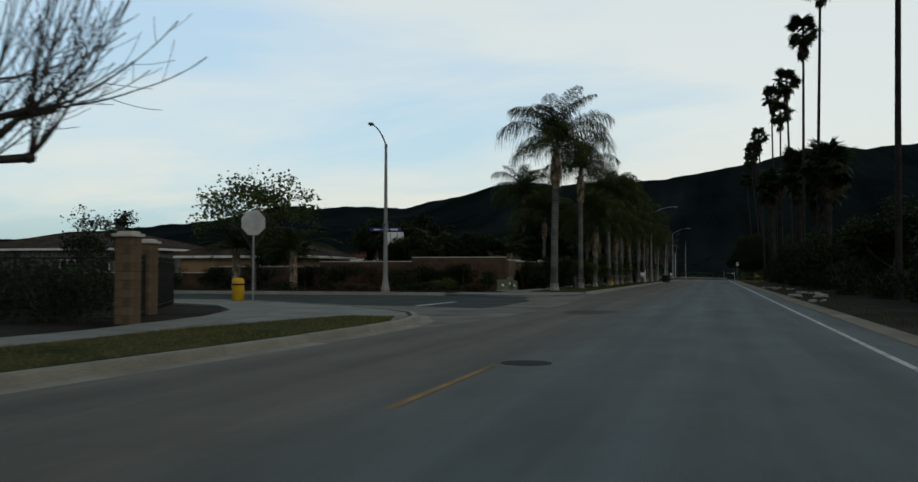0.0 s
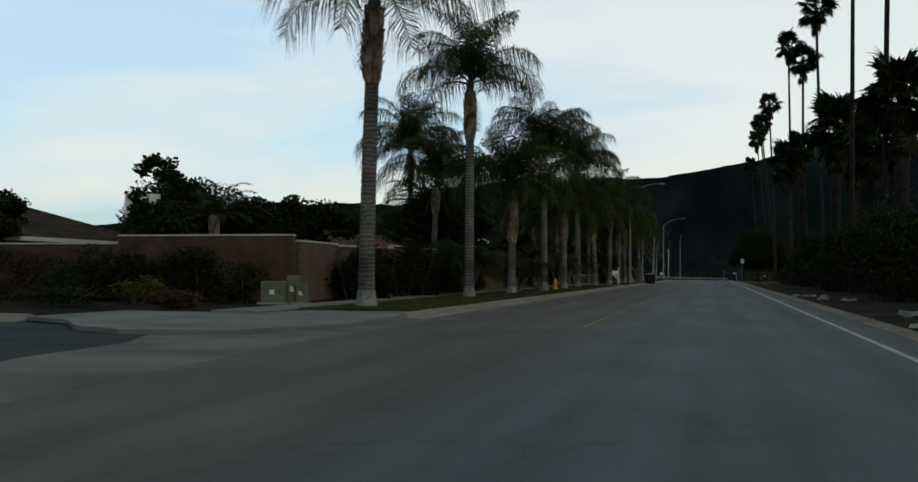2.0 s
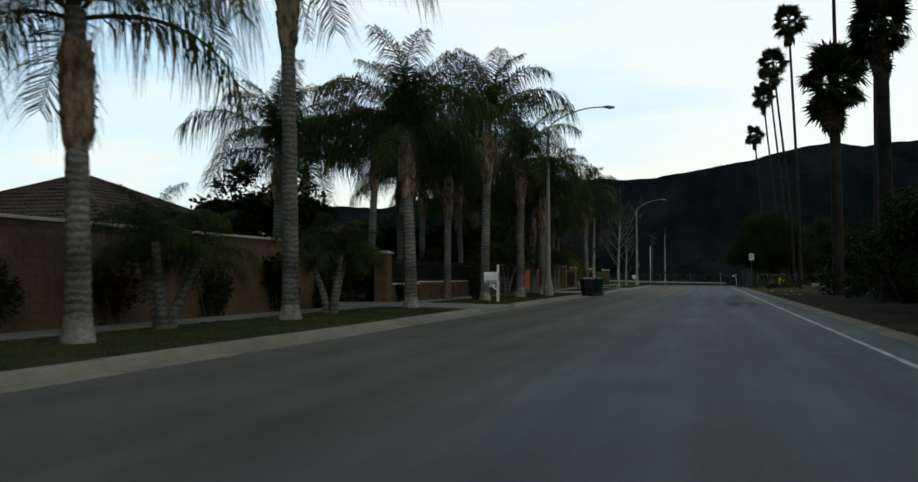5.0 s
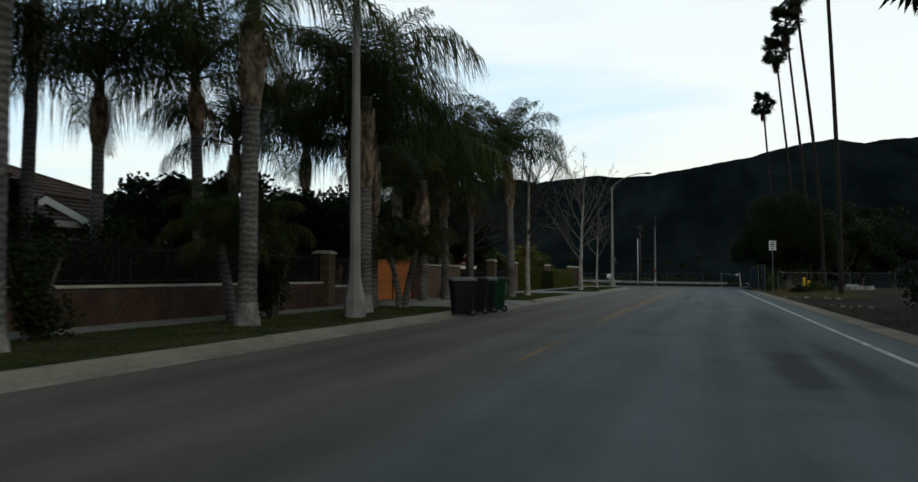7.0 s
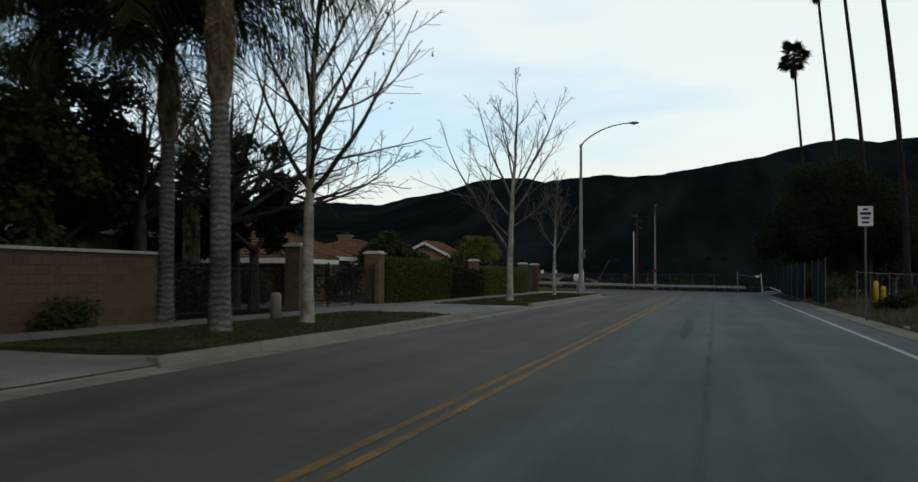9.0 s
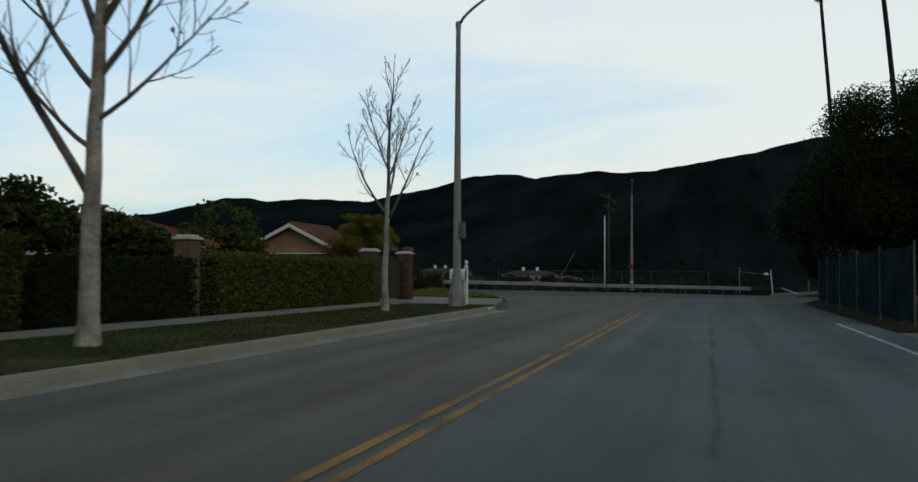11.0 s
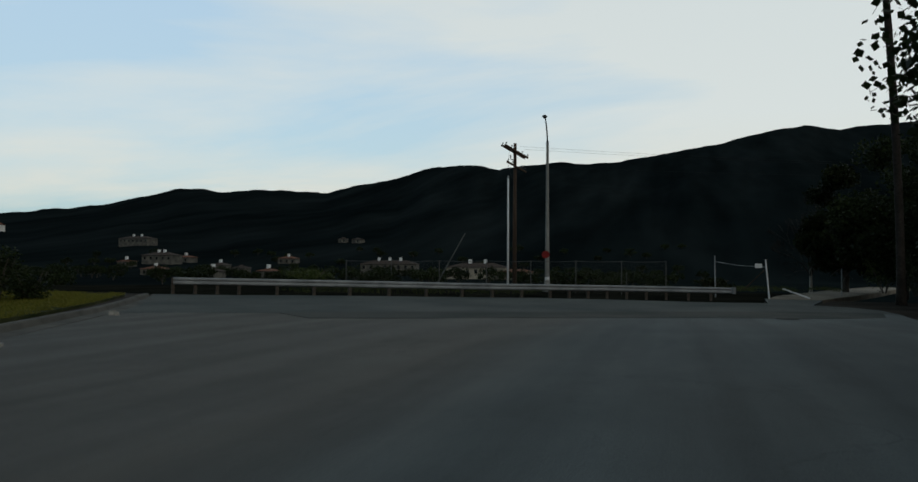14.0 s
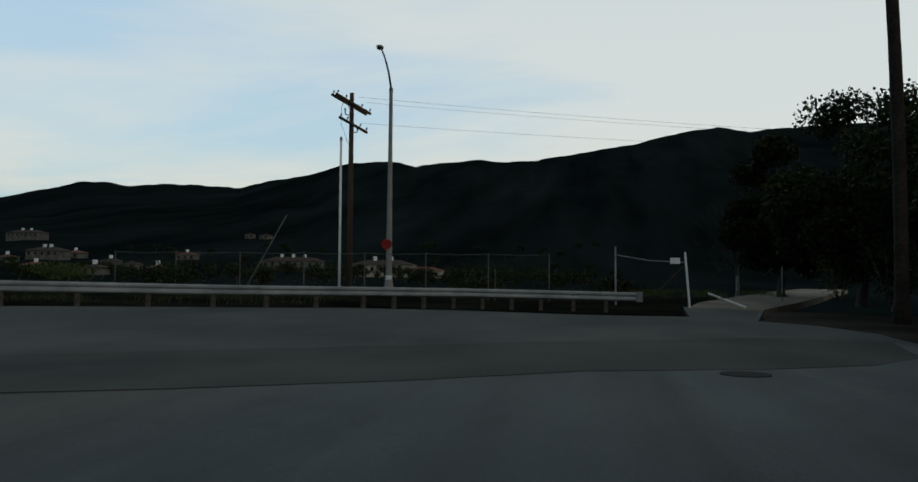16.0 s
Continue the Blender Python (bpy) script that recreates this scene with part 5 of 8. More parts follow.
def board_gate(y0, y1, h):
    gte = thing("board_gate", "orange-stained wooden double driveway gate", "gate", (WX, y0, 0.17), 90)
    L = y1 - y0
    n = int(L / 0.15)
    me = Geo().box(0.003, L / n - 0.003, -0.012, 0.012, 0.05, h, 0.003).mesh("board", GATE_WOOD)
    for i in range(n):
        part("board", me, GATE_WOOD, gte, "", False, pose(i * L / n, 0, 0))
    for z in (0.2, h * 0.52, h - 0.12):
        part("rail", Geo().box(0.02, L - 0.02, -0.05, -0.014, z, z + 0.09, 0.004), GATE_WOOD, gte)
    for x in (0.0, L / 2, L):
        part("stile", Geo().box(x - 0.04, x + 0.04, -0.056, 0.03, 0.03, h + 0.03, 0.006), IRON, gte, "dark steel upright")
    return gte


board_gate(155.5, 161.2, 1.85)
pillar(WX, 162.2, 2.0, 0.75)
block_wall("wall_street", (WX, 162.65), (WX, 170.3), 1.72, BLOCK_TAN, "tan block wall with a pale cap beside the driveway", pieces=-1)
# open yard and gated drive
iron_fence((WX - 0.1, 171.2), (WX - 0.1, 177.6), 0.12, 1.5)
pillar(WX + 0.2, 178.0, 2.15, 0.55)
iron_fence((WX + 0.2, 178.4), (WX + 0.2, 185.3), 0.17, 1.55, "tall black wrought-iron driveway gate", "iron_gate", 0.13)
pillar(WX, 185.9, 2.1, 0.66)
pillar(WX - 0.25, 203.2, 2.1, 0.5)
pillar(WX, 216.6, 2.1, 0.6, BLOCK)
pillar(WX, 221.2, 2.1, 0.6, BLOCK)


def solid_gate(y0, y1, h):
    gte = thing("sheet_gate", "brown solid metal double gate with an arched top", "gate", (WX, y0, 0.17), 90)
    L = y1 - y0
    for k in range(2):
        xs = [k * L / 2 + 0.02 + (L / 2 - 0.04) * i / 12 for i in range(13)]
        top = [h + 0.28 * math.sin(math.pi * x / L) for x in xs]
        g = Geo()
        g.add([(x, -0.012, 0.06) for x in xs] + [(x, -0.012, t) for x, t in zip(xs, top)] + [(x, 0.012, 0.06) for x in xs] + [(x, 0.012, t) for x, t in zip(xs, top)],
              [(i, i + 1, 14 + i, 13 + i) for i in range(12)] + [(26 + i + 1, 26 + i, 39 + i, 40 + i) for i in range(12)] + [(13 + i, 14 + i, 40 + i, 39 + i) for i in range(12)])
        leaf = part("gate_leaf", g, GATE_BROWN, gte)
        f = Geo()
        f.tube([(x, 0, t) for x, t in zip(xs, top)], [0.03] * 13, 6)
        f.box(xs[0] - 0.02, xs[0] + 0.03, -0.03, 0.03, 0.03, top[0]).box(xs[-1] - 0.03, xs[-1] + 0.02, -0.03, 0.03, 0.03, top[-1]).box(xs[0], xs[-1], -0.03, 0.03, 0.05, 0.10)
        part("gate_frame", f, IRON, leaf)
    return gte


GATE_BROWN = surf("brown_gate_sheet", (0.028, 0.019, 0.013), (0.050, 0.033, 0.022), 1.2, 0.6, 0.2, 20, 0.15)
solid_gate(216.95, 220.85, 1.6)
# fence on the near corner
pillar(-14.4, 17.0, 2.1, 0.44, BLOCK_TAN)
pillar(-17.0, 21.6, 2.1, 0.46, BLOCK_TAN)
iron_fence((-14.65, 16.9), (-24, 14.2), 0.1, 1.7)
iron_fence((-14.55, 17.3), (-16.8, 21.2), 0.1, 1.7)
iron_fence((-17.3, 21.9), (-21.5, 30.0), 0.1, 1.75)

# ---- houses ----
def tile_face(g, a, b, c, d, courses):
    """Tile courses on a roof slope: a-b the eave, d-c the ridge; each course a lipped strip of half-round tiles."""
    a, b, c, d = Vector(a), Vector(b), Vector(c), Vector(d)
    nrm = (b - a).cross(d - a).normalized()
    if nrm.z < 0:
        nrm = -nrm
    for i in range(courses):
        u0, u1 = i / courses, (i + 1.12) / courses
        u1 = min(u1, 1.0)
        p0, p1, q0, q1 = a.lerp(d, u0), b.lerp(c, u0), a.lerp(d, u1), b.lerp(c, u1)
        L = (p1 - p0).length
        n = max(2, int(L / 0.34))
        lift = nrm * 0.055
        lo, hi = [], []
        for k in range(n * 2 + 1):
            v = k / (n * 2)
            wave = nrm * (0.045 if k % 2 else 0.0)
            lo.append(p0.lerp(p1, v) + lift + wave)
            hi.append(q0.lerp(q1, v) + nrm * 0.005 + wave)
        m = len(lo)
        base = [p + -lift * 0.9 for p in lo]
        g.add(lo + hi + base, [(k, k + 1, m + k + 1, m + k) for k in range(m - 1)] + [(2 * m + k, 2 * m + k + 1, k + 1, k) for k in range(m - 1)])


def window(parent, x, y, z, w, h, face):
    """A framed window set in a wall; face: 'x' looks along +x, 'y' along -y."""
    def bx(g, u0, u1, d0, d1, z0, z1):
        return g.box(x + d0, x + d1, y + u0, y + u1, z0, z1) if face == "x" else g.box(x + u0, x + u1, y - d1, y - d0, z0, z1)
    f = Geo()
    for u0, u1, z0, z1 in ((-w / 2 - 0.08, -w / 2, z, z + h), (w / 2, w / 2 + 0.08, z, z + h), (-w / 2 - 0.08, w / 2 + 0.08, z + h, z + h + 0.08), (-w / 2 - 0.12, w / 2 + 0.12, z - 0.09, z), (-0.025, 0.025, z, z + h)):
        bx(f, u0, u1, -0.02, 0.06, z0, z1)
    wnd = part("window", f, FASCIA, parent, "white-framed window")
    part("pane", bx(Geo(), -w / 2, w / 2, 0.004, 0.018, z, z + h), GLASS_DARK, wnd)


def house(x, y, sx, sy, eave, peak, roof, wall, label, kind="hip", base=-0.3, ridge="x", over=0.5, wins=(), chimney=None, courses=14):
    """A one-storey house: stucco body, tiled roof with fascia, windows, chimney. x, y: centre; sx, sy: full sizes."""
    h = thing("house", label, "house", (x, y, 0))
    a, b = sx / 2, sy / 2
    g = Geo().box(-a, a, -b, b, base, eave)
    if kind == "gable":      # the gable faces the street end (-y)
        for s in (-1, 1):
            g.add([(-a, s * b, eave), (a, s * b, eave), (0, s * b, peak - 0.15)], [(0, 1, 2)])
    part("wall", g, wall, h)
    A, B = a + over, b + over
    e = eave - 0.02
    rf = part("roof", Geo().box(-A + 0.05, A - 0.05, -B + 0.05, B - 0.05, e - 0.16, e - 0.10), FASCIA, h, "tiled roof over a white soffit")

    def slope(*corners):
        t = Geo()
        tile_face(t, *corners)
        tagged(part("tile_slope", t, roof, rf), "lapped half-round roof tiles", "", "", "stuff")

    if kind == "gable":
        slope((A, -B, e), (A, B, e), (0, B, peak), (0, -B, peak), courses)
        slope((-A, B, e), (-A, -B, e), (0, -B, peak), (0, B, peak), courses)
    elif ridge == "x":
        r = max(0.3, A - B)
        slope((-A, -B, e), (A, -B, e), (r, 0, peak), (-r, 0, peak), courses)
        slope((A, B, e), (-A, B, e), (-r, 0, peak), (r, 0, peak), courses)
        slope((A, -B, e), (A, B, e), (r, 0.02, peak), (r, -0.02, peak), courses)
        slope((-A, B, e), (-A, -B, e), (-r, -0.02, peak), (-r, 0.02, peak), courses)
    else:
        r = max(0.3, B - A)
        slope((A, -B, e), (A, B, e), (0, r, peak), (0, -r, peak), courses)
        slope((-A, B, e), (-A, -B, e), (0, -r, peak), (0, r, peak), courses)
        slope((-A, -B, e), (A, -B, e), (0.02, -r, peak), (-0.02, -r, peak), courses)
        slope((A, B, e), (-A, B, e), (-0.02, r, peak), (0.02, r, peak), courses)
    c = Geo()
    if kind == "gable":
        c.tube([(0, -B, peak + 0.06), (0, B, peak + 0.06)], [0.11, 0.11], 7)
    elif ridge == "x":
        c.tube([(-r, 0, peak + 0.06), (r, 0, peak + 0.06)], [0.11, 0.11], 7)
        for sxx in (-1, 1):
            for syy in (-1, 1):
                c.tube([(sxx * A, syy * B, e + 0.08), (sxx * r, 0, peak + 0.06)], [0.10, 0.10], 7)
    else:
        c.tube([(0, -r, peak + 0.06), (0, r, peak + 0.06)], [0.11, 0.11], 7)
        for sxx in (-1, 1):
            for syy in (-1, 1):
                c.tube([(sxx * A, syy * B, e + 0.08), (0, syy * r, peak + 0.06)], [0.10, 0.10], 7)
    part("ridge_cap", c, roof, rf)
    if kind == "gable":
        for s in (-1, 1):
            for q in (-1, 1):
                f = Geo()
                f.add([(s * A, q * (B - 0.03), e + 0.02), (0, q * (B - 0.03), peak + 0.02), (0, q * (B - 0.03), peak - 0.26), (s * A, q * (B - 0.03), e - 0.24),
                       (s * A, q * (B + 0.03), e + 0.02), (0, q * (B + 0.03), peak + 0.02), (0, q * (B + 0.03), peak - 0.26), (s * A, q * (B + 0.03), e - 0.24)],
                      [(0, 1, 2, 3), (7, 6, 5, 4), (0, 4, 5, 1), (3, 2, 6, 7), (0, 3, 7, 4)])
                part("bargeboard", f, FASCIA, rf, "white bargeboard")
            part("fascia", Geo().box(s * A - 0.03, s * A + 0.03, -B + 0.04, B - 0.04, e - 0.22, e + 0.02), FASCIA, rf, "white fascia board")
    else:
        for q in (-1, 1):
            part("fascia", Geo().box(-A, A, q * B - 0.03, q * B + 0.03, e - 0.2, e + 0.03), FASCIA, rf, "white fascia board")
            part("fascia", Geo().box(q * A - 0.03, q * A + 0.03, -B + 0.034, B - 0.034, e - 0.2, e + 0.03), FASCIA, rf, "white fascia board")
    for wx, wy, wz, ww, wh, face in wins:
        window(h, wx, wy, wz, ww, wh, face)
    if chimney:
        cx, cy, cz = chimney
        ch = part("chimney", Geo().box(cx - 0.45, cx + 0.45, cy - 0.35, cy + 0.35, eave, cz, 0.02).box(cx - 0.55, cx + 0.55, cy - 0.45, cy + 0.45, cz, cz + 0.14, 0.02), wall, h)
        part("chimney_cap", Geo().box(cx - 0.25, cx + 0.25, cy - 0.2, cy + 0.2, cz + 0.14, cz + 0.40, 0.03), IRON, ch, "dark metal flue cap")
    return h


house(-70, 90, 22, 14, 4.0, 6.0, TILE_BROWN, STUCCO_SHADED, "pale stucco house with a brown tiled roof and chimney", wins=[(6, -7, 1.6, 1.4, 1.1, "y"), (1.5, -7, 1.4, 1.8, 1.3, "y")], chimney=(3, 0, 7.0))
house(-44, 82, 13, 11, 3.0, 5.2, TILE_BROWN, STUCCO, "tan house with a low brown tiled roof", wins=[(2, -5.5, 1.2, 1.6, 1.1, "y")])
house(-33, 100, 14, 15, 2.9, 5.6, TILE, STUCCO, "tan stucco house with a weathered terracotta roof", ridge="y", wins=[(7, -3, 1.1, 1.6, 1.2, "x")])
house(-31, 126, 13, 14, 3.2, 6.2, TILE_BROWN, STUCCO, "tan stucco house with a brown tiled hip roof", ridge="y", wins=[(6.5, 0, 1.1, 1.8, 1.2, "x")])
house(-24.0, 130.5, 6, 7, 2.9, 4.9, TILE_BROWN, STUCCO, "tan gabled wing under brown tiles", "gable", wins=[(0, -3.5, 1.0, 1.4, 1.2, "y")], courses=9)
house(-33, 152, 17, 15, 3.3, 6.4, TILE_BROWN, STUCCO, "tan stucco house with a big brown tiled roof", wins=[(8.5, -2, 1.0, 1.8, 1.2, "x"), (3, -7.5, 1.1, 1.5, 1.2, "y")])
house(-25.4, 152.5, 5.2, 8, 2.8, 4.3, TILE_BROWN, STUCCO, "tan gabled wing with a white bargeboard", "gable", wins=[(0, -4, 0.9, 1.6, 1.2, "y")], courses=8)
house(-25.2, 161.5, 4.6, 6, 2.5, 3.7, TILE_BROWN, STUCCO, "small tan gabled garage under brown tiles", "gable", courses=7)
house(-28.5, 181.5, 10, 11, 3.0, 5.4, TILE, STUCCO, "tan stucco house with a terracotta roof behind bare trees", ridge="y", wins=[(5, -2, 0.9, 1.5, 1.2, "x")], courses=13)
house(-30.0, 196.5, 14, 13, 2.4, 5.1, TILE, STUCCO, "tan stucco house with a bright terracotta tiled roof", wins=[(7, -3.6, 0.9, 1.7, 1.1, "x"), (7, 2.5, 0.9, 1.7, 1.1, "x"), (3.2, -6.5, 0.8, 1.4, 1.2, "y")], courses=16)
house(-22.6, 189.6, 5.4, 5, 2.05, 3.2, TILE, STUCCO, "low terracotta-roofed porch wing", wins=[(0, -2.5, 0.7, 1.2, 1.0, "y")], courses=8)
house(-29.0, 218, 11, 10, 2.2, 4.0, TILE, STUCCO, "tan house with a terracotta hip roof", wins=[(5.5, 0, 0.8, 1.5, 1.1, "x")], chimney=(-1.0, 1.0, 4.4), courses=12)
house(-30.5, 245.2, 7.2, 6.4, 2.85, 4.85, TILE, STUCCO, "tan gabled house with white bargeboards and terracotta roof", "gable", wins=[], courses=11)
house(-41, 246, 12, 11, 2.4, 4.2, TILE, STUCCO, "tan house with a terracotta hip roof", courses=11)

# ---- street furniture ----
def street_lamp(x, y, arm_dir, z=0.12, h=10.2, arm=3.3, rise=1.35, label="tall grey concrete street lamp with a curved arm", box=False, sign=False, tag=False, wrap=False):
    """A tapered concrete pole on a flared foot, curved arm and cobra-head luminaire."""
    p = thing("street_lamp", label, "street lamp", (x, y, z), arm_dir, "street lamps")
    g = Geo().lathe([(0.30, -0.1), (0.30, 0.52), (0.27, 0.60), (0.19, 0.95), (0.155, 1.25), (0.145, 2.2), (0.125, 5.0), (0.10, 8.0), (0.085, h)], 8)
    part("pole", g, POLE, p)
    part("pole_cap", Geo().lathe([(0.095, h - 0.25), (0.10, h - 0.02), (0.06, h + 0.05)], 10), LAMP_HOOD, p)
    pts = []
    for i in range(11):
        u = i / 10
        pts.append((arm * (u ** 1.15), 0, h - 0.12 + rise * math.sin(u * math.pi * 0.5) ** 0.8))
    a = part("arm", Geo().tube(pts, [lerp(0.055, 0.035, i / 10) for i in range(11)], 8), GALV, p, "", True)
    e = pts[-1]
    hd = Geo()
    hd.tube([(e[0] - 0.05, 0, e[2]), (e[0] + 0.12, 0, e[2] + 0.02), (e[0] + 0.35, 0, e[2] + 0.0), (e[0] + 0.62, 0, e[2] - 0.02), (e[0] + 0.76, 0, e[2] - 0.03)], [0.05, 0.10, 0.15, 0.13, 0.04], 10)
    hd.v = [(vx, vy * 1.15, e[2] + (vz - e[2]) * 0.62) for vx, vy, vz in hd.v]
    head = part("luminaire", hd, LAMP_HOOD, p, "grey cobra-head luminaire", True)
    part("lens", Geo().lathe([(0.03, -0.10), (0.10, -0.07), (0.13, -0.02)], 12, (e[0] + 0.42, 0, e[2] - 0.03)), LENS, head, "pale glass lens", True)
    part("hand_hole", Geo().box(0.285, 0.312, -0.07, 0.07, 0.12, 0.38, 0.01), LAMP_HOOD, p)
    if box:
        b = part("meter_box", Geo().box(0.14, 0.29, -0.13, 0.13, 2.45, 3.02, 0.02), BIN_GREY, p, "grey equipment box strapped to the pole")
        for zz in (2.3, 3.06):
            part("strap", Geo().lathe([(0.150, zz), (0.150, zz + 0.04)], 10), GALV, b)
    if wrap:
        part("wrap", Geo().lathe([(0.172, 0.9), (0.165, 1.3)], 10), WHITE, p, "white painted band")
    return p


def street_name_sign(x, y, z, turn):
    s = thing("street_name_sign", "blue street name blades crossing on the lamp pole", "street sign", (x, y, z), turn)
    b = part("blade", Geo().box(-1.05, 1.0, -0.012, 0.012, 0.0, 0.24, 0.006), SIGN_BLUE, s)
    part("lettering", Geo().box(-0.8, -0.35, -0.0145, 0.0145, 0.07, 0.16).box(-0.25, 0.2, -0.0145, 0.0145, 0.07, 0.16).box(0.3, 0.8, -0.0145, 0.0145, 0.07, 0.16), WHITE, b)
    part("cross_blade", Geo().box(-0.012, 0.012, -0.9, 0.9, 0.27, 0.51, 0.006), SIGN_BLUE, s)
    part("bracket", Geo().box(-0.17, 0.17, -0.17, 0.17, 0.10, 0.16), GALV, s)
    return s


street_lamp(-21.3, 53.95, 274, -0.17, 9.85, 2.9, 0.95)
street_name_sign(-21.3, 53.95, 4.05, 8)
street_lamp(-10.2, 141.5, 14)
street_lamp(-10.1, 212.5, -12, box=True)
street_lamp(-9.35, 280.3, 275, -0.62, 10.5, 3.6, 1.2, "tall grey street lamp past the guard rail", wrap=True)


def stop_sign(x, y, z, turn):
    """Octagonal sign seen from behind on a square post."""
    s = thing("stop_sign", "octagonal stop sign on a steel post, bare metal back", "traffic sign", (x, y, z), turn)
    part("post", Geo().box(-0.035, 0.035, -0.035, 0.035, -0.2, 4.0, 0.006), GALV, s)
    r = 0.56
    o = [(r * math.cos(radians(22.5 + 45 * i)), r * math.sin(radians(22.5 + 45 * i))) for i in range(8)]
    g = Geo()
    g.add([(px, -0.040, 3.48 + pz) for px, pz in o] + [(px, -0.046, 3.48 + pz) for px, pz in o], [tuple(range(8)), tuple(reversed(range(8, 16)))] + [(i, 8 + i, 8 + (i + 1) % 8, (i + 1) % 8) for i in range(8)])
    pl = part("plate", g, SIGN_BACK, s)
    g = Geo()
    g.add([(px * 0.96, 0.040, 3.48 + pz * 0.96) for px, pz in o] + [(px * 0.96, 0.046, 3.48 + pz * 0.96) for px, pz in o], [tuple(range(8)), tuple(reversed(range(8, 16)))] + [(i, 8 + i, 8 + (i + 1) % 8, (i + 1) % 8) for i in range(8)])
    part("face", g, RED, pl, "red sign face")
    for zz in (3.2, 3.76):
        part("bolt", Geo().lathe([(0.016, 0), (0.016, 0.02)], 8, (0, -0.05, zz)), GALV, pl)
    return s


stop_sign(-19.8, 33.4, 0.0, 12)
b = thing("utility_marker", "yellow rounded plastic utility post", "bollard", (-20.7, 33.75, 0.1))
part("post", Geo().lathe([(0.27, -0.1), (0.26, 0.80), (0.255, 0.92), (0.21, 1.0), (0.05, 1.03)], 14), YELLOW, b, "", True)
part("band", Geo().lathe([(0.268, 0.70), (0.268, 0.78)], 14), BLACK, b)


def regulatory_sign(x, y):
    s = thing("road_sign", "white rectangular road sign on a thin post", "traffic sign", (x, y, -0.03))
    part("post", Geo().box(-0.03, 0.03, -0.03, 0.03, -0.2, 3.60, 0.006), STEEL_DULL, s)
    pl = part("plate", Geo().box(-0.22, 0.22, -0.050, -0.044, 2.98, 3.60, 0.0), WHITE, s)
    g = Geo()
    for z0, z1, w in ((3.47, 3.53, 0.08), (3.33, 3.41, 0.16), (3.20, 3.26, 0.12), (3.06, 3.12, 0.10)):
        g.box(-w, w, -0.0545, -0.0500, z0, z1)
    part("lettering", g, BLACK, pl)
    return s


regulatory_sign(3.22, 180.9)


def mailbox(x, y, turn, z=0.15, arm=1):
    """White rural mailbox on a turned white post with a bracket."""
    m = thing("mailbox", "white metal mailbox on a white wooden post", "mailbox", (x, y, z), turn, "mailboxes on the verge")
    post = Geo().box(-0.06, 0.06, -0.06, 0.06, -0.2, 1.42, 0.01)
    post.lathe([(0.075, 1.42), (0.075, 1.46), (0.04, 1.50), (0.06, 1.56), (0.065, 1.60), (0.04, 1.66), (0.005, 1.68)], 10)
    part("post", post, WHITE, m)
    part("bracket", Geo().box(-0.075, 0.62, -0.05, 0.05, 0.86, 0.94, 0.01).tube([(0.05, 0, 0.55), (0.16, 0, 0.62), (0.30, 0, 0.76), (0.36, 0, 0.87)], [0.04] * 4, 6), WHITE, m)
    b = Geo()
    prof = [(-0.11, 0.0), (0.11, 0.0)] + [(0.11 * math.cos(radians(a)), 0.15 + 0.11 * math.sin(radians(a))) for a in range(0, 181, 20)]
    n = len(prof)
    b.add([(-0.02, py, 0.95 + pz) for py, pz in prof] + [(0.62, py, 0.95 + pz) for py, pz in prof], [tuple(range(n)), tuple(reversed(range(n, 2 * n)))] + [(i, n + i, n + (i + 1) % n, (i + 1) % n) for i in range(n)])
    b.v = [(vx, vy * 1.35, 0.95 + (vz - 0.95) * 1.5) for vx, vy, vz in b.v]
    box = part("box", b, WHITE, m)
    d = Geo()
    d.add([(-0.022, py * 1.31, 0.957 + pz * 1.46) for py, pz in prof] + [(-0.040, py * 1.31, 0.957 + pz * 1.46) for py, pz in prof], [tuple(range(n)), tuple(reversed(range(n, 2 * n)))] + [(i, n + i, n + (i + 1) % n, (i + 1) % n) for i in range(n)])
    part("door", d, BLACK, box, "dark mailbox door")
    part("number_plate", Geo().box(0.12, 0.40, -0.062, -0.052, 0.66, 0.80), WHITE, m)
    part("lettering", Geo().box(0.16, 0.36, -0.066, -0.062, 0.70, 0.76), BLACK, m)
    return m


mailbox(-10.1, 127.2, 190)
mailbox(-10.2, 214.2, 170)
k = thing("painted_kerb_panel", "small white painted panel on the kerb face", "kerb marking", (-8.9, 212.3, 0.0), 92)
part("panel", Geo().box(-0.35, 0.35, -0.090, -0.078, 0.035, 0.14), WHITE, k)
part("lettering", Geo().box(-0.22, 0.22, -0.0935, -0.090, 0.06, 0.115), BLACK, k)


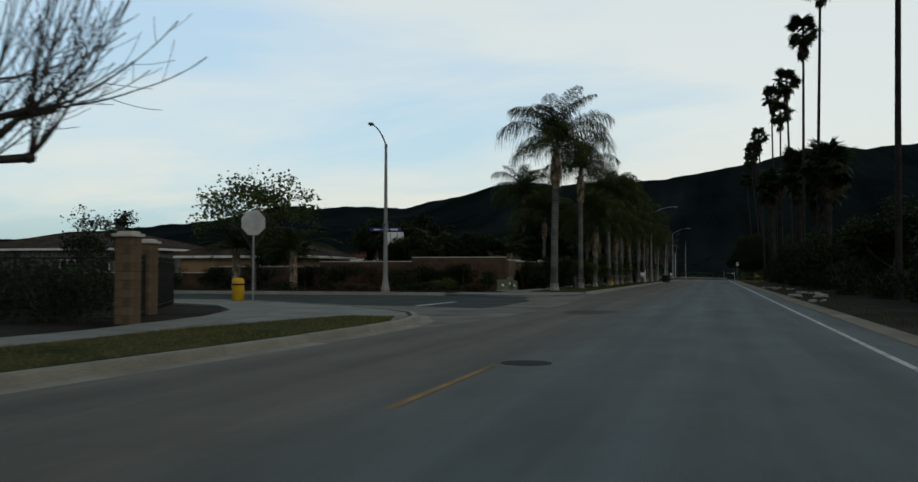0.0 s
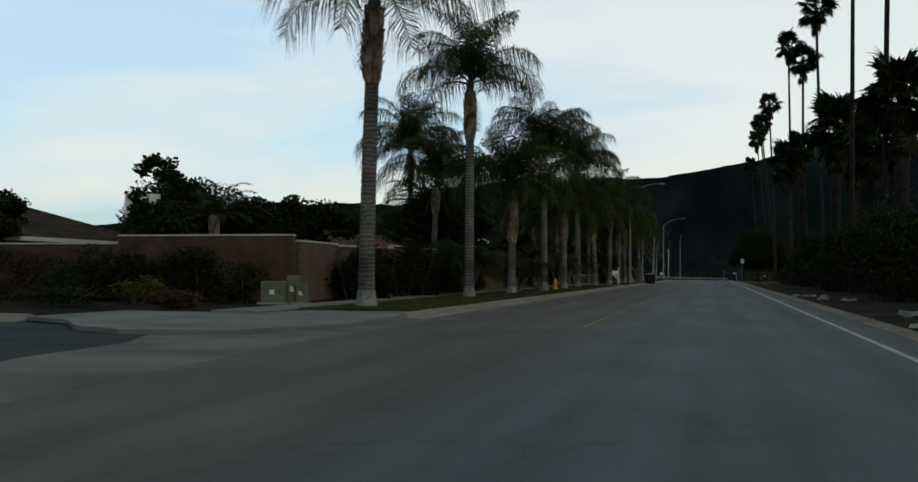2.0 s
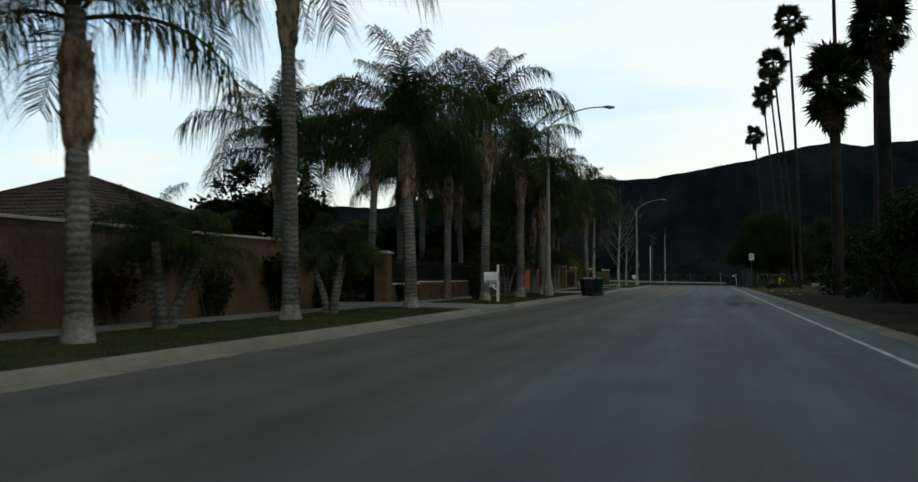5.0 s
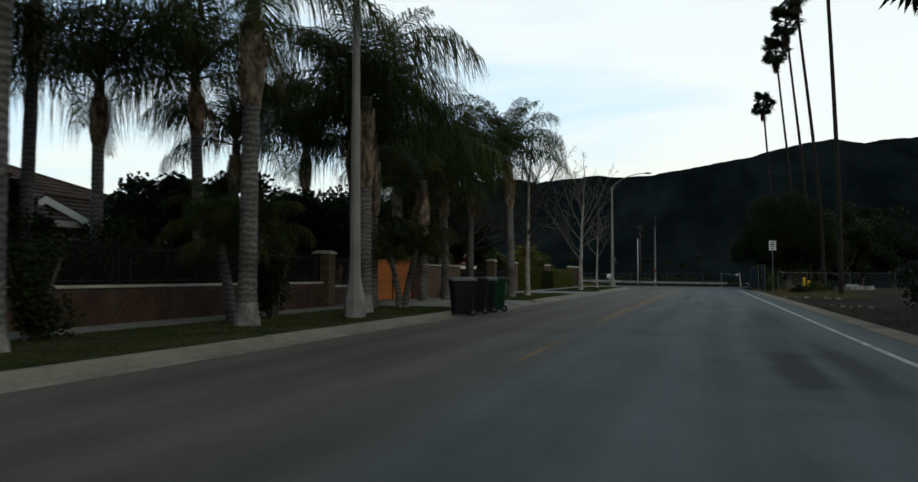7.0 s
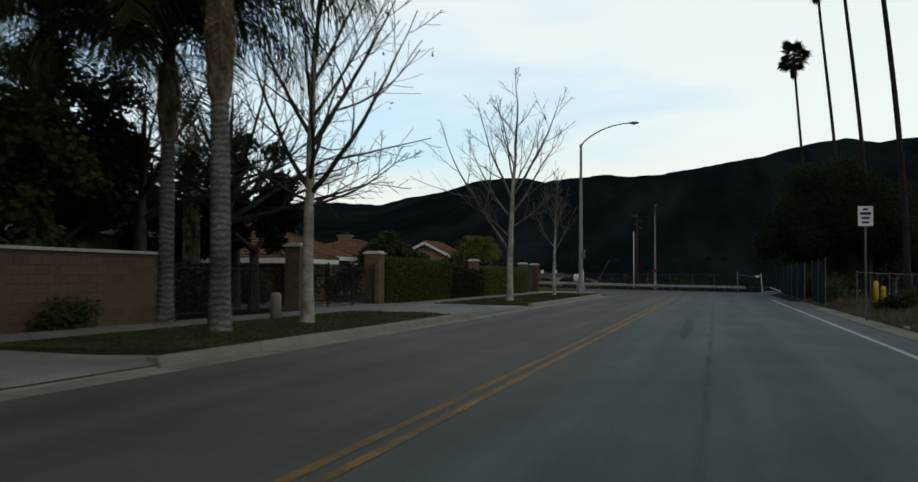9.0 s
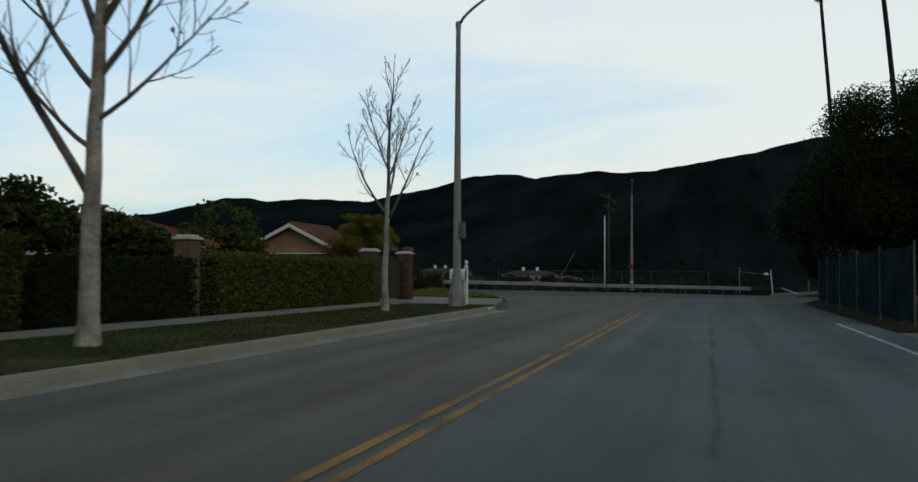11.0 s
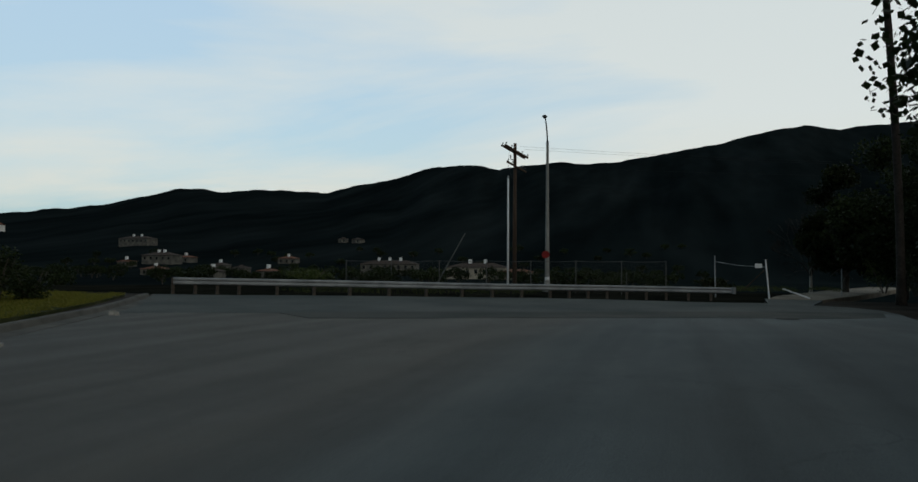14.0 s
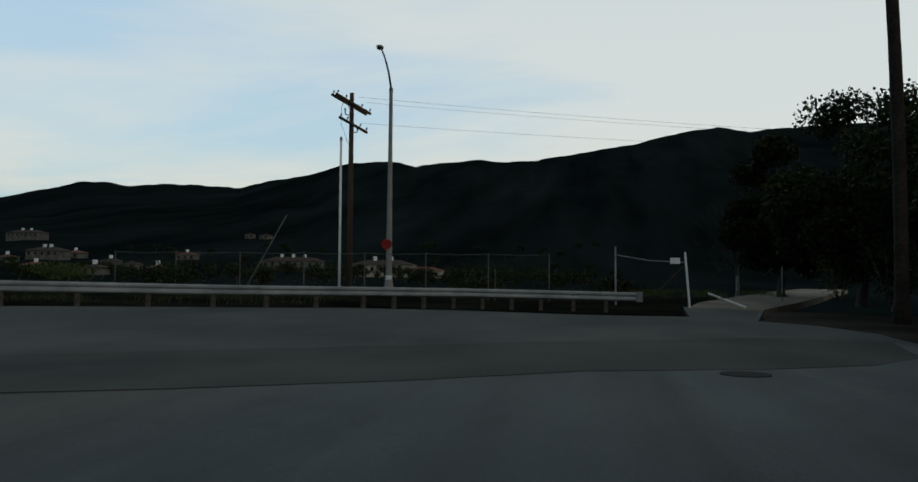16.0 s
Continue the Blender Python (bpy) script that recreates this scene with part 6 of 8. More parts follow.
def hydrant(x, y):
    h = thing("fire_hydrant", "yellow fire hydrant on the verge", "hydrant", (x, y, 0.15))
    part("barrel", Geo().lathe([(0.17, -0.05), (0.17, 0.04), (0.115, 0.06), (0.11, 0.45), (0.14, 0.47), (0.14, 0.51), (0.115, 0.54), (0.10, 0.62), (0.06, 0.68), (0.03, 0.69), (0.03, 0.75)], 14), YELLOW, h, "", True)
    for a in (20, 140, 260):
        c, s = math.cos(radians(a)), math.sin(radians(a))
        part("outlet", Geo().tube([(0.08 * c, 0.08 * s, 0.38), (0.18 * c, 0.18 * s, 0.38), (0.19 * c, 0.19 * s, 0.38), (0.23 * c, 0.23 * s, 0.38)], [0.05, 0.05, 0.065, 0.065], 10), YELLOW, h)
    return h


hydrant(-11.35, 96.7)


def wheelie_bin(x, y, turn, mat, label, lidmat=None, h=1.15):
    """A wheeled bin: tapered body with a rim, hinged domed lid, wheels, handle, label plate."""
    b = thing("wheelie_bin", label, "refuse bin", (x, y, 0.005), turn, "bins at the kerb")
    body = Geo()
    def ring(w, d, z, c=0.05):
        return [(-w + c, -d, z), (w - c, -d, z), (w, -d + c, z), (w, d - c, z), (w - c, d, z), (-w + c, d, z), (-w, d - c, z), (-w, -d + c, z)]
    rings = [ring(0.24, 0.28, 0.06), ring(0.255, 0.30, 0.12), ring(0.315, 0.37, h - 0.14), ring(0.315, 0.37, h - 0.10), ring(0.345, 0.40, h - 0.09), ring(0.345, 0.40, h - 0.03), ring(0.31, 0.36, h - 0.03)]
    vs = [p for r in rings for p in r]
    fs = [tuple(reversed(range(8)))] + [(r * 8 + i, r * 8 + (i + 1) % 8, (r + 1) * 8 + (i + 1) % 8, (r + 1) * 8 + i) for r in range(6) for i in range(8)] + [tuple(range(48, 56))]
    body.add(vs, fs)
    part("body", body, mat, b)
    lid = Geo()
    l = [ring(0.36, 0.42, h - 0.035), ring(0.36, 0.42, h), ring(0.33, 0.38, h + 0.05), ring(0.22, 0.26, h + 0.085)]
    lid.add([p for r in l for p in r], [tuple(reversed(range(8)))] + [(r * 8 + i, r * 8 + (i + 1) % 8, (r + 1) * 8 + (i + 1) % 8, (r + 1) * 8 + i) for r in range(3) for i in range(8)] + [tuple(range(24, 32))])
    part("lid", lid, lidmat or mat, b)
    part("handle", Geo().tube([(-0.25, 0.42, h - 0.06), (-0.25, 0.49, h - 0.03), (0.25, 0.49, h - 0.03), (0.25, 0.42, h - 0.06)], [0.018] * 4, 6), mat, b)
    for s in (-1, 1):
        w = part("wheel", Geo().tube([(s * 0.27, 0.30, 0.115), (s * 0.33, 0.30, 0.115)], [0.115, 0.115], 14), BLACK, b)
        part("hub", Geo().tube([(s * 0.325, 0.30, 0.115), (s * 0.337, 0.30, 0.115)], [0.05, 0.045], 10), BIN_GREY, w)
    part("axle", Geo().tube([(-0.29, 0.30, 0.115), (0.29, 0.30, 0.115)], [0.012, 0.012], 6), GALV, b)
    part("stamp", Geo().box(-0.12, 0.12, -0.372, -0.360, 0.74, 0.80), BIN_GREY, b, "pale worn stamp")
    return b


wheelie_bin(-8.50, 146.5, -62, BIN_BLACK, "dark grey wheelie bin standing in the gutter", BIN_GREY)
wheelie_bin(-8.42, 148.1, -78, BIN_BLACK, "black wheelie bin standing in the gutter")
wheelie_bin(-8.42, 149.3, -70, BIN_BLACK, "black wheelie bin with a grey lid", BIN_GREY)
wheelie_bin(-8.28, 150.4, -75, BIN_GREEN, "green wheelie bin standing in the gutter")


def utility_box(x, y, w, d, h, turn):
    u = thing("utility_box", "grey-green utility cabinet on a concrete pad", "utility cabinet", (x, y, 0.09), turn)
    part("pad", Geo().box(-w / 2 - 0.1, w / 2 + 0.1, -d / 2 - 0.1, d / 2 + 0.1, -0.1, 0.06, 0.01), CONCRETE, u)
    part("body", Geo().box(-w / 2, w / 2, -d / 2, d / 2, 0.06, h, 0.03), UTIL_GREEN, u)
    dr = part("door", Geo().box(-w / 2 + 0.05, w / 2 - 0.05, -d / 2 - 0.018, -d / 2 - 0.003, 0.12, h - 0.1, 0.004), UTIL_GREEN, u)
    part("notice", Geo().box(-0.08, 0.08, -d / 2 - 0.022, -d / 2 - 0.018, h * 0.42, h * 0.62), WHITE, dr, "pale paper notice")
    part("latch", Geo().box(w / 2 - 0.16, w / 2 - 0.12, -d / 2 - 0.04, -d / 2 - 0.018, h * 0.5, h * 0.62), IRON, dr)
    return u


utility_box(-15.75, 63.6, 0.80, 0.7, 0.80, 15)
utility_box(-15.35, 64.3, 0.42, 0.4, 1.0, 15)
utility_box(-14.98, 64.2, 0.40, 0.38, 0.72, 15)
k = thing("service_post", "short round grey service post by the sidewalk", "bollard", (-12.55, 172.2, 0.15))
part("post", Geo().lathe([(0.15, -0.1), (0.145, 0.62), (0.12, 0.68), (0.02, 0.70)], 12), CONCRETE, k, "", True)


def hoop(x, y, turn):
    """Basketball board on a pole behind the wall."""
    h = thing("basketball_hoop", "white basketball backboard on a dark pole", "basketball hoop", (x, y, 0.35), turn)
    part("pole", Geo().tube([(0, 0.9, -0.4), (0, 0.9, 3.0), (0, 0.5, 3.9)], [0.06, 0.06, 0.05], 8), BLACK, h)
    bd = part("board", Geo().box(-0.85, 0.85, -0.02, 0.02, 3.35, 4.55, 0.006), WHITE, h)
    part("markings", Geo().box(-0.32, -0.27, -0.027, -0.020, 3.5, 4.5).box(0.27, 0.32, -0.027, -0.020, 3.5, 4.5).box(-0.85, 0.85, -0.027, -0.020, 3.35, 3.40), BLACK, bd)
    part("ring", Geo().tube([(0.23 * math.cos(a), -0.30 + 0.23 * math.sin(a), 3.55) for a in [i * 0.5236 for i in range(13)]], [0.012] * 13, 5, False), IRON, bd)
    part("bracket", Geo().box(-0.05, 0.05, -0.08, 0.9, 3.8, 3.9), BLACK, h)
    return h


hoop(-27.5, 73.0, 14)


# ---- guard rail, poles and fence at the road's end ----
RAIL = [(-23.0, 255.6), (-20.6, 257.3), (-16.2, 260.2), (-11.6, 264.4), (-7.5, 267.9), (-4.6, 269.9), (-1.4, 270.4), (2.2, 270.6)]


def guard_rail():
    gr = thing("guard_rail", "galvanised W-beam guard rail on steel posts", "guard rail", (0, 0, 0))
    prof = [(0.0, 0.42), (0.05, 0.46), (0.05, 0.52), (0.0, 0.575), (0.0, 0.585), (0.05, 0.64), (0.05, 0.70), (0.0, 0.74)]
    pts = []
    for (xa, ya), (xb, yb) in zip(RAIL, RAIL[1:]):
        for i in range(3):
            pts.append((lerp(xa, xb, i / 3), lerp(ya, yb, i / 3)))
    pts.append(RAIL[-1])
    for i, ((xa, ya), (xb, yb)) in enumerate(zip(pts, pts[1:])):
        dx, dy = xb - xa, yb - ya
        L = math.hypot(dx, dy)
        nx, ny = dy / L, -dx / L
        g = Geo()
        n = len(prof)
        o = 0.004 * (i % 2)
        g.add([(x + nx * (d + o + t), y + ny * (d + o + t), z + end_fall(x, y)) for x, y in ((xa, ya), (xb + dx / L * 0.12, yb + dy / L * 0.12)) for t in (0, -0.006) for d, z in prof],
              [(k, k + 1, 2 * n + k + 1, 2 * n + k) for k in range(n - 1)] + [(3 * n + k, 3 * n + k + 1, n + k + 1, n + k) for k in range(n - 1)] + [(0, 2 * n, 3 * n, n), (n - 1, 2 * n - 1, 4 * n - 1, 3 * n - 1)])
        part("beam", g, GALV, gr)
        a = math.degrees(math.atan2(dy, dx))
        part("post", Geo().box(-0.07, 0.07, 0.03, 0.17, -0.5, 0.72), BARK, gr, "", False, pose(xa, ya, end_fall(xa, ya), 0, 0, a))
        part("spacer", Geo().box(-0.06, 0.06, -0.004, 0.028, 0.44, 0.72), BARK, gr, "", False, pose(xa, ya, end_fall(xa, ya), 0, 0, a))
    x, y = RAIL[-1]
    part("end_cap", Geo().tube([(x, y, 0.40 + end_fall(x, y)), (x, y, 0.76 + end_fall(x, y))], [0.12, 0.12], 10), GALV, gr)
    return gr


guard_rail()

up = thing("utility_pole", "brown wooden utility pole with slanting double crossarms", "utility pole", (-12.05, 283.0, -0.75), 58)
part("pole", Geo().tube([(0, 0, -0.3), (0, 0, 5), (0.02, 0, 10.95)], [0.17, 0.145, 0.11], 10), WOOD_POLE, up, "", True)
for z, w, sides in ((10.35, 1.30, (-1, 1)), (9.25, 1.05, (-1,))):
    for sd in sides:
        tilt = Matrix.Translation((0, sd * 0.16, z)) @ pose(0, 0, 0, 0, 16, 0)
        arm_ = part("crossarm", Geo().box(-w, w, -0.05, 0.05, -0.06, 0.06, 0.008), WOOD_POLE, up, "", False, tilt)
        for x in (-w + 0.1, -w * 0.45, w * 0.45, w - 0.1):
            part("insulator", Geo().lathe([(0.02, 0.06), (0.02, 0.12), (0.05, 0.14), (0.035, 0.20), (0.045, 0.23), (0.015, 0.27)], 8, (x, 0, 0)), GLASS_DARK, arm_)
part("brace", Geo().tube([(-0.7, -0.2, 10.5), (0, -0.13, 9.8)], [0.015, 0.015], 5), GALV, up)
for sx, zz in ((-1, 9.75), (1, 8.9)):
    part("cutout_switch", Geo().tube([(0, 0, zz), (sx * 0.42, 0, zz + 0.02), (sx * 0.46, 0, zz + 0.32)], [0.03, 0.03, 0.05], 6), BLACK, up)
part("drop_wire", Geo().tube([(-0.6, -0.2, 10.6), (-0.98, -0.3, 10.1), (-1.0, -0.3, 9.2), (-0.55, -0.25, 8.4), (-0.32, -0.2, 8.1)], [0.012] * 5, 4), BLACK, up)
cp = thing("riser_pole", "thin white conduit pole beside the utility pole", "pole", (-12.42, 282.4, -0.75))
part("pole", Geo().tube([(0, 0, -0.3), (0, 0, 4), (0, 0, 8.42)], [0.075, 0.07, 0.06], 8), WHITE, cp, "", True)
part("cap", Geo().lathe([(0.075, 8.37), (0.075, 8.5), (0.02, 8.58)], 8), GALV, cp)
lp = thing("leaning_pole", "thin leaning pale pole past the rail", "pole", (-18.5, 284.5, -0.6))
part("pole", Geo().tube([(0, 0, 0), (0.56, 0, 1.0), (1.35, 0, 2.4), (2.49, 0, 4.42)], [0.055, 0.05, 0.045, 0.035], 7), STEEL_DULL, lp, "", True)
for i, (z, dy) in enumerate(((9.9, 0), (9.9, 1.6), (8.6, 0.4))):
    w = thing("overhead_wire", "thin overhead wire strung from the utility pole", "wire", (0, 0, 0), 0, "overhead wires")
    pts = []
    for k in range(25):
        u = k / 24
        pts.append((lerp(-11.6, 95, u), lerp(282.6 + dy, 330, u), lerp(z, 14.5, u) - 4.2 * 4 * u * (1 - u) * 0.5))
    part("wire", Geo().tube(pts, [0.006] * 25, 4, False), BLACK, w)
rs = thing("small_red_sign", "small round red sign on the lamp pole", "sign", (-9.42, 280.0, 2.2), 5)
part("plate", Geo().tube([(0, -0.02, 0), (0, 0.0, 0)], [0.26, 0.26], 14), RED, rs)


def chain_fence(pts, label="chain-link fence on thin steel posts", h=2.3, z=-0.35, sparse=False):
    """Steel posts and rails with a thin open wire net."""
    f = thing("chain_link_fence", label, "fence", (0, 0, 0))
    for x, y in pts:
        part("post", Geo().tube([(x, y, z - 0.2), (x, y, z + h)], [0.030, 0.026], 7), STEEL_DULL, f)
    for (xa, ya), (xb, yb) in zip(pts, pts[1:]):
        part("top_rail", Geo().tube([(xa, ya, z + h - 0.06), (lerp(xa, xb, .5), lerp(ya, yb, .5), z + h - 0.10), (xb, yb, z + h - 0.06)], [0.016] * 3, 6), STEEL_DULL, f)
        g = Geo()
        L = math.hypot(xb - xa, yb - ya)
        n = max(2, int(L / 0.22))
        m = int((h - 0.1) / 0.22)
        for i in range(-m, n):
            for s in (1, -1):
                a0, a1 = (i, i + m) if s == 1 else (i + m, i)
                z0, z1 = z, z + h - 0.1
                lo, hi = min(a0, a1), max(a0, a1)
                c0, c1 = max(0, lo), min(n, hi)
                if c1 <= c0:
                    continue
                def at(k):
                    zz = z0 + (z1 - z0) * ((k - a0) / (a1 - a0))
                    return (lerp(xa, xb, k / n), lerp(ya, yb, k / n), zz)
                p, q = at(c0), at(c1)
                w = 0.0022
                g.add([(p[0], p[1], p[2] - w), (q[0], q[1], q[2] - w), (q[0], q[1], q[2] + w), (p[0], p[1], p[2] + w)], [(0, 1, 2, 3)])
        tagged(part("wire_net", g, STEEL_DULL, f), "", "", "", "stuff")
    return f


chain_fence([(-24, 281.0), (-20.4, 280.4), (-16.77, 279.8), (-13.36, 279.4), (-10.3, 279.2), (-7.28, 279), (-4.31, 279), (-1.48, 279)], h=2.35, z=-0.55)
sp = thing("short_fence_post", "short thin steel fence post", "post", (-4.0, 279.1, -0.55))
part("post", Geo().tube([(0, 0, -0.2), (0, 0, 1.6)], [0.028, 0.024], 7), STEEL_DULL, sp)
cf = thing("gate_posts", "two pale steel gate posts with a sagging rail and small plate", "gate", (0, 0, 0))
part("post", Geo().tube([(1.55, 277.9, -0.8), (1.51, 277.9, 2.12)], [0.045, 0.04], 8), GALV, cf)
part("post", Geo().tube([(4.58, 275.9, -0.7), (4.36, 275.9, 1.86)], [0.05, 0.045], 8), WHITE, cf)
part("rail", Geo().tube([(1.51, 277.9, 1.75), (2.9, 276.9, 1.50), (4.40, 275.9, 1.42)], [0.022] * 3, 6), GALV, cf)
part("plate", Geo().box(3.75, 4.15, 275.86, 275.88, 1.36, 1.62), WHITE, cf, "small pale notice plate")
part("brace", Geo().tube([(4.30, 275.9, 1.25), (3.2, 276.4, 0.1), (2.5, 276.8, -0.1)], [0.03] * 3, 6), WOOD_POLE, cf)
fp = thing("fallen_post", "pale post lying by the dirt track", "post", (5.4, 276.6, -0.5))
part("post", Geo().tube([(0, 0, 0.62), (1.5, -0.4, 0.06)], [0.045, 0.045], 7), WHITE, fp)
fp = thing("marker_post", "thin pale post beside the dirt track", "post", (10.3, 286.0, -0.65))
part("post", Geo().tube([(0, 0, -0.2), (0, 0, 2.0)], [0.04, 0.035], 7), GALV, fp)

# screened fence on the field side
sf = thing("screened_fence", "chain-link fence hung with a torn faded dark screen", "fence", (0, 0, 0))
SP = [(3.55, 195.0), (3.6, 198.6), (3.7, 202.6), (3.7, 207), (3.7, 212), (3.75, 217), (3.8, 222), (3.9, 227), (4.0, 231.5)]
for x, y in SP:
    part("post", Geo().tube([(x, y, -0.2), (x, y, 2.25)], [0.03, 0.026], 7), STEEL_DULL, sf)
for i, ((xa, ya), (xb, yb)) in enumerate(zip(SP, SP[1:])):
    if i == 2:
        continue
    g = Geo()
    n = 10
    lo = [(lerp(xa, xb, k / n) + 0.06 * noise.noise((k * 0.9, i, 0)), lerp(ya, yb, k / n), 0.1 + 0.12 * noise.noise((k * 0.7, i, 3))) for k in range(n + 1)]
    mi = [(lerp(xa, xb, k / n) + 0.10 * noise.noise((k * 0.6, i, 7)), lerp(ya, yb, k / n), 1.1) for k in range(n + 1)]
    hi = [(lerp(xa, xb, k / n) + 0.03 * noise.noise((k * 0.9, i, 5)), lerp(ya, yb, k / n), 2.12 + 0.10 * noise.noise((k * 0.8, i, 9))) for k in range(n + 1)]
    g.add(lo + mi + hi, [(k, k + 1, n + 2 + k, n + 1 + k) for k in range(n)] + [(n + 1 + k, n + 2 + k, 2 * n + 3 + k, 2 * n + 2 + k) for k in range(n)])
    part("screen", g, TARP, sf, "torn faded screen cloth")
chain_fence([(4.2, 190), (5.6, 196), (7.4, 202), (9.6, 208), (12.5, 214), (18, 222), (26, 230)], "low chain-link fence round the field", 1.8, -0.15)
for i, (x, y) in enumerate(((7.8, 208.8), (8.25, 209.1))):
    yb = thing("yellow_post", "short bright yellow steel post in the field", "bollard", (x, y, -0.1), 0, "yellow posts in the field")
    part("post", Geo().lathe([(0.14, -0.1), (0.14, 1.15 - 0.3 * i), (0.10, 1.25 - 0.3 * i), (0.02, 1.28 - 0.3 * i)], 12), YELLOW, yb, "", True)


def rubble(x, y, n, spread, size, label, seed, flat=0.35):
    r = random.Random(seed)
    t = thing("rubble_pile", label, "rubble", (x, y, -0.03))
    for i in range(n):
        g = Geo()
        k = r.randint(5, 7)
        w = size * r.uniform(0.5, 1.2)
        pts = [(w * r.uniform(0.7, 1.1) * math.cos(6.283 * j / k), w * r.uniform(0.6, 1.0) * math.sin(6.283 * j / k)) for j in range(k)]
        g.add([(px, py, -0.03) for px, py in pts] + [(px * 0.85, py * 0.85, w * flat * r.uniform(0.7, 1.3)) for px, py in pts], [tuple(range(k, 2 * k))] + [(j, (j + 1) % k, k + (j + 1) % k, k + j) for j in range(k)])
        part("chunk", g, RUBBLE, t, "", False, pose(r.uniform(-spread, spread) * 0.6, r.uniform(-spread, spread), 0.02, r.uniform(-12, 12), r.uniform(-12, 12), r.uniform(0, 360)))
    return t


rubble(4.5, 57, 7, 1.6, 0.42, "broken pale concrete slabs lying on the earth", 3, 0.25)
rubble(5.4, 66, 5, 1.2, 0.40, "broken pale concrete slabs lying on the earth", 4, 0.25)
rubble(4.2, 46, 4, 0.9, 0.22, "small pale rubble on the earth", 5)
rubble(4.4, 92, 4, 1.3, 0.25, "small pale rubble on the earth", 6)
rubble(5.2, 84, 3, 1.3, 0.35, "broken pale concrete slabs lying on the earth", 16, 0.3)
rubble(13.5, 214, 14, 2.2, 0.55, "heap of pale broken concrete in the field", 8, 0.7)
rubble(5.0, 176, 6, 2.2, 0.18, "scattered small stones at the field edge", 9)
rubble(4.6, 160, 5, 3.0, 0.16, "scattered small stones at the field edge", 10)
for x, y, s in ((-11.6, 230.6, 1), (-15.6, 240.2, 2)):
    rubble(x, y, 2, 0.25, 0.16, "loose stones in the gutter at the bend", 20 + s, 0.6)

# ---- palms along the verge ----
for x, y, h, b, sz, fr in ((-11.65, 61.9, 10.3, 2.3, 1.12, 21), (-11.55, 74.4, 9.9, 2.0, 1.0, 19), (-11.4, 82.7, 5.7, 2.2, 1.05, 20), (-11.0, 90.4, 8.8, 1.9, 1.05, 20), (-11.25, 99.8, 5.8, 1.7, 1.0, 18), (-11.5, 108.6, 10.0, 2.0, 1.08, 20),
                           (-11.3, 118.2, 6.6, 1.8, 1.0, 18), (-11.2, 129.3, 8.8, 2.4, 1.05, 20), (-11.0, 136.9, 7.8, 1.9, 1.05, 20), (-11.1, 144.6, 6.8, 2.1, 1.0, 20), (-11.1, 166.8, 7.8, 2.2, 1.0, 17)):
    queen_palm(x, y, h, boots=b, size=sz * 1.05, fronds=fr + (5 if 78 < y < 122 else (-2 if y > 125 else 1)), turn=rng.uniform(0, 360), r=0.26 if y < 62 else 0.215, base_paint=0.0 if 165 < y < 170 else rng.uniform(0.40, 0.55))
for x, y, h, b, sz in ((-13.6, 131.2, 6.8, 1.9, 1.1), (-12.6, 149.4, 6.0, 1.8, 1.0), (-13.75, 150.6, 7.2, 1.6, 1.0), (-13.25, 157.7, 5.6, 2.4, 1.05), (-12.85, 160.0, 6.3, 1.6, 1.0), (-14.0, 169.3, 6.9, 1.6, 1.2), (-16.6, 167.6, 7.4, 1.4, 1.15), (-17.2, 134.5, 6.6, 1.2, 1.05), (-20.5, 129.0, 6.8, 1.0, 1.05), (-16.6, 128.2, 7.4, 1.2, 1.05), (-16.2, 143.6, 7.6, 1.2, 1.1),
                       (-18.0, 141.0, 7.0, 1.2, 1.0), (-17.8, 148.5, 6.3, 1.2, 1.0), (-18.5, 156.5, 7.2, 1.2, 1.0), (-17.0, 119.0, 6.2, 1.2, 1.0), (-16.5, 163.5, 6.0, 1.2, 0.9), (-19.3, 89.4, 9.2, 1.4, 1.05), (-16.8, 86.0, 6.8, 1.4, 1.0), (-17.6, 137.6, 8.8, 1.4, 1.1)):
    queen_palm(x, y, h, 0.1, boots=b, size=sz, turn=rng.uniform(0, 360), label="feathery palm behind the block wall" if x < -14.9 else "feathery palm beside the sidewalk", fronds=24 if 167 < y < 170 else (16 if y > 118 else 22), dead=2)

# low arching date palms behind the wall
ARCH = [frond_mesh("frond", 3.6, 62, 95, 0.42, 50, 31, FROND, 0.25), frond_mesh("frond", 3.8, 35, 80, 0.44, 50, 32, FROND, 0.25), frond_mesh("frond", 3.4, 12, 60, 0.42, 46, 33, FROND, 0.25)]


def date_palm(x, y, h, size, label="low date palm with stiff arching fronds", n=26):
    p = thing("date_palm", label, "palm tree", (x, y, 0.08), rng.uniform(0, 360), "date palms behind the wall")
    part("trunk", trunk_geo(h, 0.30, 0.26, 0.14, (0, 0), 0, 12, 0.10), PALM_BOOT, p)
    for i in range(n):
        u = i / n
        part("frond", ARCH[min(2, int(u * 3))], FROND, p, "", False, Matrix.Translation((0, 0, h - 0.2)) @ pose(0, 0, 0, rng.uniform(-12, 12), rng.uniform(-8, 8), i * 137.5) @ Matrix.Scale(size * rng.uniform(0.88, 1.1), 4))
    return p


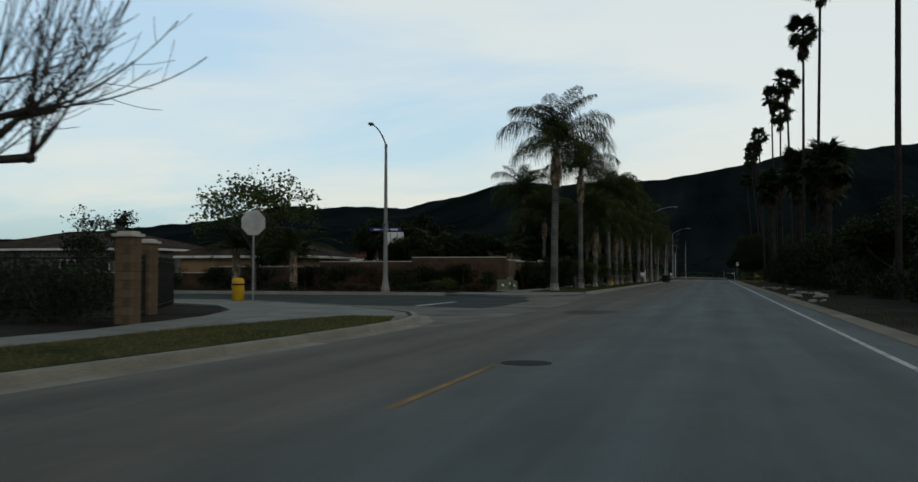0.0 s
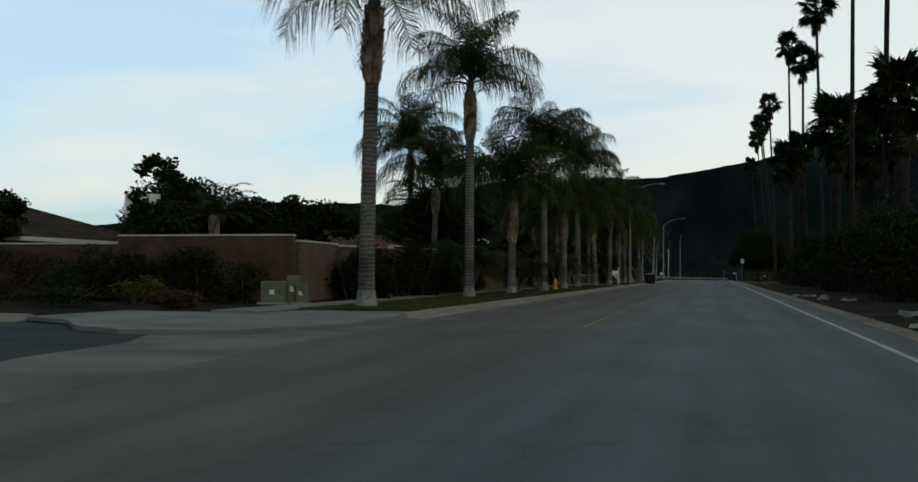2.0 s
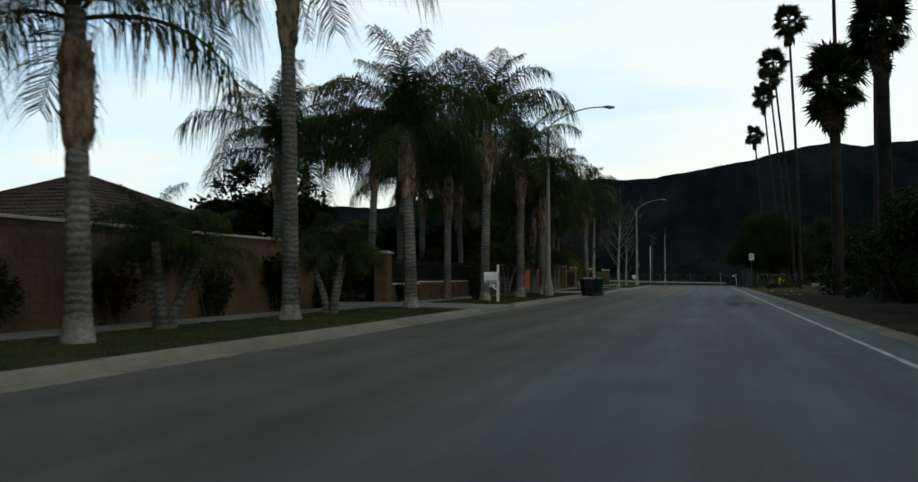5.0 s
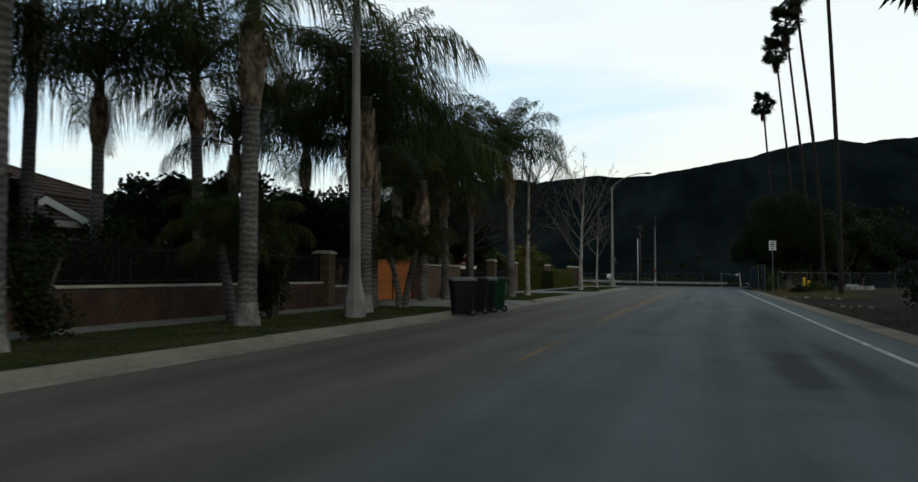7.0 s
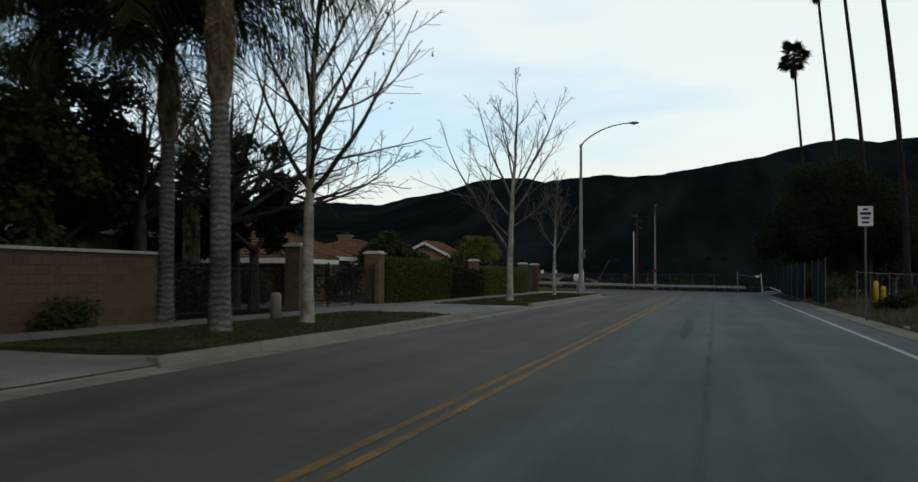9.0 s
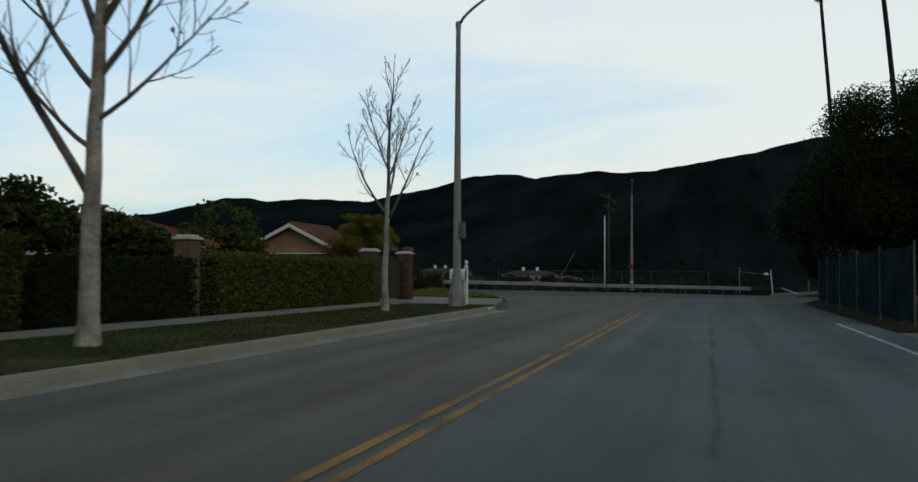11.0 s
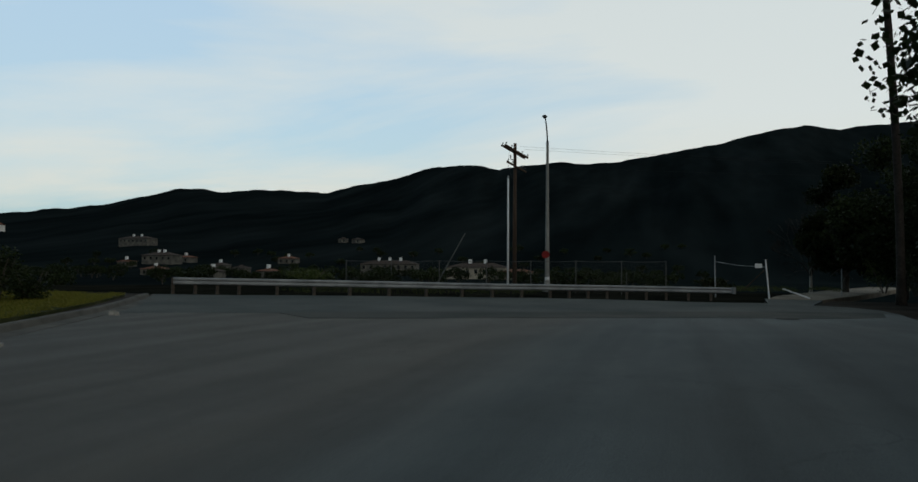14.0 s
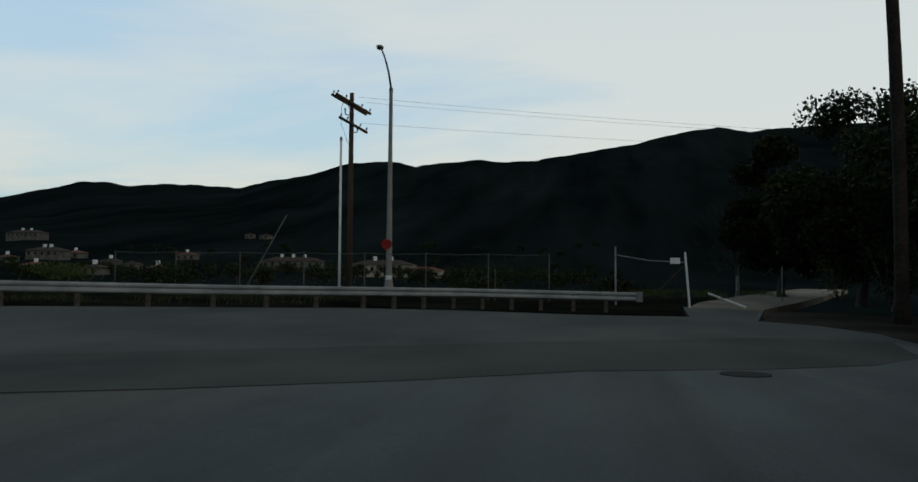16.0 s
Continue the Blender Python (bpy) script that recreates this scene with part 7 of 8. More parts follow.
date_palm(-18.4, 92.5, 5.0, 1.25, "large date palm with stiff arching fronds", 54)
date_palm(-19.6, 97.0, 5.2, 1.2, "large date palm with stiff arching fronds", 48)
date_palm(-17.3, 97.5, 2.6, 0.9)
date_palm(-18.6, 79.0, 3.2, 0.9)
date_palm(-24.5, 74.5, 4.0, 0.8)
date_palm(-34.0, 57.5, 3.2, 0.95, "small palm with stiff arching fronds", 40)
date_palm(-30.0, 58.5, 3.0, 0.95, "small palm with stiff arching fronds", 40)
date_palm(-22.5, 127.5, 3.0, 0.7)
date_palm(-19.0, 178.5, 4.8, 0.8)

# ---- dark trees and shrubs on the house side ----
for i, (x, y, h, r, m) in enumerate(((-18.0, 88.5, 6.4, 2.6, LEAF_DARK), (-18.4, 93.6, 9.8, 3.2, LEAF_DARK), (-18.8, 97.0, 10.0, 3.0, LEAF_DARK), (-18.6, 121.5, 6.6, 2.8, LEAF_DARK), 
                                      (-18.6, 145.5, 4.9, 2.4, LEAF_DARK), (-18.4, 149.8, 5.4, 2.5, LEAF_DARK), (-17.8, 155.5, 5.3, 2.4, LEAF_DARK), (-19.5, 137.0, 4.4, 2.2, LEAF_DARK), (-21.5, 128.5, 3.9, 2.2, LEAF_DARK), (-22.5, 122.0, 3.9, 2.2, LEAF_DARK), (-17.8, 153.5, 5.2, 2.4, LEAF_DARK), (-18.2, 160.5, 5.8, 2.8, LEAF_DARK), (-17.4, 167.0, 6.2, 2.8, LEAF_MID), (-26.5, 73.5, 4.6, 2.4, LEAF_DARK), (-27.5, 78, 6.3, 3.2, LEAF_DARK), (-33, 84, 7.2, 3.4, LEAF_DARK),
                                      (-40, 76, 6.2, 3.0, LEAF_DARK), (-21.6, 78.4, 5.3, 2.7, LEAF_DARK), (-24.8, 80.5, 5.4, 2.8, LEAF_DARK), (-18.9, 171.6, 8.6, 2.5, LEAF_DARK), (-21.4, 175.2, 9.2, 2.9, LEAF_DARK), (-17.2, 169.6, 6.8, 1.8, LEAF_DARK), (-16.3, 178.0, 6.9, 1.7, LEAF_DARK), (-22.5, 182.0, 6.0, 2.6, LEAF_DARK), (-20.5, 203.5, 4.2, 2.0, LEAF_MID), (-22.0, 210, 3.6, 1.8, LEAF_MID))):
    leafy_tree(x, y, h, r, 100 + i, m, 0.06, label="dense dark leafy tree behind the wall", leaf=0.19, count=15000, group="trees behind the wall")
leafy_tree(-31.6, 55.6, 9.3, 4.4, 140, LEAF_MID, -0.25, "open_tree", "open-crowned leafy tree by the side street", 0.22, 4200, 0.16, 0.34, 0.7)
leafy_tree(-22.9, 67.6, 6.5, 1.5, 145, LEAF_DARK, 0.0, label="dense dark leafy tree by the backboard", leaf=0.19, count=15000, trunk=0.14, group="trees behind the wall")
leafy_tree(-47, 60, 7.5, 3.6, 141, LEAF_DARK, -0.3, label="dark leafy tree by the side street", leaf=0.2, count=4500)
queen_palm(-24.6, 240.9, 3.5, 0.1, boots=0.8, size=0.66, label="small yellow-green feathery palm beyond the lawn", fronds=46, dead=3, meshes=FEATHER_YELLOW, r=0.14)
for i, (x, y, rx, ry, h) in enumerate(((-20.6, 231.6, 0.8, 1.2, 1.7), (-21.2, 233.6, 0.9, 1.3, 2.0), (-21.0, 235.8, 0.8, 1.3, 1.6), (-21.4, 238.0, 0.9, 1.4, 2.1), (-20.9, 240.2, 0.8, 1.3, 1.5), (-21.3, 242.2, 0.9, 1.3, 1.8), (-21.6, 244.2, 0.8, 1.2, 1.3), (-23.2, 237.0, 1.3, 1.6, 2.5), (-23.6, 233.4, 1.3, 1.7, 2.3))):
    shrub(x, y, rx, ry, h, 620 + i, LEAF_DARK, 0.08, "dark untrimmed shrub behind the lawn", 1700, 0.10, group="shrubs behind the lawn")
shrub(-26.2, 241.6, 1.9, 1.7, 3.8, 612, LEAF_OCHRE, 0.1, "ochre-leaved shrub beyond the lawn", 3000, 0.12)
shrub(-27.4, 243.6, 1.8, 1.7, 3.9, 615, LEAF_OCHRE, 0.1, "ochre-leaved shrub by the gabled house", 3200, 0.12)
shrub(-26.4, 239.4, 1.5, 1.5, 3.1, 616, LEAF_DARK, 0.1, "dark shrub below the small palm", 2600, 0.12)
shrub(-25.4, 240.0, 1.7, 1.6, 4.3, 617, LEAF_OCHRE, 0.1, "tall ochre-leaved shrub below the small palm", 4200, 0.13)
shrub(-24.6, 240.0, 1.3, 1.3, 3.6, 614, LEAF_OCHRE, 0.1, "ochre-leaved shrub below the small palm", 2600, 0.12)
shrub(-23.4, 242.2, 1.7, 1.6, 2.9, 613, LEAF_OCHRE, 0.1, "ochre-leaved shrub beyond the lawn", 2600, 0.12)
leafy_tree(-16.9, 208.0, 3.8, 1.5, 143, LEAF_HEDGE, 0.1, "yellowing_tree", "small yellow-green tree behind the hedge", 0.16, 2400, 0.08, 0.3)
for i, (x, y, rx, ry, h, m) in enumerate(((-17.0, 65.6, 1.1, 1.2, 1.5, LEAF_DARK), (-18.8, 65.6, 1.6, 1.1, 2.1, LEAF_DARK), (-21.2, 65.4, 1.8, 1.2, 2.2, LEAF_DARK), (-23.4, 65.4, 1.8, 1.1, 2.1, LEAF_DARK), (-25.8, 65.2, 1.9, 1.1, 1.9, LEAF_RED), (-28.4, 65.0, 2.0, 1.1, 2.1, LEAF_DARK), (-31, 64.8, 2.0, 1.1, 2.1, LEAF_DARK), (-19.6, 63.2, 1.2, 0.9, 1.0, LEAF_HEDGE), (-22.6, 63.0, 1.5, 1.0, 1.2, LEAF_DARK), (-34.5, 64.5, 2.2, 1.1, 2.0, LEAF_DARK), (-38, 64.5, 2.3, 1.1, 2.0, LEAF_DARK), (-36, 60.5, 2.0, 1.4, 1.8, LEAF_DARK), (-40, 60.5, 2.2, 1.4, 1.9, LEAF_DARK), (-42.5, 64, 2.2, 1.2, 1.6, LEAF_DARK),
                                            (-20.5, 60.5, 2.4, 1.4, 0.7, LEAF_DARK), (-25.5, 60.0, 2.4, 1.4, 0.7, LEAF_RED), (-30.5, 59.5, 2.4, 1.4, 0.8, LEAF_DARK), (-16.5, 60.3, 1.4, 1.2, 0.6, LEAF_RED),
                                            (-15.3, 69.4, 1.1, 1.4, 2.4, LEAF_DARK), (-15.2, 70.9, 1.1, 1.4, 2.5, LEAF_DARK), (-15.0, 72.4, 1.1, 1.5, 2.6, LEAF_DARK), (-14.4, 74.0, 1.1, 1.7, 2.6, LEAF_DARK), (-14.3, 76.0, 1.1, 1.7, 2.8, LEAF_DARK), (-14.3, 78.0, 1.1, 1.7, 2.7, LEAF_DARK), (-14.3, 80.0, 1.1, 1.7, 2.6, LEAF_DARK), (-14.2, 82.0, 1.1, 1.6, 2.5, LEAF_DARK), (-14.2, 83.8, 1.0, 1.3, 2.3, LEAF_DARK), (-16.0, 127.6, 0.8, 1.8, 2.1, LEAF_DARK), (-16.0, 130.3, 0.8, 1.8, 2.1, LEAF_DARK), (-16.0, 136.2, 0.8, 1.8, 2.2, LEAF_DARK), (-16.0, 142.8, 0.8, 1.8, 2.1, LEAF_DARK), (-16.0, 149.4, 0.8, 1.6, 2.1, LEAF_DARK), (-14.2, 70.0, 0.9, 1.4, 1.5, LEAF_DARK), (-14.6, 87.6, 0.6, 1.6, 1.2, LEAF_RED), (-14.6, 118.0, 0.6, 1.0, 2.2, LEAF_DARK), (-16.6, 68.8, 1.0, 1.0, 1.5, LEAF_DARK), (-14.7, 97.6, 0.55, 1.2, 1.7, LEAF_DARK), (-14.7, 101.5, 0.55, 1.4, 1.9, LEAF_DARK), (-14.7, 105.6, 0.55, 1.4, 1.7, LEAF_RED), (-14.7, 110, 0.55, 1.5, 1.9, LEAF_DARK), (-14.7, 114.5, 0.55, 1.5, 2.0, LEAF_DARK),
                                            (-14.6, 127.3, 0.5, 0.8, 0.9, LEAF_DARK), (-15.8, 133.0, 0.8, 2.0, 2.0, LEAF_DARK), (-15.8, 139.5, 0.8, 2.4, 2.1, LEAF_DARK), (-15.9, 146.4, 0.8, 2.2, 2.1, LEAF_DARK), (-15.9, 152.8, 0.8, 1.6, 2.2, LEAF_DARK), (-14.5, 166.4, 0.5, 1.8, 0.85, LEAF_MID), (-16.2, 174, 0.9, 2.2, 1.7, LEAF_DARK), (-16.4, 180.5, 0.9, 1.6, 1.2, LEAF_DARK), (-19.5, 187.5, 1.6, 1.6, 1.9, LEAF_DARK), (-18.6, 192.0, 1.4, 1.8, 2.0, LEAF_DARK), (-20.5, 185.0, 1.5, 1.6, 1.8, LEAF_DARK), (-21.2, 196.0, 1.4, 2.2, 1.7, LEAF_DARK), (-19.0, 183.0, 1.2, 1.2, 1.4, LEAF_RED), (-17.2, 127.5, 1.2, 1.9, 2.9, LEAF_DARK), (-17.4, 131.5, 1.2, 2.0, 2.6, LEAF_DARK), (-17.3, 136.0, 1.3, 2.1, 3.2, LEAF_DARK), (-17.4, 140.4, 1.3, 2.1, 3.0, LEAF_DARK), (-17.3, 144.8, 1.3, 2.1, 3.3, LEAF_DARK), (-17.4, 149.0, 1.3, 2.0, 3.1, LEAF_DARK), (-16.8, 117.5, 1.3, 2.0, 2.5, LEAF_DARK), (-17.0, 121.0, 1.3, 2.1, 2.7, LEAF_DARK), (-17.0, 124.6, 1.3, 2.0, 2.8, LEAF_DARK), (-20.2, 124.0, 1.8, 2.2, 3.3, LEAF_DARK), (-20.4, 134.5, 1.7, 2.2, 3.2, LEAF_DARK), (-19.8, 139.5, 1.7, 2.2, 3.4, LEAF_DARK), (-12.2, 131.4, 0.7, 0.9, 1.9, LEAF_DARK), (-12.4, 141.0, 0.7, 0.9, 1.9, LEAF_DARK))):
    if x < -16.4 and y < 67:
        y -= 1.9
    shrub(x, y, rx, ry, h, 300 + i, m, 0.08, "dense dark shrub against the wall" if m is not LEAF_RED else "reddish-brown shrub against the wall", 4600 if h > 2.05 else (2600 if h > 1.2 else 1300), 0.10, group="shrubs along the wall")

# small multi-stemmed palms on the verge
def clump_palm(x, y, h, n, label="low dark multi-stemmed palm clump"):
    p = thing("clump_palm", label, "palm tree", (x, y, 0.12), rng.uniform(0, 360), "palm clumps on the verge")
    for i in range(n):
        a = 6.283 * i / n
        lx, ly = 0.55 * math.cos(a), 0.55 * math.sin(a)
        hh = h * rng.uniform(0.75, 1.1)
        part("trunk", trunk_geo(hh, 0.11, 0.08, 0.14, (lx, ly), 0, 8, 0.08), PALM_TRUNK, p, "", False, pose(0.14 * math.cos(a), 0.14 * math.sin(a), 0))
        for k in range(11):
            part("frond", FEATHER[min(4, k // 2)], FROND, p, "", False, Matrix.Translation((lx + 0.14 * math.cos(a), ly + 0.14 * math.sin(a), hh - 0.15)) @ pose(0, 0, 0, rng.uniform(-14, 14), 0, k * 137.5 + i * 50) @ Matrix.Scale(0.42 * rng.uniform(0.85, 1.15), 4))
    return p


for x, y, h, n in ((-12.3, 77.0, 1.6, 4), (-12.4, 95.4, 2.3, 4), (-12.2, 88.0, 1.3, 3), (-12.3, 104.0, 2.0, 3), (-12.2, 138.6, 2.5, 4), (-11.6, 149.8, 2.4, 4), (-12.2, 113, 2.0, 3)):
    clump_palm(x, y, h, n)


def hedge(x, y0, y1, h, w, seed, label, mat):
    """A clipped hedge: upright box of leaves with an uneven face."""
    r = random.Random(seed)
    t = thing("hedge", label, "hedge", (x, y0, 0.08))
    g = Geo()
    k = int((y1 - y0) / 0.6)
    for i in range(k):
        yy = 0.3 + i * 0.6
        g.tube([(0, yy, -0.1), (0.05, yy, h * 0.5), (0, yy + 0.1, h * 0.9)], [0.03, 0.02, 0.008], 5, False)
    part("stem", g, BARK, t)
    c = Geo()
    for _ in range(int((y1 - y0) * h * 420)):
        yy, zz = r.uniform(0, y1 - y0), r.uniform(0.02, 1.0) * h
        f = r.random()
        bump_ = 0.10 * noise.noise((yy * 0.8, zz * 0.9, seed)) + 0.05 * noise.noise((yy * 2.6, zz * 2.6, seed))
        if f < 0.62:
            p = Vector((w / 2 + bump_ + r.uniform(-0.10, 0.03), yy, zz))
        elif f < 0.85:
            p = Vector((r.uniform(-w / 2, w / 2), yy, h + bump_ + r.uniform(-0.1, 0.05)))
        else:
            p = Vector((r.uniform(-w / 2, w / 2), r.choice((0.0, y1 - y0)) + r.uniform(-0.06, 0.06), zz))
        d = Vector((r.uniform(-0.4, 1), r.uniform(-1, 1), r.uniform(-0.7, 1))).normalized()
        s = d.orthogonal().normalized() * 0.4
        l = r.uniform(0.06, 0.12)
        c.add([p, p + (d * 0.5 + s) * l, p + d * l, p + (d * 0.5 - s) * l], [(0, 1, 2, 3)])
    part("foliage", c, mat, t)
    # a dark box stands for the shade between the leaves
    part("shade_core", Geo().box(-w / 2 + 0.12, w / 2 - 0.12, 0.1, y1 - y0 - 0.1, 0, h - 0.12, 0.05), HEDGE_SHADE, t, "dark core standing for the hedge's inner shade")
    return t


# near-black core colour: shade deep in the hedge
HEDGE_SHADE = surf("hedge_inner_shade", (0.012, 0.014, 0.006), (0.025, 0.026, 0.012), 3, 0.95, 0.5, 20, 0.4)
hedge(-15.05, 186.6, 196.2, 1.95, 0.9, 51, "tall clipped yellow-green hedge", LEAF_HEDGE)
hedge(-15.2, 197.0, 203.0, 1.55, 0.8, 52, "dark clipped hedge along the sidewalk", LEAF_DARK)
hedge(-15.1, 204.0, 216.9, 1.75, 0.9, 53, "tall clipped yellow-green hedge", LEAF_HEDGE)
for i, (x, y, h) in enumerate(((-17.2, 17.6, 1.7), (-19.4, 20.6, 1.9), (-21.0, 24.6, 1.8), (-20.0, 15.8, 1.9), (-23.0, 22.0, 2.0), (-23.8, 26.4, 1.7))):
    shrub(x, y, 1.7, 1.6, h, 480 + i, LEAF_DARK, 0.08, "dense dark shrub behind the corner fence", 2600, 0.10, group="shrubs behind the corner fence")
hedge(-24.5, 13.0, 27.0, 1.3, 1.4, 55, "dark low hedge behind the corner fence", LEAF_DARK)

# ---- bare trees ----
forked_tree(-10.95, 170.7, 10.8, 0.165, [(0.27, 8, 14, 2.9, 0.34), (0.285, 175, 16, 2.8, 0.34), (0.30, -8, 40, 5.2, 0.62), (0.31, 172, 50, 4.6, 0.58), (0.33, -60, 34, 3.8, 0.5), (0.36, 100, 40, 4.2, 0.55), (0.40, 5, 56, 5.0, 0.68), (0.43, 190, 62, 4.2, 0.6), (0.47, -20, 48, 3.8, 0.55), (0.50, 140, 55, 3.6, 0.6), (0.55, 20, 58, 3.6, 0.65)], 61, "leafless pale-barked tree on the verge", limb_bark=LIMB_DARK, dead=46, lift=0.045)
forked_tree(-10.8, 193.2, 11.2, 0.17, [(0.215, 178, 52, 7.0, 0.62), (0.28, 190, 30, 3.2, 0.36), (0.32, -5, 30, 3.2, 0.38), (0.36, 175, 46, 4.4, 0.5), (0.38, 0, 48, 4.6, 0.55), (0.43, 172, 66, 5.2, 0.66), (0.45, -6, 58, 5.4, 0.72), (0.48, 60, 50, 3.8, 0.5), (0.50, 100, 60, 4.4, 0.6), (0.52, -100, 58, 4.2, 0.6), (0.57, 150, 60, 3.4, 0.6)], 62, "leafless pale tree with a low forked limb", dead=26, lean=(0.25, 0.0), lift=0.06)
forked_tree(-11.15, 207.9, 8.0, 0.12, [(0.36, 0, 50, 3.0, 0.6), (0.38, 175, 52, 3.0, 0.6), (0.44, 80, 58, 2.8, 0.55), (0.47, -70, 60, 2.8, 0.55), (0.52, 20, 60, 2.6, 0.6), (0.55, 200, 62, 2.6, 0.6)], 63, "smaller leafless pale-barked tree", dead=12)
for x, y, seed in ((-15.5, 174.6, 64), (-17.8, 179.4, 65), (-16.9, 172.4, 68)):
    forked_tree(x, y, 7.0, 0.25, [(0.40 + 0.012 * i, 10 * k + 47 * i, 16 + 12 * (i % 4), 5.2 - 0.3 * (i % 3), 0.58) for k, i in ((seed % 3, n) for n in range(12))], seed, "spreading leafless dark tree behind the wall", 0.1, BARK, LIMB_DARK, "bare trees behind the wall", 2, 0, lift=0.02)
pollard_tree(-14.6, 11.0, 2.5, 0.17, [(0.0, 0.10, 2.34, 1.67), (0.1, -0.3, 2.69, 0.77), (0.6, 1.2, 1.9, 1.9), (-0.3, -0.5, -1.7, 2.0), (0.2, 1.5, 0.3, 2.6)], 66)

# ---- fan palms on the field side ----
for x, y, h, s, ln in ((8.6, 51, 31.0, 1.1, (0.4, 0)), (8.9, 94, 31.0, 1.15, (0.5, 0)), (8.5, 104.5, 28.6, 1.2, (0.2, 0)), (9.2, 129.5, 28.0, 1.1, (-0.5, 0)), (8.8, 145.5, 26.4, 1.1, (0.1, 0)), (8.9, 162.5, 32.2, 1.15, (-0.3, 0)), (8.6, 190.5, 29.4, 1.15, (-0.9, 0)),
                       (9.5, 208.6, 28.8, 1.2, (-2.2, 0)), (10.3, 227.5, 30.6, 1.1, (-2.3, 0)), (10.2, 242.6, 30.9, 1.15, (-2.2, 0)), (9.1, 263.5, 27.9, 1.05, (-1.5, 0))):
    fan_palm(x, y, h, -0.2, 0.20 if y > 260 else 0.185, s * 0.86, 26, ln, 6)
for x, y, h, s in ((8.2, 158.0, 16.4, 1.9), (9.3, 121, 15.0, 2.0), (11.5, 113, 12.6, 1.9), (9.7, 93.5, 12.8, 1.75), (12.5, 133, 14.6, 1.9), (8.4, 140.3, 15.7, 1.25)):
    fan_palm(x, y, h, -0.3, 0.40, s * 0.72, 44, (rng.uniform(-0.3, 0.3), 0), 26, "stout fan palm with a wide dark head and shaggy skirt", True)

# ---- dark trees on the field side ----
for i, (x, y, h, r) in enumerate(((11, 40, 8.5, 4.2), (10.5, 58, 9.0, 4.2), (12, 68, 9.5, 4.6), (10.5, 84, 9.5, 4.4), (11.5, 101, 10.0, 4.6), (11.0, 112, 9.8, 4.4), (12.5, 124, 10.5, 4.8), (11.5, 138, 10.2, 4.6), (13.0, 149, 10.8, 5.0), (15.5, 160, 10.5, 5.0), (19, 90, 11, 5.0), (20, 118, 12, 5.2), (21, 143, 12, 5.2), (20, 62, 10.5, 5.0))):
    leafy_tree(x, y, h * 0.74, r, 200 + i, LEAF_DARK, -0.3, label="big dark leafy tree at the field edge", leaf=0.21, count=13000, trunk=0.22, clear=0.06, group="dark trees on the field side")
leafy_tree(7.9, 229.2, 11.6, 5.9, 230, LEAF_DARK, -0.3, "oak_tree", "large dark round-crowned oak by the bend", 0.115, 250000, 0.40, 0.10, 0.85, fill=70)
for i, (x, y, h, r) in enumerate(((14.5, 287, 9.0, 4.6), (19.5, 292, 10.2, 5.2), (25, 289, 11.0, 5.2), (17.5, 277, 8.2, 4.4), (22, 270, 10, 5), (18.0, 262, 10.5, 5.0), (28, 280, 11, 5.4), (12.4, 297, 8.2, 3.6), (14.6, 281.5, 7.2, 3.6), (15.2, 271.0, 6.2, 3.4), (13.6, 263.5, 5.6, 3.0))):
    leafy_tree(x, y, h * 1.35, r * 1.1, 240 + i, LEAF_DARK, -0.6, label="dark leafy tree beside the dirt track", leaf=0.24, count=34000, trunk=0.25, clear=0.12, group="trees by the dirt track")
bare_tree(10.2, 300, 7.2, 67, "slim leafless pale tree past the dirt track", -0.9, 0.14, 0.22, 0.4, 5, 4, BARK_PALE, None, "bare trees behind the wall", 1.6, False, 0)
for i, (x, y, rx, ry, h) in enumerate(((4.6, 203.8, 0.9, 1.5, 1.6), (5.0, 209, 1.2, 2.0, 1.8), (4.9, 216, 1.1, 2.4, 1.7), (5.4, 224, 1.3, 2.4, 3.0), (5.6, 230, 1.5, 2.8, 3.6), (6.6, 236, 1.6, 2.6, 3.2), (12.4, 283.0, 1.7, 2.4, 2.6), (12.9, 277, 1.8, 2.4, 3.0), (5.9, 192.5, 0.8, 1.2, 0.8), (7.5, 198, 1.0, 1.4, 1.0), (9.0, 206, 1.2, 1.6, 0.9), (-21, 279, 2.0, 1.5, 1.2), (-27, 281, 2.4, 1.6, 1.5), (1.5, 281, 2.0, 1.2, 0.9), (-5, 283, 2.0, 1.2, 1.0), (9.4, 251, 1.6, 2.4, 2.2), (10.6, 257, 1.9, 2.6, 3.2), (11.2, 263, 1.9, 2.6, 3.2), (12.8, 268, 1.9, 2.6, 3.4), (13.2, 273, 1.8, 2.6, 3.2), (5.6, 233, 1.4, 2.4, 3.4), (6.6, 240, 1.5, 2.6, 3.6), (7.6, 245, 1.5, 2.6, 3.4), (8.6, 234, 2.2, 2.6, 4.2), (9.8, 239, 2.2, 2.6, 4.4), (12.0, 236, 2.6, 3.0, 4.8), (10.6, 247, 2.2, 2.8, 4.0), (11.6, 255.5, 2.2, 2.6, 4.8), (13.4, 264, 2.3, 2.8, 4.8), (14.2, 270, 2.3, 2.8, 4.6))):
    shrub(x, y, rx, ry, h, 400 + i, LEAF_DARK if i % 3 else LEAF_MID, -0.15, "dark scrubby bush on rough ground", 1500, 0.12, group="scrub on rough ground")


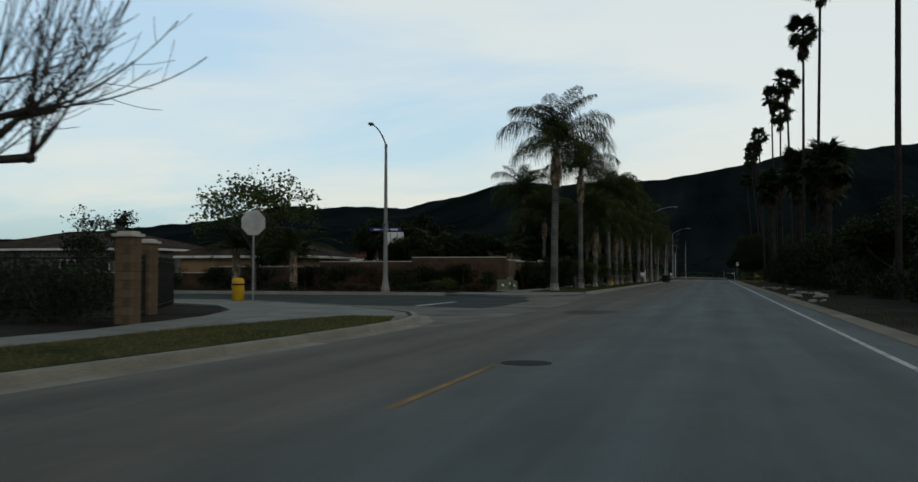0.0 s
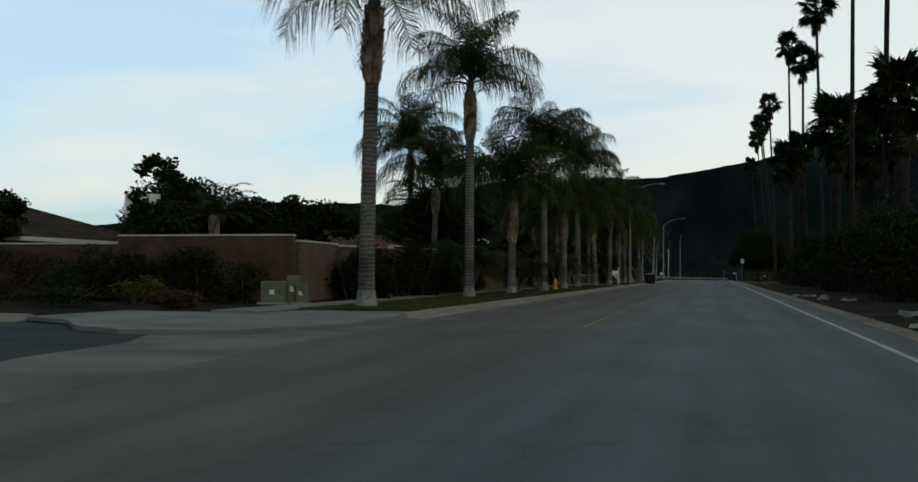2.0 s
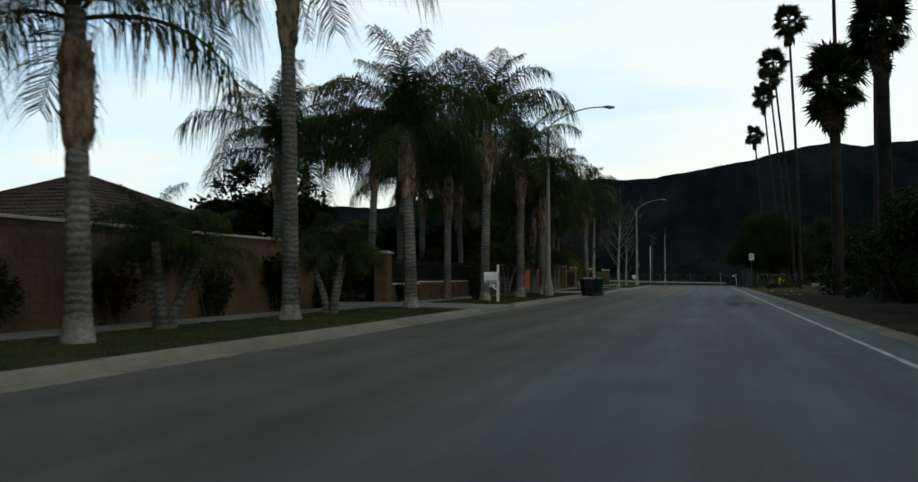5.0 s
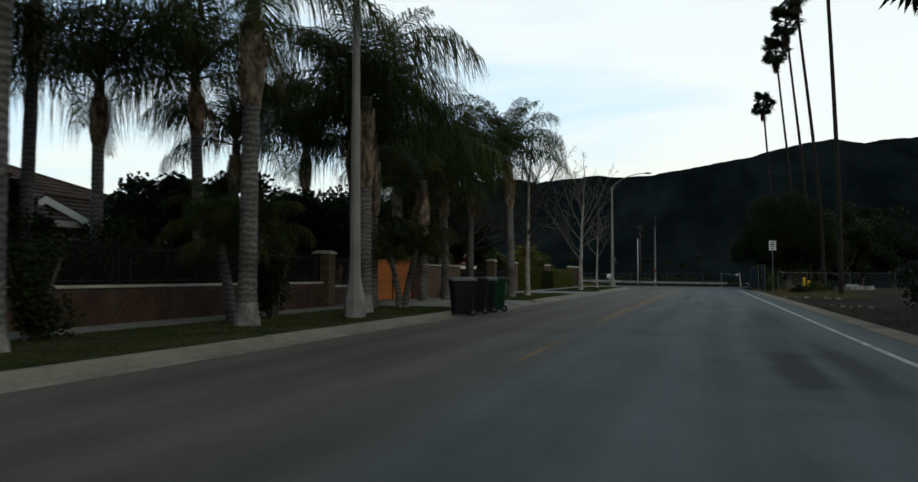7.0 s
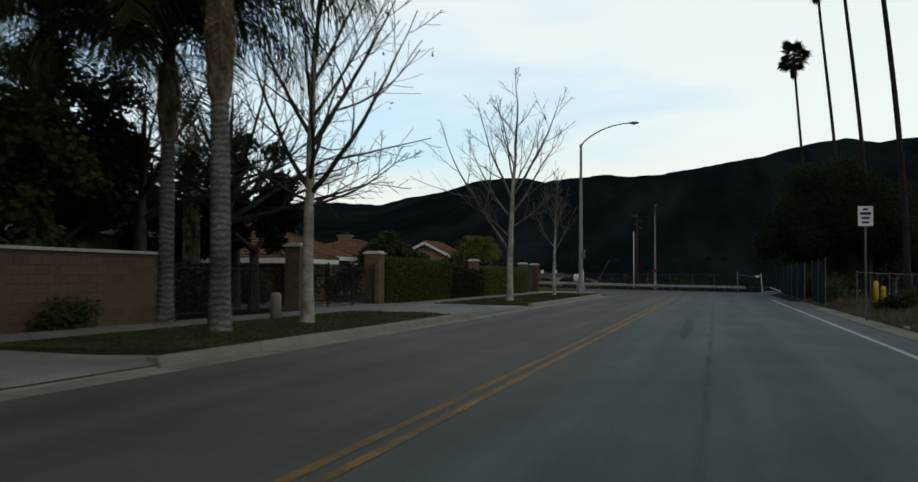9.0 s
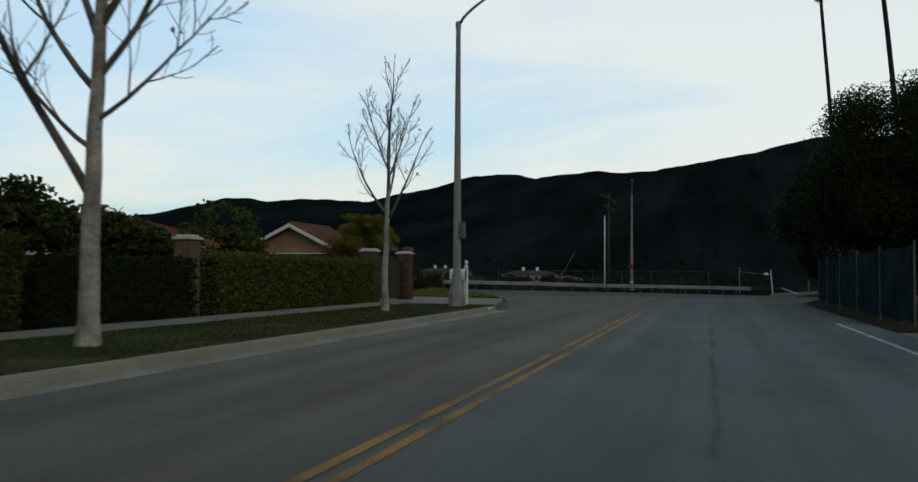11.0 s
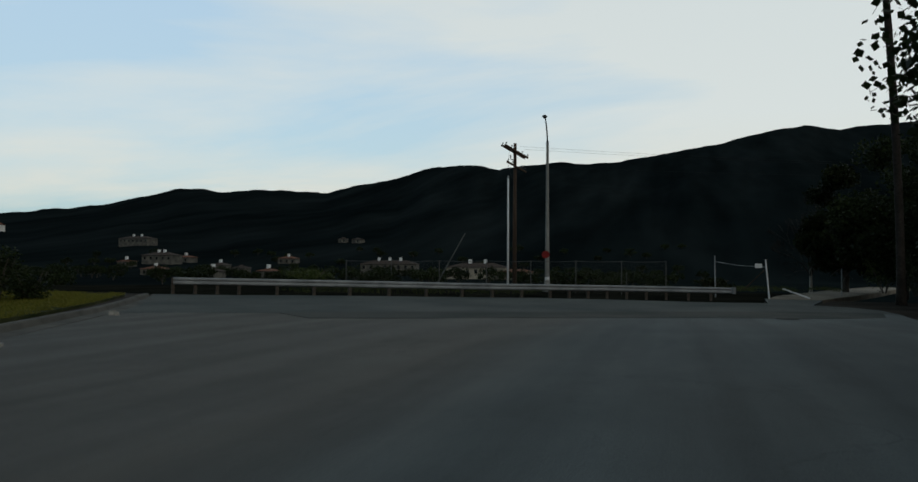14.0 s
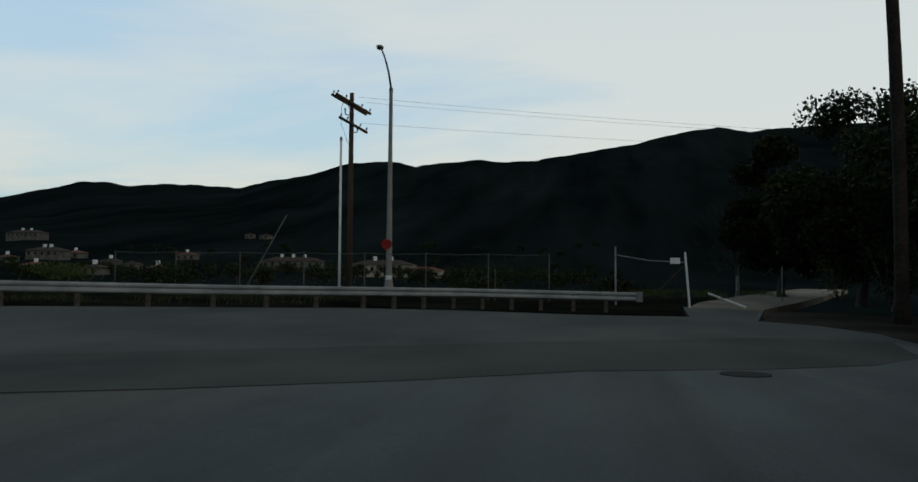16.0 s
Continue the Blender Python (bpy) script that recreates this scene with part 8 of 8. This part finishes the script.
for i in range(22):
    y = 34 + i * 6.0 + rng.uniform(-1.5, 1.5)
    shrub(rng.uniform(7.6, 9.4), y, rng.uniform(1.2, 2.0), rng.uniform(2.2, 3.2), rng.uniform(1.6, 3.0), 450 + i, LEAF_DARK, -0.25, "dark undergrowth at the field edge", 1700, 0.15, group="undergrowth on the field side")


# rough grass on the field and the bank
def rough_grass(polys, n, h, z, label, mat):
    g = Geo()
    for x0, x1, y0, y1 in polys:
        for _ in range(n):
            x, y = rng.uniform(x0, x1), rng.uniform(y0, y1)
            if noise.noise((x * 0.35, y * 0.35, 4)) > -0.1:
                blades(g, x, y, z, h, 1)
    ob = part("rough_grass", g, mat)
    return tagged(ob, label, "grass", "", "stuff")


rough_grass([(3.6, 9, 176, 210), (5, 16, 190, 232)], 5200, 0.24, -0.04, "patchy dry grass at the field edge", GRASS_DRY)
rough_grass([(3.3, 5.5, 20, 90), (3.3, 5.5, 90, 176)], 3200, 0.13, -0.04, "thin weeds along the bare earth", GRASS)
rough_grass([(-22, -8, 262, 276), (-8, 6, 273, 282), (2, 9, 277, 284)], 2600, 0.26, -0.03, "dull weeds on the bank past the rail", GRASS)

# ---- houses down in the valley ----
def valley_house(x, y, z, w, d, h, roof, label, chim=2, seed=0):
    r = random.Random(seed)
    t = thing("valley_house", label, "house", (x, y, z), r.uniform(-12, 12), "houses in the valley")
    # the two middle homes keep lit stucco, the rest take shade-darkened stucco
    part("wall", Geo().box(-w / 2, w / 2, -d / 2, d / 2, -3, h), STUCCO_PALE if -90 < x < -50 else STUCCO_SHADED, t)
    o, pk = 0.6, h + d * 0.17
    e = w / 2 - d / 2
    g = Geo()
    g.add([(-w / 2 - o, -d / 2 - o, h), (w / 2 + o, -d / 2 - o, h), (w / 2 + o, d / 2 + o, h), (-w / 2 - o, d / 2 + o, h), (-e, 0, pk), (e, 0, pk)], [(0, 1, 5, 4), (1, 2, 5), (2, 3, 4, 5), (3, 0, 4), (3, 2, 1, 0)])
    rf = part("roof", g, roof, t)
    for i in range(chim):
        cx = lerp(-e, e, (i + 0.5) / chim)
        part("chimney", Geo().box(cx - 0.6, cx + 0.6, -0.9, 0.4, h, pk + 1.3), WHITE, rf, "white chimney")
    n = max(2, int(w / 3.2))
    for i in range(n):
        wx = -w / 2 + (i + 0.5) * w / n
        part("window", Geo().box(wx - 0.6, wx + 0.6, -d / 2 - 0.05, -d / 2 + 0.02, h - 2.3, h - 0.7), GLASS_DARK, t)
    return t


HOMES = [(-135, 648, 27, 11, 4.4, TILE_BROWN, 3), (-75, 570, 23, 11, 4.4, TILE_BROWN, 2), (-59, 567, 13, 8, 2.6, TILE, 0), (-373, 809, 25, 11, 4.4, TILE_BROWN, 2), (-272, 672, 18, 11, 4.4, TILE_BROWN, 2), (-271, 696, 9, 8, 2.6, TILE, 1), (-226, 590, 11, 8, 2.6, TILE, 1), (-223, 645, 7, 8, 2.6, TILE_BROWN, 1), (-200, 621, 6, 8, 2.6, TILE_BROWN, 0), (-211, 702, 10, 8, 2.6, TILE, 1), (-252, 901, 6, 8, 2.6, TILE_BROWN, 0), (-238, 896, 7, 8, 2.6, TILE_BROWN, 0), (-276, 645, 6, 8, 2.6, TILE, 1), (-157, 558, 6, 8, 2.6, TILE, 1), (-171, 539, 6, 8, 2.6, TILE_BROWN, 1)]
for i, (x, y, w, d, h, rf, ch) in enumerate(HOMES):
    valley_house(x, y, land_z(x, y), w, d, h, rf, "pale distant house with a tiled roof and white chimneys" if i < 3 else "small pale distant house on the slope", ch, 500 + i)
for i in range(190):
    if i >= 130:
        a, r_ = radians(-40 + (i - 130) * 0.66 + rng.uniform(-0.3, 0.3)), rng.uniform(330, 520)
    elif i < 64:
        a, r_ = radians(-50 + i * 0.80 + rng.uniform(-0.4, 0.4)), rng.uniform(230, 430)
    else:
        a, r_ = radians(-44 + (i - 64) * 0.70 + rng.uniform(-0.4, 0.4)), rng.uniform(440, 690)
    x, y = -1 + r_ * math.sin(a), 150 + r_ * math.cos(a)
    if (x > -14 and y < 330) or any(abs(x - q[0]) < q[2] * 0.5 + 5 and abs(y - q[1]) < 9 for q in HOMES):
        continue
    leafy_tree(x, y, rng.uniform(3.2, 5.4), rng.uniform(2.6, 4.4), 600 + i, LEAF_DARK, land_z(x, y) - 0.1, label="dark leafy tree in the valley", leaf=0.45, count=900, trunk=0.15, clear=0.18, group="trees in the valley", depth=2)
